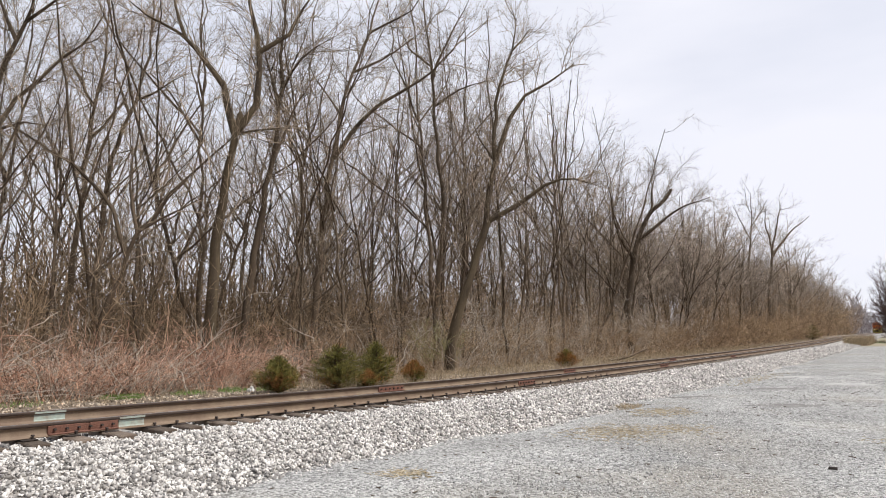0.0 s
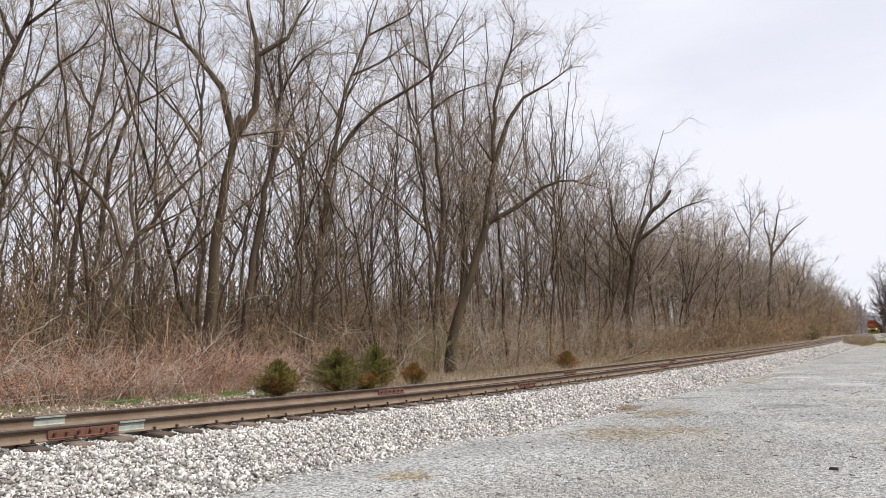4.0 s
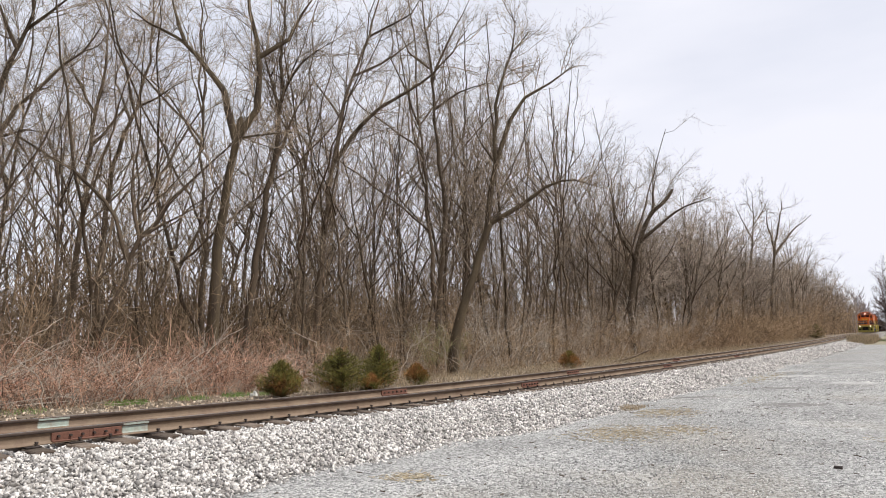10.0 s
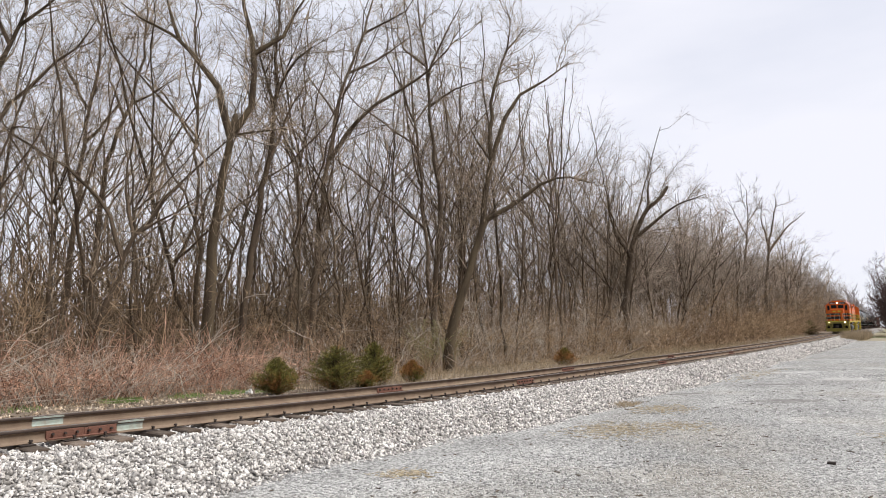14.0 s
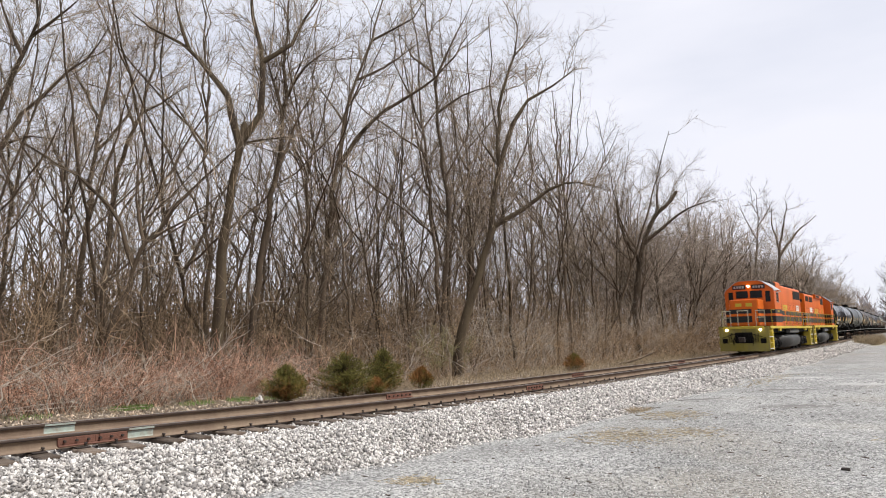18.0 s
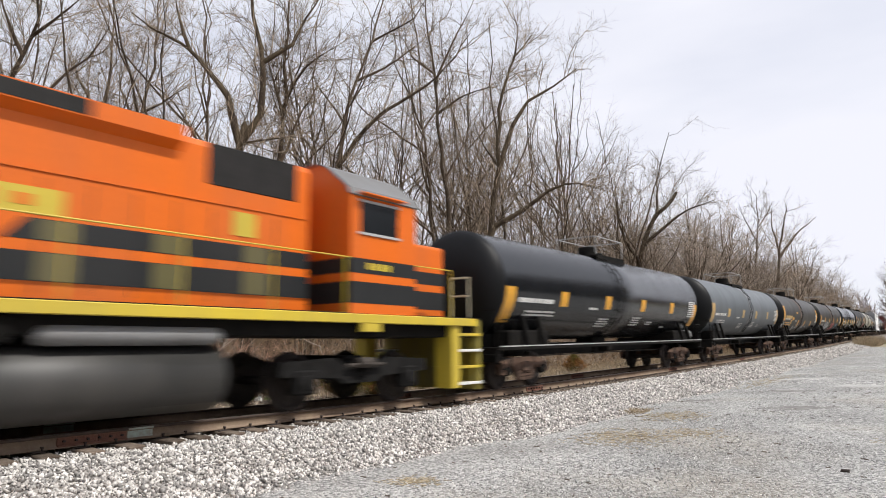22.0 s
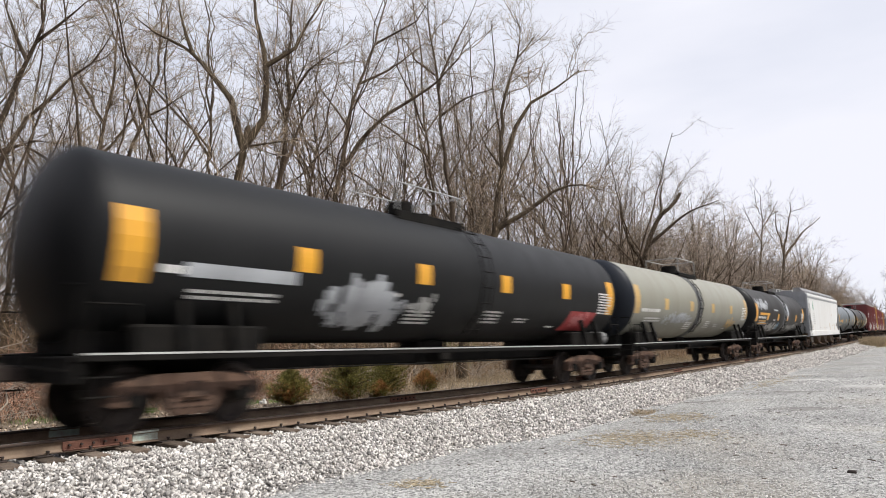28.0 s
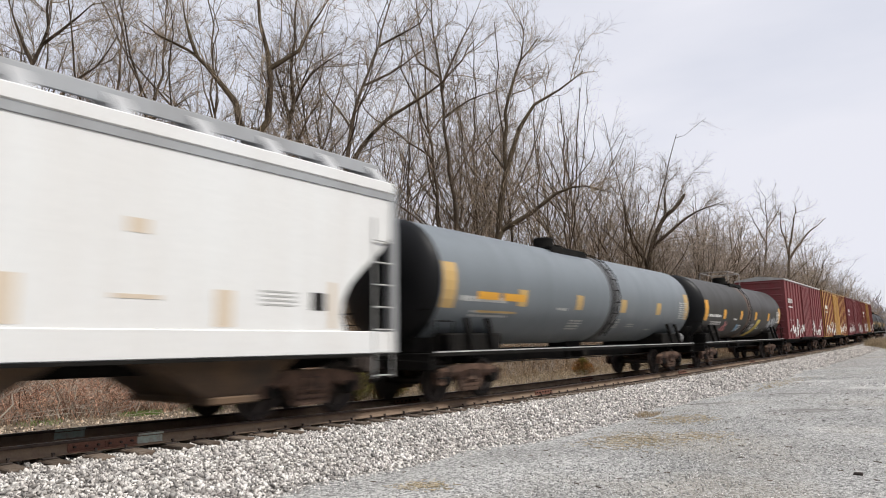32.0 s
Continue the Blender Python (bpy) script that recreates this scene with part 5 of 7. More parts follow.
def loco_truck(parent, y, axles):
    n = len(axles)
    reach = axles[-1] + 0.55
    t = part_of("truck", shared_mesh("loco_bolster_%d" % n, lambda: boxes((-1.0, 1.0, -0.3, 0.3, 0.5, 0.95), bevel=0.04)), TRUCKGREY, parent, "dusty black locomotive truck")
    t.location = (0, y, 0)
    def frame_():
        bm = bmesh.new()
        prism(bm, [(-reach, 0.62), (-reach, 0.86), (-0.7, 0.92), (-0.4, 0.78), (0.4, 0.78), (0.7, 0.92), (reach, 0.86), (reach, 0.62), (0.6, 0.55), (0.45, 0.45), (-0.45, 0.45), (-0.6, 0.55)], -0.09, 0.09, "x")
        for a in axles:
            box(bm, -0.12, 0.14, a - 0.24, a + 0.24, 0.3, 0.72, 0.03)
            rod(bm, (0.1, a, 0.5), (0.2, a, 0.5), 0.15, 14, 0.12)
        return bm
    for s in (1, -1):
        f = part_of("side_frame", shared_mesh("loco_frame_%d" % n, frame_), TRUCKGREY, t)
        f.location, f.rotation_euler = (s * 1.08, 0, 0), (0, 0, 0 if s > 0 else math.pi)
        for a0, a1 in zip(axles, axles[1:]):
            c = part_of("brake_cylinder", shared_mesh("brake_cylinder", lambda: rod(rod(bmesh.new(), (0, -0.2, 0), (0, 0.2, 0), 0.1, 12), (0, -0.45, -0.04), (0, 0.5, -0.04), 0.035, 8)), TRUCKDUST, t)
            c.location = (s * 1.26, (a0 + a1) / 2, 0.82)
            c = part_of("spring", coil_mesh("loco_spring", 0.075, 0.0118, 0.018), UNDER, t)
            c.location = (s * 1.16, (a0 + a1) / 2, 0.42)
    for a in axles:
        add_wheelset(t, a, 0.508)
    return t


def coupler(parent, y, way):
    return part("coupler", boxes((-0.09, 0.09, min(y, y + 0.5 * way), max(y, y + 0.5 * way), 0.74, 0.96), (-0.17, 0.17, min(y + 0.4 * way, y + 0.68 * way), max(y + 0.4 * way, y + 0.68 * way), 0.7, 1.0), bevel=0.03), DARKIRON, parent)


def bars(parent, name, mat, rows, x, label=""):
    """Thin upright plates on a flat side at x: rows of y0 y1 z0 z1."""
    s = 1 if x > 0 else -1
    for r in rows:
        part(name, boxes((min(x, x + 0.006 * s), max(x, x + 0.006 * s), *r)), mat, parent, label)


def locomotive(label, length, deck, hood_y, hood_half, hood_top, cab_y, nose_y, trucks, tank_y, bands, reverse):
    """Hood diesel. y runs from the train's front (0) backwards; the middle of the frame is the thing's own origin."""
    half = length / 2
    loco = thing("locomotive", label, "locomotive", "locomotives of the train")
    Y = lambda y: y - half
    lo, hi = deck
    end0, end1 = Y(0.0), Y(length)
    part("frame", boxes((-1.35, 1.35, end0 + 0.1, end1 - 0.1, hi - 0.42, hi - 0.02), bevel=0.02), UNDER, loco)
    for s in (1, -1):
        part("side_sill", boxes((min(s * 1.45, s * 1.55), max(s * 1.45, s * 1.55), end0 + 0.25, end1 - 0.25, lo, hi), bevel=0.012), YELLOW, loco, "yellow side sill")
        for y0, y1 in ((trucks[0] - 0.45, trucks[0] + 0.45), (trucks[-1] - 0.45, trucks[-1] + 0.45)):
            part("jacking_pad", boxes((min(s * 1.42, s * 1.54), max(s * 1.42, s * 1.54), Y(y0) + 0.2, Y(y1) - 0.2, lo - 0.16, lo + 0.02), bevel=0.01), YELLOW, loco)
    part("walkway", boxes((-1.5, 1.5, end0 + 0.05, end1 - 0.05, hi - 0.03, hi + 0.02), bevel=0.006), UNDER, loco, "dark walkway deck")
    # ends: pilot plate, plough, steps, anticlimber, coupler, lamps
    for way, e in ((-1, end0), (1, end1)):
        a = lambda p, q: (min(e - way * p, e - way * q), max(e - way * p, e - way * q))
        part("pilot", boxes((-1.42, 1.42, *a(0.02, 0.12), 0.55, hi - 0.05), bevel=0.01), GRIMYSHADEYELLOW, loco, "grimy yellow pilot plate, darkened for its shade")
        bm = bmesh.new()
        prism(bm, [(-1.45, 0.0), (0.0, 0.22), (1.45, 0.0), (1.3, -0.18), (-1.3, -0.18)], 0.13, 0.62, "z")
        pl = part("snow_plow", bm, GRIMYSHADEYELLOW, loco, "scuffed yellow-olive plow")
        pl.location, pl.rotation_euler = (0, e, 0), (0, 0, 0 if way > 0 else math.pi)
        part("anticlimber", boxes((-1.2, 1.2, *a(-0.08, 0.2), hi - 0.16, hi + 0.0), bevel=0.02), YELLOW, loco)
        cp = coupler(loco, e, way)
        # near-black block, no hollow: the pocket's shade put into its colour
        part("coupler_pocket_shade", boxes((-0.52, 0.52, *a(-0.06, 0.05), 0.5, 1.3), bevel=0.04), UNDER, loco)
        part("cut_lever", rods([[(-1.3, e + way * 0.1, 0.95), (-0.5, e + way * 0.12, 1.2), (0.5, e + way * 0.12, 1.2), (1.3, e + way * 0.1, 0.95)]], 0.02, 6), UNDER, loco)
        for x in (-0.85, -0.72, 0.72, 0.85):
            part("air_hose", rods([[(x, e + way * 0.02, 1.25), (x, e + way * 0.14, 1.1), (x * 0.97, e + way * 0.12, 0.72)]], 0.024, 6), UNDER, loco, "black air hose")
        for s in (1, -1):
            # flat dark blocks stand in for the shade inside the foot recesses
            part("foot_recess_shade", boxes((*sorted((s * 0.95, s * 1.28)), *a(-0.012, 0.05), 0.62, 0.92), bevel=0.02), UNDER, loco, "dark block painted as a shaded step recess")
        for s in (1, -1):
            x0, x1 = sorted((s * 1.02, s * 1.5))
            part("step_panel", boxes((x0, x1, *a(0.86, 1.15), 0.2, hi - 0.02), bevel=0.012), YELLOW, loco, "yellow step-well side panel")
            for k, z in enumerate((0.26, 0.62, 0.98, 1.33)):
                part("step", boxes((x0, x1, *a(0.05, 0.9), z, z + 0.05), (min(s * 1.49, s * 1.515), max(s * 1.49, s * 1.515), *a(0.05, 0.9), z + 0.0, z + 0.06), bevel=0.006), WHITE if k % 2 == 0 else YELLOW, loco, "step with a pale edge")
            part("corner_post", boxes((*sorted((s * 1.30, s * 1.46)), *a(0.0, 0.14), 0.25, hi + 0.0), bevel=0.012), GRIMYSHADEYELLOW, loco)
            part("hose", rods([[(s * 0.55, e + way * 0.02, 1.0), (s * 0.6, e + way * 0.2, 0.8), (s * 0.55, e + way * 0.25, 0.5)]], 0.025, 6), UNDER, loco)
            if way < 0 and not reverse:
                d = part("ditch_light", lathe(bmesh.new(), [(end0 - 0.10, 0.0), (end0 - 0.10, 0.062), (end0 - 0.02, 0.08), (end0 + 0.02, 0.0)], s * 0.98, hi - 0.22, 16), LAMP, loco, "lit ditch light")
        # end railings
        paths = []
        for x in (-1.25, -0.75, 0.75, 1.25):
            paths.append([(x, e - way * 0.16, hi), (x, e - way * 0.16, hi + 1.0)])
        paths += [[(-1.25, e - way * 0.16, hi + z), (-0.75, e - way * 0.16, hi + z)] for z in (0.98, 0.55)]
        paths += [[(0.75, e - way * 0.16, hi + z), (1.25, e - way * 0.16, hi + z)] for z in (0.98, 0.55)]
        for x in (-0.3, 0.3):
            paths.append([(x, e - way * 0.12, hi), (x, e - way * 0.12, hi + 0.98)])
        paths.append([(-0.3, e - way * 0.12, hi + 0.98), (0.3, e - way * 0.12, hi + 0.98)])
        for p in paths:
            part("railing_post" if p[0][2] == hi else "railing_bar", rods([p], 0.021, 6), HANDRAIL, loco, "cream end handrail")
        for x in (-0.42, -0.3, 0.3, 0.42):
            part("jumper_hose", rods([[(x, e + way * 0.02, 1.28), (x * 1.1, e + way * 0.16, 1.05), (x * 1.35, e + way * 0.13, 0.62)]], 0.022, 6), UNDER, loco, "black jumper hose")
    # long hood
    h0, h1 = hood_y
    w = hood_half
    outline = [(-w, hi), (-w, hood_top - 0.16), (-w + 0.05, hood_top - 0.06), (-w + 0.2, hood_top), (w - 0.2, hood_top), (w - 0.05, hood_top - 0.06), (w, hood_top - 0.16), (w, hi)]
    hood = part("long_hood", prism(bmesh.new(), outline, Y(h0), Y(h1)), ORANGE, loco, "orange engine hood")
    for k, (z0, z1) in enumerate(bands):
        stripe = part("stripe", boxes((-w - 0.004, w + 0.004, Y(h0) - 0.004, Y(h1) + 0.004, z0, z1)), CHARCOAL, hood, "charcoal body stripe")
        y = Y(h0) + 0.9
        while y < Y(h1) - 0.5:
            for s in (1, -1):
                part("olive_panel", boxes((*sorted((s * (w + 0.003), s * (w + 0.008))), y, y + 0.5, z0 + 0.01, z1 - 0.01)), OLIVE, stripe, "olive square on the stripe")
            y += 1.55
    n = int((h1 - h0) / 0.62)
    for s in (1, -1):
        for k in range(n):
            y = Y(h0) + 0.3 + k * 0.62
            part_of("hood_door", shared_mesh("hood_seam", lambda: boxes((-0.004, 0.004, -0.009, 0.009, 0, 1.5), bevel=0.002)), CHARCOAL, hood).location = (s * (w + 0.001), y, hi + 0.12)
        part("door_ledge", boxes((*sorted((s * w, s * (w + 0.02))), Y(h0) + 0.1, Y(h1) - 0.1, 3.42, 3.45)), ORANGE, hood)
    # cab
    c0, c1 = cab_y
    roof = [(-1.5, 3.94), (-1.44, 4.08), (-0.86, 4.54), (-0.58, 4.66), (0.58, 4.66), (0.86, 4.54), (1.44, 4.08), (1.5, 3.94)]
    cab = part("cab", prism(bmesh.new(), [(-1.5, hi)] + roof + [(1.5, hi)], Y(c0), Y(c1)), ORANGE, loco, "orange crew cab")
    rf = [(x * 1.02, z + 0.022) for x, z in roof] + [(x * 1.0, z + 0.004) for x, z in roof[::-1]]
    part("cab_roof", prism(bmesh.new(), rf, Y(c0) - 0.06, Y(c1) + 0.1), SILVER if not reverse else ROOFGREY, cab, "grey-painted cab roof")
    cb = ((2.48, 2.76), (1.92, 2.32))
    for z0, z1 in cb:
        part("stripe", boxes((-1.504, 1.504, Y(c0) - 0.004, Y(c1) + 0.004, z0, z1)), CHARCOAL, cab, "charcoal body stripe")
    front = Y(c0) if not reverse else Y(c1)
    fw = -1 if not reverse else 1
    fa = lambda p, q: (min(front + fw * p, front + fw * q), max(front + fw * p, front + fw * q))
    for x0, x1 in ((-1.28, -0.98), (-0.8, -0.06), (0.06, 0.8), (0.98, 1.28)):
        outer = abs(x0 + x1) > 2
        part("windshield", boxes((x0, x1, *fa(0, 0.02), 3.25 if outer else 3.52, 3.95 if outer else 4.0), bevel=0.008), GLASS, cab, "dark cab window")
    for x0, x1 in ((-1.0, -0.17), (0.17, 1.0)):
        nb = part("number_board", boxes((x0, x1, *fa(0, 0.05), 4.11, 4.40), bevel=0.01), GRILLE, cab, "dark number board")
        part("numerals", boxes(*[(x0 + 0.1 + k * 0.17, x0 + 0.21 + k * 0.17, *fa(0.05, 0.055), 4.18, 4.33) for k in range(4)]), SILVER, nb)
    if not reverse:
        part("headlight", lathe(bmesh.new(), [(front - 0.12, 0.0), (front - 0.12, 0.055), (front - 0.05, 0.075), (front, 0.0)], 0.0, 4.3, 16), LAMP, cab, "lit headlight")
    for s in (1, -1):
        a0, a1 = (c0 + 0.72, c0 + 1.42) if not reverse else (c1 - 1.6, c1 - 0.55)
        part("side_window", boxes((*sorted((s * 1.49, s * 1.51)), Y(a0), Y(a1), 3.26, 3.84), bevel=0.006), GLASS, cab, "dark cab side window")
        part("window_frame", boxes((*sorted((s * 1.495, s * 1.53)), Y(a0) - 0.05, Y(a1) + 0.05, 3.84, 3.89), (*sorted((s * 1.495, s * 1.53)), Y(a0) - 0.05, Y(a1) + 0.05, 3.21, 3.26), bevel=0.004), SILVER, cab)
        part("awning", boxes((*sorted((s * 1.5, s * 1.68)), Y(a0) - 0.1, Y(a1) + 0.1, 3.97, 4.0), bevel=0.005), ORANGE, cab)
        part("road_number", boxes(*[(*sorted((s * 1.505, s * 1.509)), Y((a0 + a1) / 2) - 0.33 + k * 0.17, Y((a0 + a1) / 2) - 0.21 + k * 0.17, 2.56, 2.69) for k in range(4)]), YELLOW, cab, "yellow number bars")
    # short hood
    n0, n1 = nose_y
    nose = part("short_hood", boxes((-0.86, 0.86, Y(n0), Y(n1), hi, 3.38), bevel=0.07, seg=2), ORANGE, loco, "orange low nose")
    for z0, z1 in cb:
        part("stripe", boxes((-0.864, 0.864, Y(n0) - 0.004, Y(n1) + 0.004, z0, z1)), CHARCOAL, nose, "charcoal body stripe")
    face = Y(n0) if not reverse else Y(n1)
    ff = lambda p, q: (min(face + fw * p, face + fw * q), max(face + fw * p, face + fw * q))
    for x in (-0.5, 0.12):
        part("emblem", boxes((x, x + 0.38, *ff(0.002, 0.01), 2.92, 3.14), bevel=0.003), YELLOW, nose, "yellow emblem shape")
    part("nose_door", boxes((0.45, 0.80, *ff(0.0, 0.012), hi + 0.1, 2.9), bevel=0.006), ORANGE, nose)
    # handrails along the walkway
    for s in (1, -1):
        ys = [Y(1.15 + (length - 2.3) * k / 9) for k in range(10)]
        for y in ys:
            part_of("stanchion", shared_mesh("stanchion", lambda: rod(bmesh.new(), (0, 0, 0), (0, 0, 1.05), 0.014, 6)), YELLOW, loco).location = (s * 1.47, y, hi)
        part("handrail", rods([[(s * 1.47, ys[0], hi + 1.04), (s * 1.47, ys[-1], hi + 1.04)]], 0.014, 6), YELLOW, loco)
    # tank, reservoirs, trucks
    t0, t1 = tank_y
    to = [(s * (0.92 + 0.5 * math.cos(a)), 0.68 + 0.5 * math.sin(a)) for s, turn in ((1, (-1.57, -1.2, -0.8, -0.4, 0, 0.4, 0.8, 1.2, 1.57)), (-1, (1.57, 1.2, 0.8, 0.4, 0, -0.4, -0.8, -1.2, -1.57))) for a in turn]
    part("fuel_tank", prism(bmesh.new(), to, Y(t0), Y(t1)), TANKGREY, loco, "dusty grey fuel tank", smooth=True)
    for s in (1, -1):
        part("air_reservoir", lathe(bmesh.new(), [(Y(t0) + 1.9, 0), (Y(t0) + 1.95, 0.1), (Y(t0) + 2.05, 0.145), (Y(t1) - 0.2, 0.145), (Y(t1) - 0.1, 0.1), (Y(t1) - 0.06, 0)], s * 1.27, 1.31, 16), SILVERDARK, loco, "dusty air reservoir", smooth=True)
        part("battery_box", boxes((*sorted((s * 1.1, s * 1.45)), Y(t0) + 0.2, Y(t0) + 1.6, 1.2, lo - 0.02), bevel=0.02), UNDER, loco)
    return loco, Y


def lead_locomotive():
    loco, Y = locomotive("orange and black six-axle locomotive with yellow sill, headlights lit", 16.95, (1.51, 1.67), (4.5, 16.1), 0.93, 4.64, (2.3, 4.5), (0.55, 2.3), (3.4, 13.6), (5.6, 11.35), ((2.48, 2.76), (2.03, 2.38)), False)
    for y in (3.35, 13.7):
        loco_truck(loco, Y(y), (-1.6, 0.0, 1.6))
    part("roof_housing", boxes((-0.97, 0.97, Y(6.05), Y(7.55), 3.9, 4.76), bevel=0.05), ORANGE, loco, "raised orange roof housing")
    for s in (1, -1):
        g = part("intake_grille", boxes((*sorted((s * 0.9, s * 0.945)), Y(4.55), Y(6.03), 3.74, 4.66), bevel=0.01), GRILLE, loco, "black intake grille")
        g = part("radiator_grille", boxes((*sorted((s * 0.9, s * 0.945)), Y(12.8), Y(15.9), 3.76, 4.4), bevel=0.01), GRILLE, loco, "black radiator grille")
        for k in range(9):
            part("slat", boxes((*sorted((s * 0.94, s * 0.957)), Y(12.85), Y(15.85), 3.79 + k * 0.068, 3.81 + k * 0.068)), GRILLE, g)
        out_ = [(8.3, 2.86), (8.3, 3.2), (10.0, 3.2), (10.0, 2.86), (9.6, 2.86), (9.15, 2.45), (8.7, 2.86)]
        part("emblem", prism(bmesh.new(), [(Y(a), b) for a, b in out_[:4]], s * 0.936, s * 0.946, "x"), YELLOW, loco, "yellow emblem panel")
        part("emblem_point", prism(bmesh.new(), [(Y(8.75), 2.85), (Y(9.55), 2.85), (Y(9.3), 2.5), (Y(9.0), 2.5)], s * 0.938, s * 0.946, "x"), ORANGE, loco)
        bars(loco, "emblem_mark", ORANGE, [(Y(8.75), Y(8.95), 2.95, 3.1), (Y(9.1), Y(9.2), 2.92, 3.14), (Y(9.4), Y(9.6), 2.95, 3.1)], s * 0.947)
        bars(loco, "white_panel", WHITE, [(Y(13.9), Y(15.1), 2.86, 3.3)], s * 0.932, "white panel with small marks")
        bars(loco, "panel_mark", PINK, [(Y(14.0), Y(14.9), 3.0, 3.05), (Y(14.1), Y(14.8), 3.14, 3.2)], s * 0.939)
        bars(loco, "access_panel", SILVER, [(Y(4.9), Y(5.7), 2.95, 3.45)], s * 0.932, "grey access panel")
    for k, y in enumerate((12.9, 14.2, 15.4)):
        part("radiator_fan", lathe_up(0.6, 0.26), GRILLE, loco, "black roof fan").location = (0, Y(y), 4.62)
    part("intake_cover", boxes((-0.93, 0.93, Y(4.52), Y(6.03), 4.62, 4.7), bevel=0.01), GRILLE, loco, "black roof cover behind the cab")
    part("exhaust_stack", boxes((-0.3, 0.3, Y(9.0), Y(9.7), 4.6, 4.78), bevel=0.02), GRILLE, loco)
    return loco, 16.95 / 2


def lathe_up(r, h, k=24):
    bm = bmesh.new()
    rings = [[(rr * math.cos(2 * math.pi * i / k), rr * math.sin(2 * math.pi * i / k), z) for i in range(k)] for rr, z in ((r, 0), (r, h * 0.85), (r * 0.93, h), (r * 0.2, h))]
    vs = [[bm.verts.new(p) for p in ring] for ring in rings]
    for a, b in zip(vs, vs[1:]):
        for i in range(k):
            bm.faces.new((a[i], a[(i + 1) % k], b[(i + 1) % k], b[i]))
    bm.faces.new(vs[-1])
    bm.faces.new(vs[0][::-1])
    return bm


def second_locomotive():
    L = 16.7
    loco, Y = locomotive("orange and black four-axle locomotive running long hood first", L, (1.55, 1.72), (0.32, 11.9), 0.95, 4.47, (12.45, 14.3), (14.3, 16.1), (2.85, 13.0), (5.4, 10.0), ((2.52, 2.80), (1.99, 2.37)), True)
    for y in (2.85, 13.1):
        loco_truck(loco, Y(y), (-1.37, 1.37))
    for s in (1, -1):
        for y0, y1 in ((0.8, 2.4), (2.85, 4.55)):
            g = part("radiator_grille", boxes((*sorted((s * 0.92, s * 0.965)), Y(y0), Y(y1), 3.79, 4.24), bevel=0.01), GRILLE, loco, "black radiator grille")
            for k in range(8):
                part("slat", boxes((*sorted((s * 0.962, s * 0.976)), Y(y0) + 0.02, Y(y1) - 0.02, 3.81 + k * 0.054, 3.825 + k * 0.054)), GRILLE, g)
        part("brake_blister", prism(bmesh.new(), [(s * 0.9, 4.1), (s * 1.12, 4.25), (s * 1.12, 4.5), (s * 0.9, 4.58)], Y(5.6), Y(9.3)), ORANGE, loco, "bulged orange brake housing")
        part("blister_grille", boxes((*sorted((s * 1.1, s * 1.126)), Y(5.75), Y(7.9), 4.27, 4.48)), GRILLE, loco)
        part("intake_grille", boxes((*sorted((s * 0.92, s * 0.962)), Y(9.8), Y(11.6), 3.72, 4.4), bevel=0.01), GRILLE, loco, "black intake grille")
        bars(loco, "white_panel", WHITE, [(Y(2.85), Y(4.15), 2.88, 3.3)], s * 0.955, "white panel with small marks")
        bars(loco, "panel_mark", PINK, [(Y(4.3), Y(4.75), 3.05, 3.2), (Y(2.95), Y(3.8), 3.05, 3.09)], s * 0.961)
        part("emblem", prism(bmesh.new(), [(Y(5.9), 2.86), (Y(5.9), 3.2), (Y(7.7), 3.2), (Y(7.7), 2.86)], s * 0.954, s * 0.966, "x"), YELLOW, loco, "yellow emblem panel")
        part("emblem_point", prism(bmesh.new(), [(Y(6.3), 2.85), (Y(7.3), 2.85), (Y(7.0), 2.52), (Y(6.6), 2.52)], s * 0.956, s * 0.966, "x"), ORANGE, loco)
        bars(loco, "emblem_mark", ORANGE, [(Y(6.3), Y(6.5), 2.95, 3.1), (Y(6.72), Y(6.86), 2.92, 3.14), (Y(7.1), Y(7.3), 2.95, 3.1)], s * 0.967)
        bars(loco, "small_label", YELLOW, [(Y(10.3), Y(10.75), 2.95, 3.35)], s * 0.955)
    for y in (1.35, 2.75, 4.15):
        part("radiator_fan", lathe_up(0.65, 0.26), GRILLE, loco, "black roof fan").location = (0, Y(y), 4.45)
    for y in (6.3, 8.0):
        part("brake_fan", lathe_up(0.55, 0.22), GRILLE, loco, "black roof fan").location = (0, Y(y), 4.47)
    part("end_marker", boxes((-0.75, 0.75, Y(0.32) - 0.03, Y(0.32), 3.72, 3.98), bevel=0.01), GRILLE, loco, "dark end number board")
    part("end_door", boxes((0.2, 0.75, Y(0.32) - 0.02, Y(0.32), 1.9, 3.5), bevel=0.008), ORANGE, loco)
    return loco, L / 2


def arc(bm, y0, y1, z0, z1, R_, cz, slant=0.0, side=1, lift=0.004, n=5):
    """A plate laid on a tank's curved side between two heights."""
    def at(z):
        a = math.asin(max(-0.999, min(0.999, (z - cz) / R_)))
        return a
    lo = [(side * (R_ + lift) * math.cos(a), cz + (R_ + lift) * math.sin(a)) for a in (at(z0) + (at(z1) - at(z0)) * i / n for i in range(n + 1))]
    for i, ((xa, za), (xb, zb)) in enumerate(zip(lo, lo[1:])):
        sa, sb = slant * i / n, slant * (i + 1) / n
        f = bm.faces.new([bm.verts.new(p) for p in ((xa, y0 + sa, za), (xa, y1 + sa, za), (xb, y1 + sb, zb), (xb, y0 + sb, zb))])
    return bm


def arcs(rows, R_, cz, lift=0.004, sides=(1, -1)):
    bm = bmesh.new()
    for r in rows:
        for s in sides:
            arc(bm, *r[:4], R_, cz, side=s, lift=lift)
    return bm


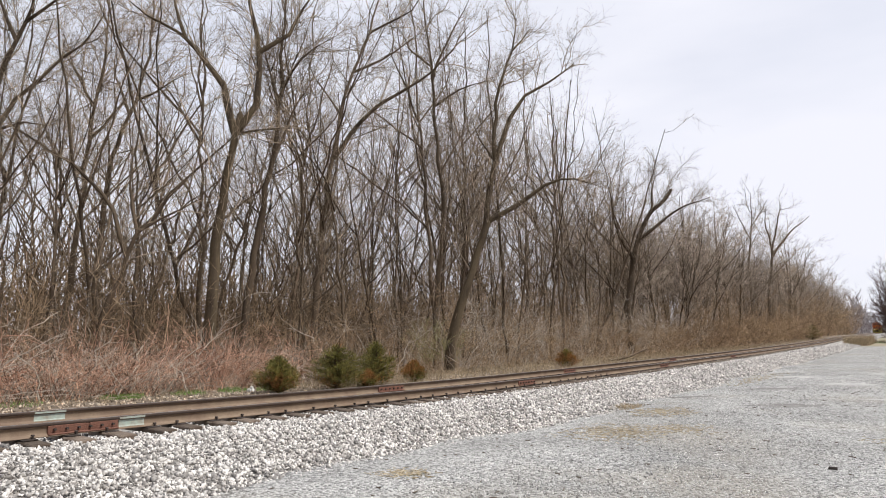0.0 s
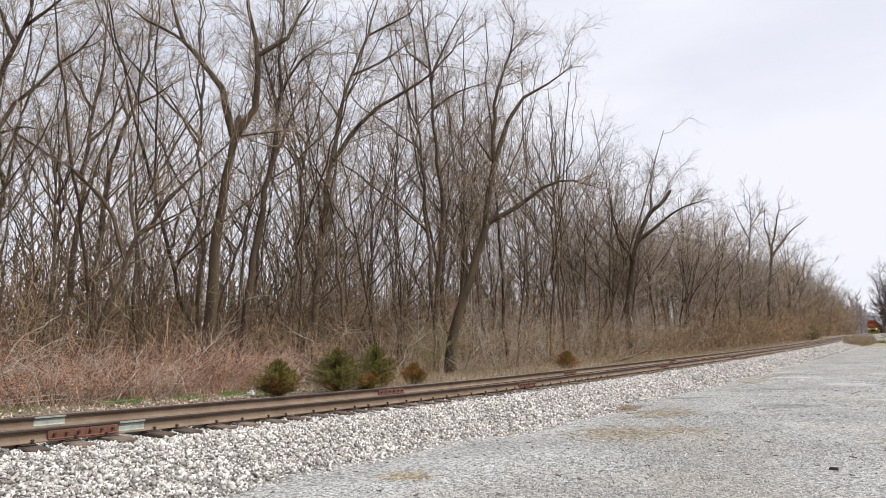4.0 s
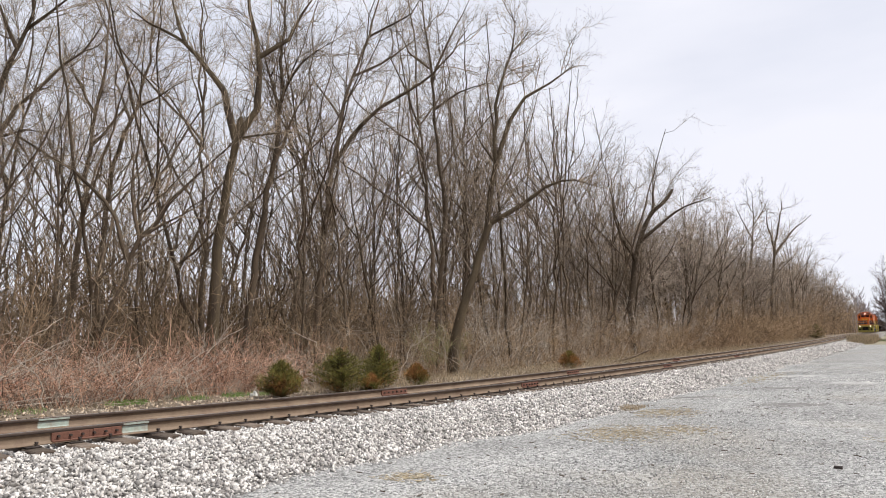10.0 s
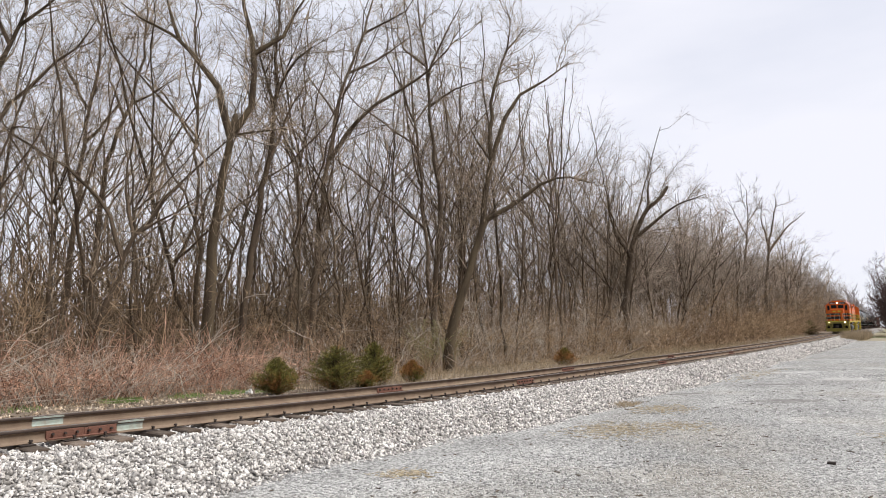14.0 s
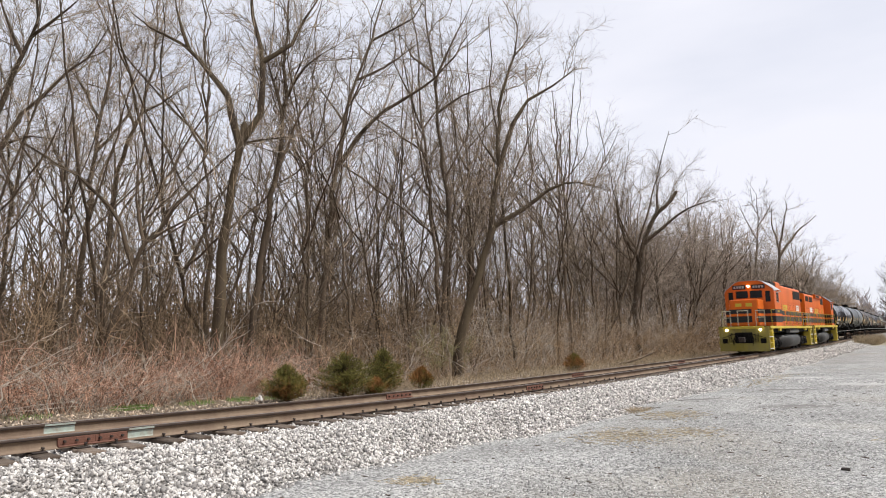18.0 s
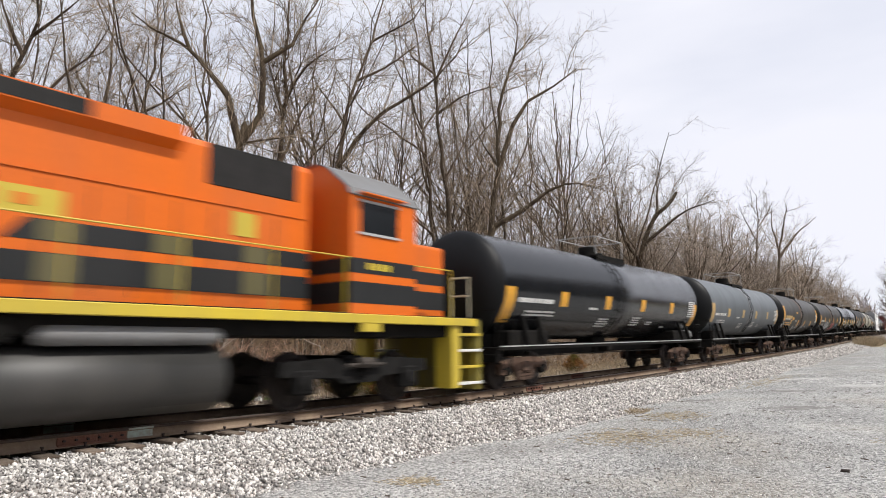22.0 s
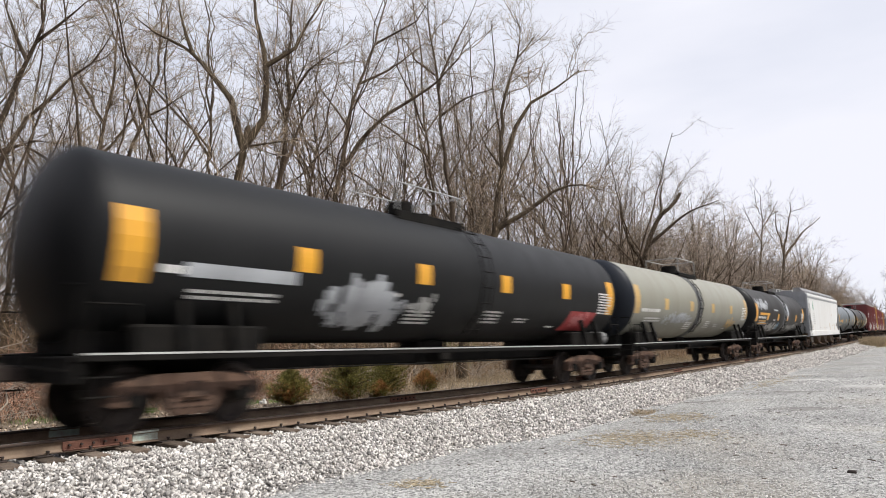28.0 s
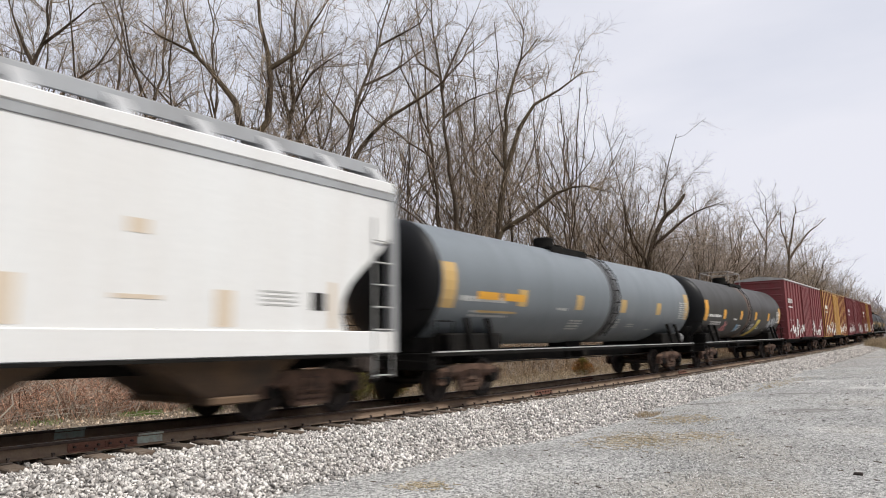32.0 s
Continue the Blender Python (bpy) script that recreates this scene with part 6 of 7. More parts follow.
def lettering(rng, y0, y1, z0, z1, lines):
    """Unreadable lines of stencilled text as short bars."""
    rows = []
    h = (z1 - z0) / lines
    for k in range(lines):
        y = y0
        while y < y1 - 0.05:
            w = min(rng.uniform(0.08, 0.3), y1 - y)
            rows.append((y, y + w, z0 + k * h + 0.25 * h, z0 + k * h + 0.8 * h))
            y += w + 0.04
    return rows


def tank_car(seed, length, label, shell, head, band, patch, plate=WHITE, marks=(), gloss=0.0, R_=1.45, cz=2.68, ladder=0.5, dome=0.52, railing=True, truck=None, patches=True, mid=2.38, end=2.15, tall=0.45):
    rng = random.Random(seed)
    car = thing("tank_car", label, "tank car", "freight cars of the train")
    h = length / 2
    body0, body1 = -h + 0.35, h - 0.35
    prof = [(body0 - 0.55, 0.0)] + [(body0 - 0.55 * math.cos(a), R_ * math.sin(a)) for a in (0.2, 0.45, 0.7, 0.95, 1.2, 1.4)]
    tank = part("tank", lathe(bmesh.new(), [(body0, R_), (body0 + 0.3, R_), (-0.8, R_), (-0.79, R_ + 0.002), (0.8, R_ + 0.002), (0.81, R_), (body1 - 0.3, R_), (body1, R_)], 0, cz, 56), shell, car, smooth=True)
    for s in (-1, 1):
        pr = [(y if s < 0 else -y, r) for y, r in prof] + [((body0 if s < 0 else body1), R_)]
        part("tank_head", lathe(bmesh.new(), pr, 0, cz, 56), head, tank, "domed tank end", smooth=True)
        part("head_seam", lathe(bmesh.new(), [((body0 if s < 0 else body1) + a, R_ + b) for a, b in ((-0.03, 0.0), (-0.02, 0.006), (0.02, 0.006), (0.03, 0.0))], 0, cz, 56), head, tank)
    if band:
        yb = -h + length * ladder
        part("centre_band", lathe(bmesh.new(), [(yb - 0.34, R_ + 0.001), (yb - 0.33, R_ + 0.007), (yb + 0.33, R_ + 0.007), (yb + 0.34, R_ + 0.001)], 0, cz, 56), band, tank, "stained band round the middle of the tank", smooth=True)
    # reflectors
    if patches:
        n, spread_ = 6, tall
        for k in range(n):
            y = body0 + 0.18 + (body1 - body0 - 0.36) * k / (n - 1)
            tall = k in (0, n - 1)
            wy = 0.24 if tall else 0.22
            rows = [(y - wy + (0.14 if k == 0 else -0.14 if k == n - 1 else 0), y + wy + (0.14 if k == 0 else -0.14 if k == n - 1 else 0), end - spread_ if tall else mid - 0.21, end + spread_ if tall else mid + 0.21)]
            for s in (1, -1):
                part("reflector", arcs(rows, R_, cz, 0.005, (s,)), patch, tank, "amber reflective patch")
    yl = body0 + 0.75
    for block in ((yl, yl + 1.9, 2.17, 2.38, 1), (yl + 0.5, yl + 2.1, 1.86, 2.04, 2)):
        rows = lettering(rng, *block)
        for s in (1, -1):
            tagged(part("lettering", arcs(rows, R_, cz, 0.004, (s,)), plate, tank, "stencilled marks"), kind="stuff")
    for block in ((body1 - 1.15, body1 - 0.3, 2.05, 2.72, 8), (0.9, 1.6, 1.66, 1.98, 4), (2.4, 3.0, 1.7, 1.84, 2), (-2.9, -2.3, 2.1, 2.22, 1), (-1.9, -1.1, 1.6, 1.9, 4), (4.2, 4.7, 1.6, 1.68, 1)):
        rows = lettering(rng, *block)
        for s in (1, -1):
            tagged(part("data_panel", arcs(rows, R_, cz, 0.004, (s,)), plate, tank, "small white data lines"), kind="stuff")
    for name, mat, rows in marks:
        for s in (1,):
            bm = bmesh.new()
            for r in rows:
                arc(bm, *r[:4], R_, cz, slant=r[4] if len(r) > 4 else 0.0, side=s, lift=0.007)
            tagged(part(name, bm, mat, tank, "sprayed and faded paint marks"), kind="stuff")
    # ladder, walkway, dome
    yd = -h + length * dome
    yb = -h + length * ladder
    for s in (1, -1):
        lp = []
        for y in (yb - 0.2, yb + 0.2):
            lp.append([(s * (R_ + 0.1) * math.cos(a), y, cz + (R_ + 0.1) * math.sin(a)) for a in (-0.95, -0.5, 0.0, 0.45, 0.85, 1.2)])
        for p in lp:
            part("ladder_rail", rods([p], 0.014, 5), UNDER, tank, "thin steel ladder rail")
        for k in range(9):
            a = -0.85 + k * 0.24
            part_of("rung", shared_mesh("rung", lambda: rod(bmesh.new(), (0, -0.2, 0), (0, 0.2, 0), 0.015, 6)), UNDER, tank).location = (s * (R_ + 0.1) * math.cos(a), yb, cz + (R_ + 0.1) * math.sin(a))
    top = cz + R_
    part("walkway", boxes((-0.75, 0.75, yd - 1.15, yd + 1.15, top - 0.08, top - 0.03), (0.74, 0.78, yd - 1.2, yd + 1.2, top - 0.3, top - 0.02), (-0.78, -0.74, yd - 1.2, yd + 1.2, top - 0.3, top - 0.02), bevel=0.006), UNDER, car, "dark top platform")
    part("manway_dome", lathe_up(0.34, 0.4, 20), UNDER, car, "black dome with fittings").location = (0, yd - 0.25, top - 0.03)
    part("valve_box", boxes((-0.2, 0.2, yd + 0.35, yd + 0.7, top - 0.03, top + 0.22), bevel=0.02), UNDER, car)
    if railing:
        rp = []
        for x in (-0.72, 0.72):
            rp.append([(x, yd - 1.15, top), (x, yd - 1.15, top + 0.62), (x, yd + 1.15, top + 0.62), (x, yd + 1.15, top)])
        rp += [[(-0.72, y, top + 0.62), (0.72, y, top + 0.62)] for y in (yd - 1.15, yd + 1.15)]
        part("safety_railing", rods(rp, 0.018, 5), RAILBAR, car, "thin pale top safety railing")
    # running gear
    for s in (1, -1):
        part("side_sill", boxes((*sorted((s * 1.38, s * 1.46)), -h + 0.1, h - 0.1, 1.0, 1.10), bevel=0.01), UNDER, car)
        # thin pale strip: the highlight on the sill edge put into colour
        part("sill_highlight", boxes((*sorted((s * 1.45, s * 1.468)), -h + 0.1, h - 0.1, 1.085, 1.112)), RAILBAR, car, "pale strip painted as the sill edge's highlight")
        part("brake_rod", rods([[(s * 0.5, -h + 2.8, 0.78), (s * 0.5, h - 2.8, 0.74)]], 0.016, 5), UNDER, car)
        for y in (-h + 1.55, -h + 2.4, h - 1.55, h - 2.4):
            part("saddle_leg", prism(bmesh.new(), [(s * 1.46, 1.05), (s * 1.34, 1.05), (s * 1.16, 1.85), (s * 1.25, 1.85)], y - 0.05, y + 0.05), UNDER, car)
        for e, w in ((-h, 1), (h, -1)):
            g = [[(s * 1.44, e + w * 0.15, 1.05), (s * 1.44, e + w * 0.15, 1.75), (s * 1.44, e + w * 0.75, 1.75), (s * 1.44, e + w * 0.75, 1.05)], [(s * 1.44, e + w * 0.15, 1.05), (s * 1.44, e + w * 0.15, 0.55), (s * 1.44, e + w * 0.55, 0.55), (s * 1.44, e + w * 0.55, 1.05)], [(s * 1.44, e + w * 0.15, 0.8), (s * 1.44, e + w * 0.55, 0.8)]]
            for p in g:
                part("grab_iron", rods([p], 0.016, 5), UNDER, car)
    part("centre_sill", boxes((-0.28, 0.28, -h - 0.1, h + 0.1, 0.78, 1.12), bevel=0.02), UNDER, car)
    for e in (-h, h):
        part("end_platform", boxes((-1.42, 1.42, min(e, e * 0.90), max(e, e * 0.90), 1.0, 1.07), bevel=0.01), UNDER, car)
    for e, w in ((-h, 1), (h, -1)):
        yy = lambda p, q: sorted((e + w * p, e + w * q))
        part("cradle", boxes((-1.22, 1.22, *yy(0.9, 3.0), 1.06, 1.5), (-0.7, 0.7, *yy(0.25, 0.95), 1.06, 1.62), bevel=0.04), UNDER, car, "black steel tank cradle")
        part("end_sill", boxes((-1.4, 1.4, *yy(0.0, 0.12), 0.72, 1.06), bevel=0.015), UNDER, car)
        part("uncoupling_rod", rods([[(-1.4, e - w * 0.1, 0.9), (-0.5, e - w * 0.22, 0.95), (0.5, e - w * 0.22, 0.95), (1.4, e - w * 0.1, 0.9)]], 0.016, 5), UNDER, car)
        part("air_hose", rods([[(0.3, e, 0.85), (0.34, e - w * 0.3, 0.6), (0.3, e - w * 0.55, 0.5)]], 0.028, 6), UNDER, car, "black air hose")
        for x in (-1.35, 1.35):
            part("end_post", rods([[(x, e + w * 0.06, 1.05), (x, e + w * 0.06, 2.0)]], 0.018, 5), UNDER, car)
        part("end_handrail", rods([[(-1.35, e + w * 0.06, 2.0), (1.35, e + w * 0.06, 2.0)]], 0.018, 5), UNDER, car)
    part("brake_wheel", lathe(bmesh.new(), [(h - 0.02, 0.2), (h + 0.0, 0.24), (h + 0.03, 0.24), (h + 0.04, 0.2), (h - 0.02, 0.2)], 0.9, 1.75, 20), UNDER, car, "dark hand-brake wheel")
    part("outlet_valve", boxes((-0.35, 0.35, -0.5, 0.5, 0.72, 1.3), (-0.75, 0.75, -0.18, 0.18, 0.8, 1.1), bevel=0.04), UNDER, car)
    part("brake_reservoir", lathe(bmesh.new(), [(h - 1.35, 0), (h - 1.33, 0.15), (h - 1.25, 0.2), (h - 0.5, 0.2), (h - 0.42, 0.15), (h - 0.4, 0)], 1.0, 1.32, 16), SILVERDARK, car, "grey air-brake cylinder", smooth=True)
    coupler(car, -h, -1)
    coupler(car, h, 1)
    for y in (-h + 1.85, h - 1.85):
        freight_truck(car, y, truck)
    return car, h


def hopper_car(length):
    h = length / 2
    car = thing("covered_hopper_car", "white covered hopper car with rust-stained sides", "hopper car", "freight cars of the train")
    steel = paint("white_hopper_paint", (0.73, 0.73, 0.715), 0.5, dirt=(0.42, 0.3, 0.2), amount=0.14)
    # grey roof paint, also on the ends, where it puts shade into colour
    grey = paint("hopper_grey_and_end_shade", (0.35, 0.36, 0.37), 0.55, amount=0.35)
    slope = material("rusty_hopper_bays", (0.13, 0.08, 0.045), 0.85, vary=0.3, scale=2, second=(0.06, 0.045, 0.035), fine=20)
    # side sheets cut back in a curve at each end
    curve = [(0.0, 3.30), (0.35, 2.95), (0.75, 2.62), (1.1, 2.3), (1.28, 2.0), (1.32, 1.7), (1.2, 1.44)]
    outline = [(-h + 0.15, 4.02)] + [(-h + 0.15 + a, z) for a, z in curve] + [(h - 0.15 - a, z) for a, z in curve[::-1]] + [(h - 0.15, 4.02)]
    for s in (1, -1):
        part("side_sheet", prism(bmesh.new(), outline, s * 1.47, s * 1.53, "x"), steel, car, "white side sheet with rust streaks")
        part("top_chord", boxes((*sorted((s * 1.42, s * 1.57)), -h + 0.1, h - 0.1, 4.14, 4.36), bevel=0.02), steel, car)
        part("chord_stripe", boxes((*sorted((s * 1.42, s * 1.55)), -h + 0.1, h - 0.1, 4.0, 4.16), bevel=0.01), grey, car, "grey stripe under the top chord")
        part("side_sill", boxes((*sorted((s * 1.42, s * 1.56)), -h + 0.1, h - 0.1, 1.05, 1.46), bevel=0.015), steel, car, "white side sill")
        part("sill_lip", boxes((*sorted((s * 1.36, s * 1.58)), -h + 0.1, h - 0.1, 1.0, 1.05)), UNDER, car)
        for e, w in ((-h, 1), (h, -1)):
            part("corner_post", boxes((*sorted((s * 1.36, s * 1.54)), *sorted((e, e + w * 0.16)), 1.05, 4.3), bevel=0.012), grey, car)
            lp = [[(s * 1.57, e + w * 0.2, 0.6), (s * 1.57, e + w * 0.2, 4.2)], [(s * 1.57, e + w * 0.68, 0.6), (s * 1.57, e + w * 0.68, 3.6)]]
            lp += [[(s * 1.57, e + w * 0.2, 0.65 + 0.42 * k), (s * 1.57, e + w * 0.68, 0.65 + 0.42 * k)] for k in range(7)]
            for p in lp:
                part("ladder_rung" if p[0][2] == p[1][2] else "ladder_rail", rods([p], 0.016, 5), RAILBAR, car, "pale end ladder")
            part("end_slope", prism(bmesh.new(), [(e + w * 0.1, 4.1), (e + w * 0.16, 3.3), (e + w * 2.9, 1.2), (e + w * 3.0, 1.3)] if w > 0 else [(e + w * 0.1, 4.1), (e + w * 0.16, 3.3), (e + w * 2.9, 1.2), (e + w * 3.0, 1.3)], -1.46, 1.46, "x"), grey, car, "sloped end sheet greyed for its shade") if s > 0 else None
        bars(car, "rust_patch", HOPPERSTAIN, [(-h + 1.75, -h + 1.85, 1.5, 2.2), (5.2, 5.5, 1.5, 2.05), (2.2, 2.6, 1.5, 2.1), (-1.5, -0.7, 1.66, 1.69), (3.85, 4.15, 2.75, 2.95), (3.7, 4.35, 1.86, 1.92), (h - 1.75, h - 1.62, 1.5, 2.3)], s * 1.53, "tan rust-stained repair patch")
        part("emblem", prism(bmesh.new(), [(-h + 2.3, 3.42), (-h + 2.5, 3.78), (-h + 2.72, 3.46), (-h + 2.62, 3.12), (-h + 2.42, 3.16)], s * 1.528, s * 1.537, "x"), GREENMARK, car, "small green emblem")
        bars(car, "data_line", RAILBAR, [(-h + 2.2, -h + 3.2, 2.0 + k * 0.16, 2.04 + k * 0.16) for k in range(6)] + [(6.0, 6.7, 1.85 + k * 0.07, 1.88 + k * 0.07) for k in range(4)] + [(-4.0, -3.0, 1.7, 1.73), (0, 0.5, 1.7, 1.73)], s * 1.53, "grey data lines")
        bars(car, "dark_label", GRILLE, [(h - 2.15, h - 1.85, 1.8, 2.1)], s * 1.53)
    part("body_core", boxes((-1.46, 1.46, -h + 1.5, h - 1.5, 1.3, 4.1)), grey, car)
    roof = [(-1.5, 4.34), (-0.9, 4.52), (0.0, 4.58), (0.9, 4.52), (1.5, 4.34), (1.5, 4.28), (-1.5, 4.28)]
    part("roof", prism(bmesh.new(), roof, -h + 0.12, h - 0.12), grey, car, "grey sheet roof")
    for y in (-h + 0.13, h - 0.2):
        part("end_wall", boxes((-1.4, 1.4, y, y + 0.07, 3.2, 4.3)), grey, car)
    n = 14
    for k in range(n):
        y = -h + 0.7 + (length - 1.4) * (k + 0.5) / n
        part_of("roof_hatch", shared_mesh("roof_hatch", lambda: boxes((-0.4, 0.4, -0.42, 0.42, 0, 0.14), bevel=0.03)), grey, car).location = (0, y, 4.55)
    for s in (1, -1):
        wk = part("running_board", boxes((*sorted((s * 0.55, s * 1.1)), -h + 0.05, h - 0.05, 4.78, 4.82)), SILVER, car, "grey roof running board")
        part("walkway_fascia", boxes((*sorted((s * 1.1, s * 1.13)), -h + 0.1, h - 0.1, 4.58, 4.8), bevel=0.006), grey, wk, "grey strip under the running board")
        for k in range(n + 1):
            y = -h + 0.3 + (length - 0.6) * k / n
            part_of("bracket", shared_mesh("bracket_%d" % s, lambda: prism(bmesh.new(), [(s * 0.6, 0.0), (s * 1.45, -0.13), (s * 1.08, 0.26), (s * 0.6, 0.26)], -0.15, 0.15)), SILVER, wk).location = (0, y, 4.52)
    for k in range(4):
        y = -h + 3.4 + k * (length - 6.8) / 3
        part("hopper_bay", prism(bmesh.new(), [(y - 1.7, 1.25), (y + 1.7, 1.25), (y + 0.35, 0.42), (y - 0.35, 0.42)], -1.15, 1.15, "x"), slope, car, "rusty sloped discharge bay")
        part("outlet_gate", boxes((-1.25, 1.25, y - 0.4, y + 0.4, 0.34, 0.46), bevel=0.02), slope, car)
    part("centre_sill", boxes((-0.3, 0.3, -h - 0.1, h + 0.1, 0.8, 1.1), bevel=0.02), UNDER, car)
    for e in (-h, h):
        part("end_platform", boxes((-1.45, 1.45, min(e, e * 0.88), max(e, e * 0.88), 1.0, 1.08), bevel=0.01), grey, car)
    coupler(car, -h, -1)
    coupler(car, h, 1)
    for y in (-h + 1.75, h - 1.75):
        freight_truck(car, y)
    return car, h


def box_car(seed, length, label, base, roof_light, tall=4.9, marks=True):
    rng = random.Random(seed)
    h = length / 2
    car = thing("box_car", label, "boxcar", "freight cars of the train")
    skin = paint("boxcar_paint", base, 0.6, amount=0.3)
    top = paint("boxcar_roof", (0.5, 0.5, 0.48) if roof_light else [c * 0.6 for c in base], 0.6, amount=0.3)
    part("body", boxes((-1.45, 1.45, -h + 0.1, h - 0.1, 1.05, tall), bevel=0.02), skin, car)
    roof = [(-1.52, tall), (-1.5, tall + 0.08), (0, tall + 0.28), (1.5, tall + 0.08), (1.52, tall)]
    part("roof", prism(bmesh.new(), roof, -h + 0.05, h - 0.05), top, car, "ribbed metal roof")
    n = int(length / 0.95)
    for s in (1, -1):
        for k in range(n + 1):
            y = -h + 0.15 + (length - 0.3) * k / n
            if abs(y) > 1.6:
                part_of("side_rib", shared_mesh("side_rib_%d" % round(tall * 100), lambda: boxes((-0.04, 0.04, -0.06, 0.06, 1.1, tall - 0.03), bevel=0.012)), skin, car).location = (s * 1.47, y, 0)
        door = part("sliding_door", boxes((*sorted((s * 1.45, s * 1.53)), -1.5, 1.5, 1.15, tall - 0.15), bevel=0.015), skin, car, "ribbed sliding door")
        for k in range(6):
            part("door_rib", boxes((*sorted((s * 1.52, s * 1.56)), -1.45 + k * 0.58 - 0.04, -1.45 + k * 0.58 + 0.04, 1.2, tall - 0.2), bevel=0.008), skin, door)
        part("door_track", boxes((*sorted((s * 1.45, s * 1.58)), -3.2, 3.2, 1.03, 1.13), bevel=0.01), UNDER, car)
        if marks:
            bm = bmesh.new()
            for _ in range(110):
                y, z = rng.uniform(-h + 0.6, h - 1.2), rng.triangular(1.1, 2.3, 1.3)
                box(bm, *sorted((s * 1.52, s * 1.526)), y, y + rng.uniform(0.06, 0.3), z, z + rng.uniform(0.08, 0.35))
            part("spray_marks", bm, WHITE, car, "pale sprayed paint marks")
            bars(car, "lettering", WHITE, [(-h + 0.8 + k * 0.3, -h + 1.0 + k * 0.3, 3.4, 3.7) for k in range(5)] + [(-h + 0.8, -h + 2.2, 3.1, 3.18)], s * 1.52)
    part("frame", boxes((-1.3, 1.3, -h + 0.1, h - 0.1, 0.9, 1.06), (-0.3, 0.3, -h - 0.1, h + 0.1, 0.7, 0.95), bevel=0.02), UNDER, car)
    for e, w in ((-h, 1), (h, -1)):
        for k in range(9):
            part_of("end_rib", shared_mesh("end_rib", lambda: boxes((-1.3, 1.3, -0.05, 0.05, -0.06, 0.06), bevel=0.03)), skin, car).location = (0, e + w * 0.1, 1.35 + k * (tall - 1.5) / 8)
        coupler(car, e, -w)
    for y in (-h + 1.9, h - 1.9):
        freight_truck(car, y)
    return car, h


def graffiti(rng, y0, y1, z0, z1, n):
    """Overlapping fat strokes of a sprayed tag, past reading."""
    return [(y, y + rng.uniform(0.05, 0.2), z, z + rng.uniform(0.1, 0.4) * (z1 - z0) + 0.03, rng.uniform(-0.12, 0.12)) for y, z in ((rng.triangular(y0, y1), rng.triangular(z0, z0 + 0.85 * (z1 - z0))) for _ in range(n * 2))]


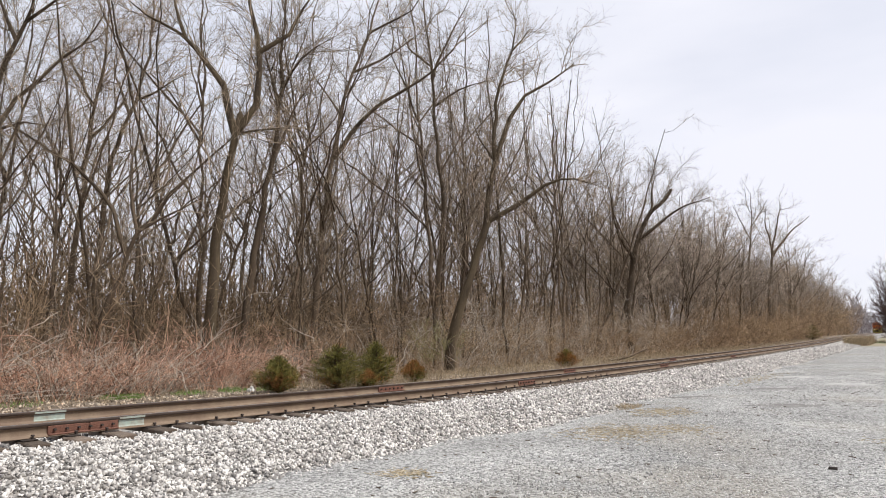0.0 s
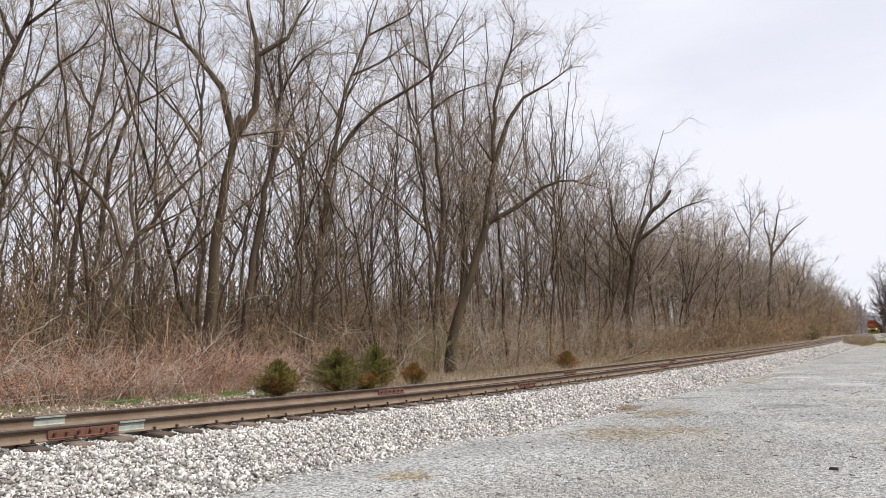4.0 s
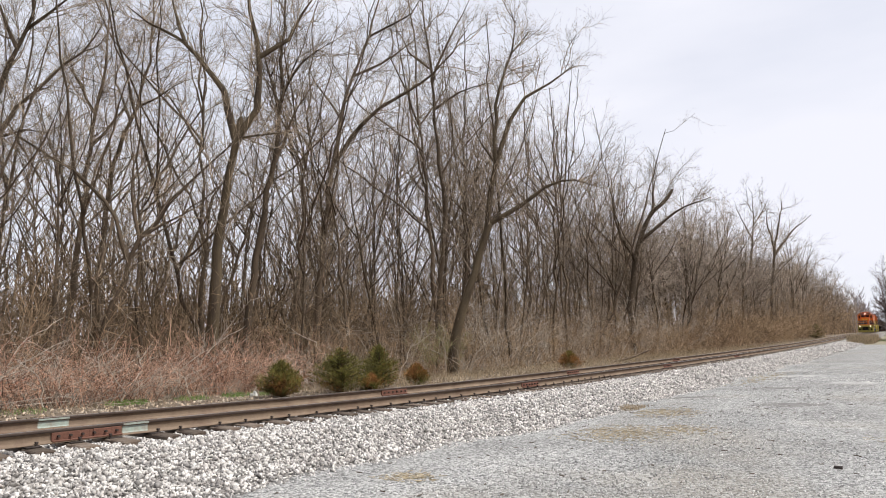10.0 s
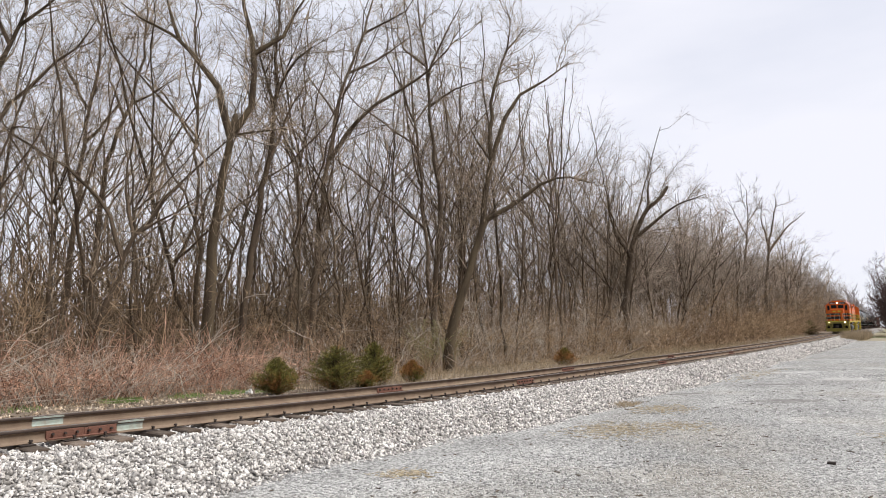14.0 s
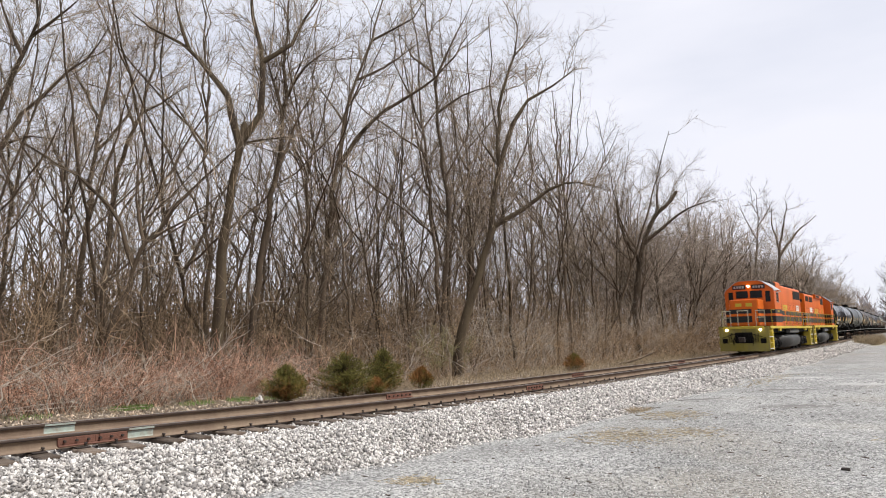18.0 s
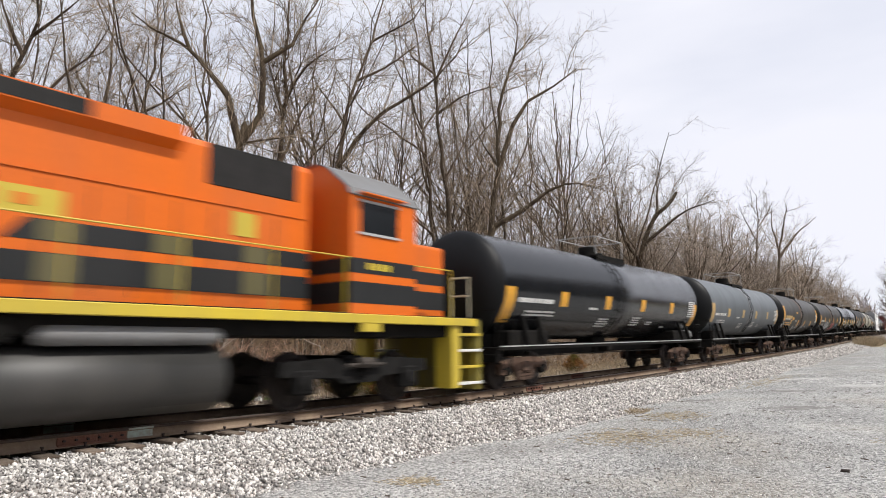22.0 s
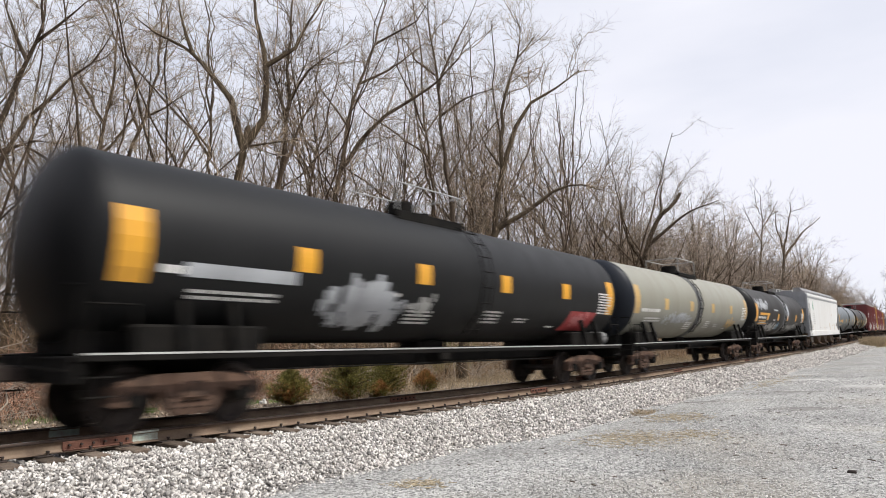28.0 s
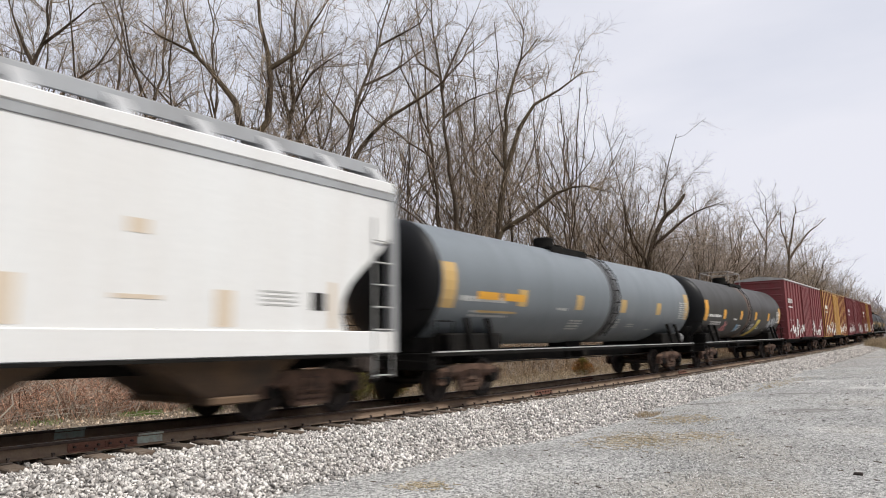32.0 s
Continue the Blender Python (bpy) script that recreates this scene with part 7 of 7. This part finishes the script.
def build_train():
    g = random.Random(9)
    dark = lambda n, c, r=0.35, coat=0.0, spec=0.35: paint(n, c, r, dirt=[0.8 * x + 0.006 for x in c], amount=0.5, coat=coat, spec=spec)
    gloss_black = dark("gloss_black_tank", (0.005, 0.0065, 0.0085), 0.2, 0.0, 0.5)
    black = dark("satin_black_tank", (0.006, 0.006, 0.0066), 0.5, spec=0.2)
    smoke = dark("faded_black_tank", (0.036, 0.033, 0.029), 0.45, spec=0.28)
    matt = dark("matt_dark_tank", (0.011, 0.011, 0.0112), 0.5, spec=0.22)
    dusty = dark("dusty_black_tank", (0.026, 0.0235, 0.021), 0.5, spec=0.25)
    grey = dark("grey_tank", (0.1, 0.112, 0.122), 0.46, 0.0, 0.45)
    pale = dark("light_grey_tank", (0.16, 0.18, 0.195), 0.46, 0.0, 0.45)
    cream = paint("cream_tank", (0.255, 0.25, 0.205), 0.5, dirt=(0.2, 0.17, 0.13), amount=0.3)
    rustband = dark("brown_stained_band", (0.13, 0.09, 0.07), 0.6)
    darkband = dark("dark_band", (0.07, 0.07, 0.07), 0.5)
    paleband = dark("pale_band", (0.13, 0.135, 0.14), 0.4)
    navy = dark("dark_blue_black_head", (0.012, 0.015, 0.022), 0.5, spec=0.2)
    cars = []

    def add(made, u0, u1):
        car, h = made
        cars.append((car, (u0 + u1) / 2, h))

    add(lead_locomotive(), 0.0, 16.95)
    add(second_locomotive(), 17.95, 34.65)
    def tank(seed, u0, u1, *args, **kw):
        add(tank_car(seed, round(u1 - u0, 2), *args, **kw), u0, u1)

    tank(1, 35.45, 52.05, "glossy black tank car with amber reflectors", gloss_black, black, None, PATCH, ladder=0.463)
    tank(2, 53.75, 70.05, "grey tank car with a dark band round its middle", grey, black, paleband, PATCHTAN, end=2.35)
    tank(3, 71.5, 87.65, "faded black tank car with a brown stained band", smoke, black, rustband, PATCH, WHITE,
         (("yellow_lettering", PATCH, [(-6.7, -4.4, 1.82, 1.9), (-6.7, -5.2, 1.98, 2.05), (-6.7, -4.9, 1.68, 1.75), (-2.7, -2.0, 2.7, 2.8), (-4.2, -3.6, 2.2, 2.4)]), ("tan_lettering", PATCHTAN, [(-6.8, -4.4, 2.3, 2.5)]), ("grey_tag", RAILBAR, graffiti(g, -7.9, -6.9, 1.6, 2.1, 8) + graffiti(g, -3.2, -1.9, 1.4, 1.8, 8))), ladder=0.467, mid=2.0, end=2.65, tall=0.5)
    tank(4, 89.2, 106.15, "dusty dark tank car with white and pink sprayed tags", smoke, matt, rustband, PATCH, WHITE,
         (("white_tag", TAGWHITE, graffiti(g, -4.6, -1.4, 1.35, 2.2, 40)), ("pink_tag", PINK, graffiti(g, -0.3, 3.1, 1.3, 2.2, 40)), ("blue_tag", BLUE, graffiti(g, 3.6, 5.2, 1.5, 2.1, 9))), end=2.35)
    tank(5, 107.6, 123.4, "shiny black tank car reflecting the pale sky", gloss_black, gloss_black, None, PATCH, mid=2.3, end=2.15)
    tank(6, 124.95, 141.9, "matt dark grey tank car with a white sprayed tag", matt, black, None, PATCH, WHITE,
         (("white_tag", TAGWHITE, graffiti(g, -4.5, -2.0, 1.4, 2.3, 60)), ("grey_tag", RAILBAR, graffiti(g, -2.0, -1.2, 1.7, 2.2, 10)), ("red_panel", REDPAINT, [(5.0, 6.7, 1.55, 2.1, 0.25)]), ("pink_tag", PINK, graffiti(g, 5.2, 6.6, 1.6, 2.05, 8)), ("pale_panel", TAGWHITE, [(-7.0, -4.95, 2.19, 2.4)])), ladder=0.54, dome=0.47, mid=2.63, end=2.58, tall=0.52)
    tank(7, 142.95, 159.65, "cream tank car with a grey band and dark ends", cream, navy, darkband, PATCHTAN, WHITE,
         (("white_tag", TAGWHITE, graffiti(g, -5.0, -1.3, 1.75, 2.25, 26)), ("tan_tag", PATCHTAN, graffiti(g, 3.8, 6.0, 1.5, 2.1, 14))), ladder=0.473, mid=2.55, end=2.65, tall=0.5)
    tank(8, 161.0, 177.4, "matt black tank car covered with sprayed tags", dusty, black, paleband, PATCH, WHITE,
         (("white_tag", TAGWHITE, graffiti(g, -7.5, -4.2, 2.65, 3.3, 36) + graffiti(g, 0.9, 2.0, 2.2, 3.35, 24) + [(-2.9, -1.7, 2.72, 2.82)]), ("yellow_tag", PATCH, [(-6.8, -4.2, 2.42, 2.56, 0.1), (-6.8, -4.6, 1.9, 1.97), (-6.8, -5.0, 2.05, 2.12)]), ("grey_tag", RAILBAR, graffiti(g, -5.0, -1.0, 1.4, 2.0, 40) + graffiti(g, 1.8, 6.6, 1.4, 1.95, 36)), ("blue_tag", BLUE, graffiti(g, -1.6, -0.6, 1.5, 2.0, 10))), ladder=0.54, mid=2.35, end=2.55, tall=0.5)
    add(hopper_car(18.35), 178.6, 196.95)
    tank(9, 198.1, 215.2, "light grey tank car with a dark middle band", pale, black, darkband, PATCHTAN, RAILBAR,
         (("orange_lettering", PATCH, [(-6.8, -5.9, 2.28, 2.46), (-5.7, -4.7, 2.28, 2.46)]), ("faint_line", PATCHTAN, [(-6.7, -5.0, 1.98, 2.03)])), ladder=0.55, dome=0.45, railing=False, end=2.55, tall=0.5)
    tank(10, 216.7, 233.1, "dusty black tank car with faded lettering and a yellow streak", smoke, black, rustband, PATCH, WHITE,
         (("white_tag", TAGWHITE, graffiti(g, 4.5, 7.0, 1.6, 2.4, 16)), ("yellow_streak", YELLOW, [(1.2, 1.9, 1.35, 2.2, 0.9)]), ("pink_tag", PINK, graffiti(g, -4.8, -3.6, 1.5, 2.0, 9)), ("blue_tag", BLUE, graffiti(g, -2.4, -1.4, 1.5, 2.0, 9))), end=2.5)
    add(box_car(11, 15.0, "maroon boxcar with a pale roof and sprayed tags", (0.20, 0.035, 0.038), True), 234.4, 249.4)
    add(box_car(12, 15.4, "ochre yellow boxcar with a brown door", (0.50, 0.27, 0.06), False), 250.4, 265.8)
    add(box_car(13, 15.4, "dark red boxcar with ribbed sides", (0.18, 0.03, 0.035), False), 266.8, 282.2)
    add(box_car(14, 15.0, "rusty ochre boxcar with ribbed sides", (0.46, 0.23, 0.05), False), 283.2, 298.2)
    tank(15, 299.2, 315.8, "black tank car near the end of the train", black, black, None, PATCH)
    tank(16, 316.8, 333.4, "black tank car at the end of the train", black, black, None, PATCH)
    return cars


def car_pose(u_mid, h, t):
    """Where a car stands on the track at t, with both trucks on the rails."""
    s = NOSE_AT_20 - SPEED * (t - 20.0) + u_mid
    a, b = on_track(s - h * 0.7), on_track(s + h * 0.7)
    way = b - a
    yaw, pitch = math.atan2(-way.x, way.y), math.atan2(way.z, way.y)
    mid = (a + b) / 2
    return Matrix.Translation(mid) @ Euler((pitch, 0, yaw)).to_matrix().to_4x4()


def motions():
    """The train rolls past at a steady 60 km/h, wheels turning."""
    for car, u_mid, h in TRAIN:
        walk(car, [(t, car_pose(u_mid, h, t)) for t in np.arange(0, END + 0.01, 0.5)])
    for wheels, r, y in spinning[:54]:
        walk(wheels, [(k / FPS, Matrix.Translation((0, y, r)) @ Matrix.Rotation(SPEED * k / FPS / r, 4, "X")) for k in range(int(END * FPS) + 1)])


TRAIN = build_train()
motions()
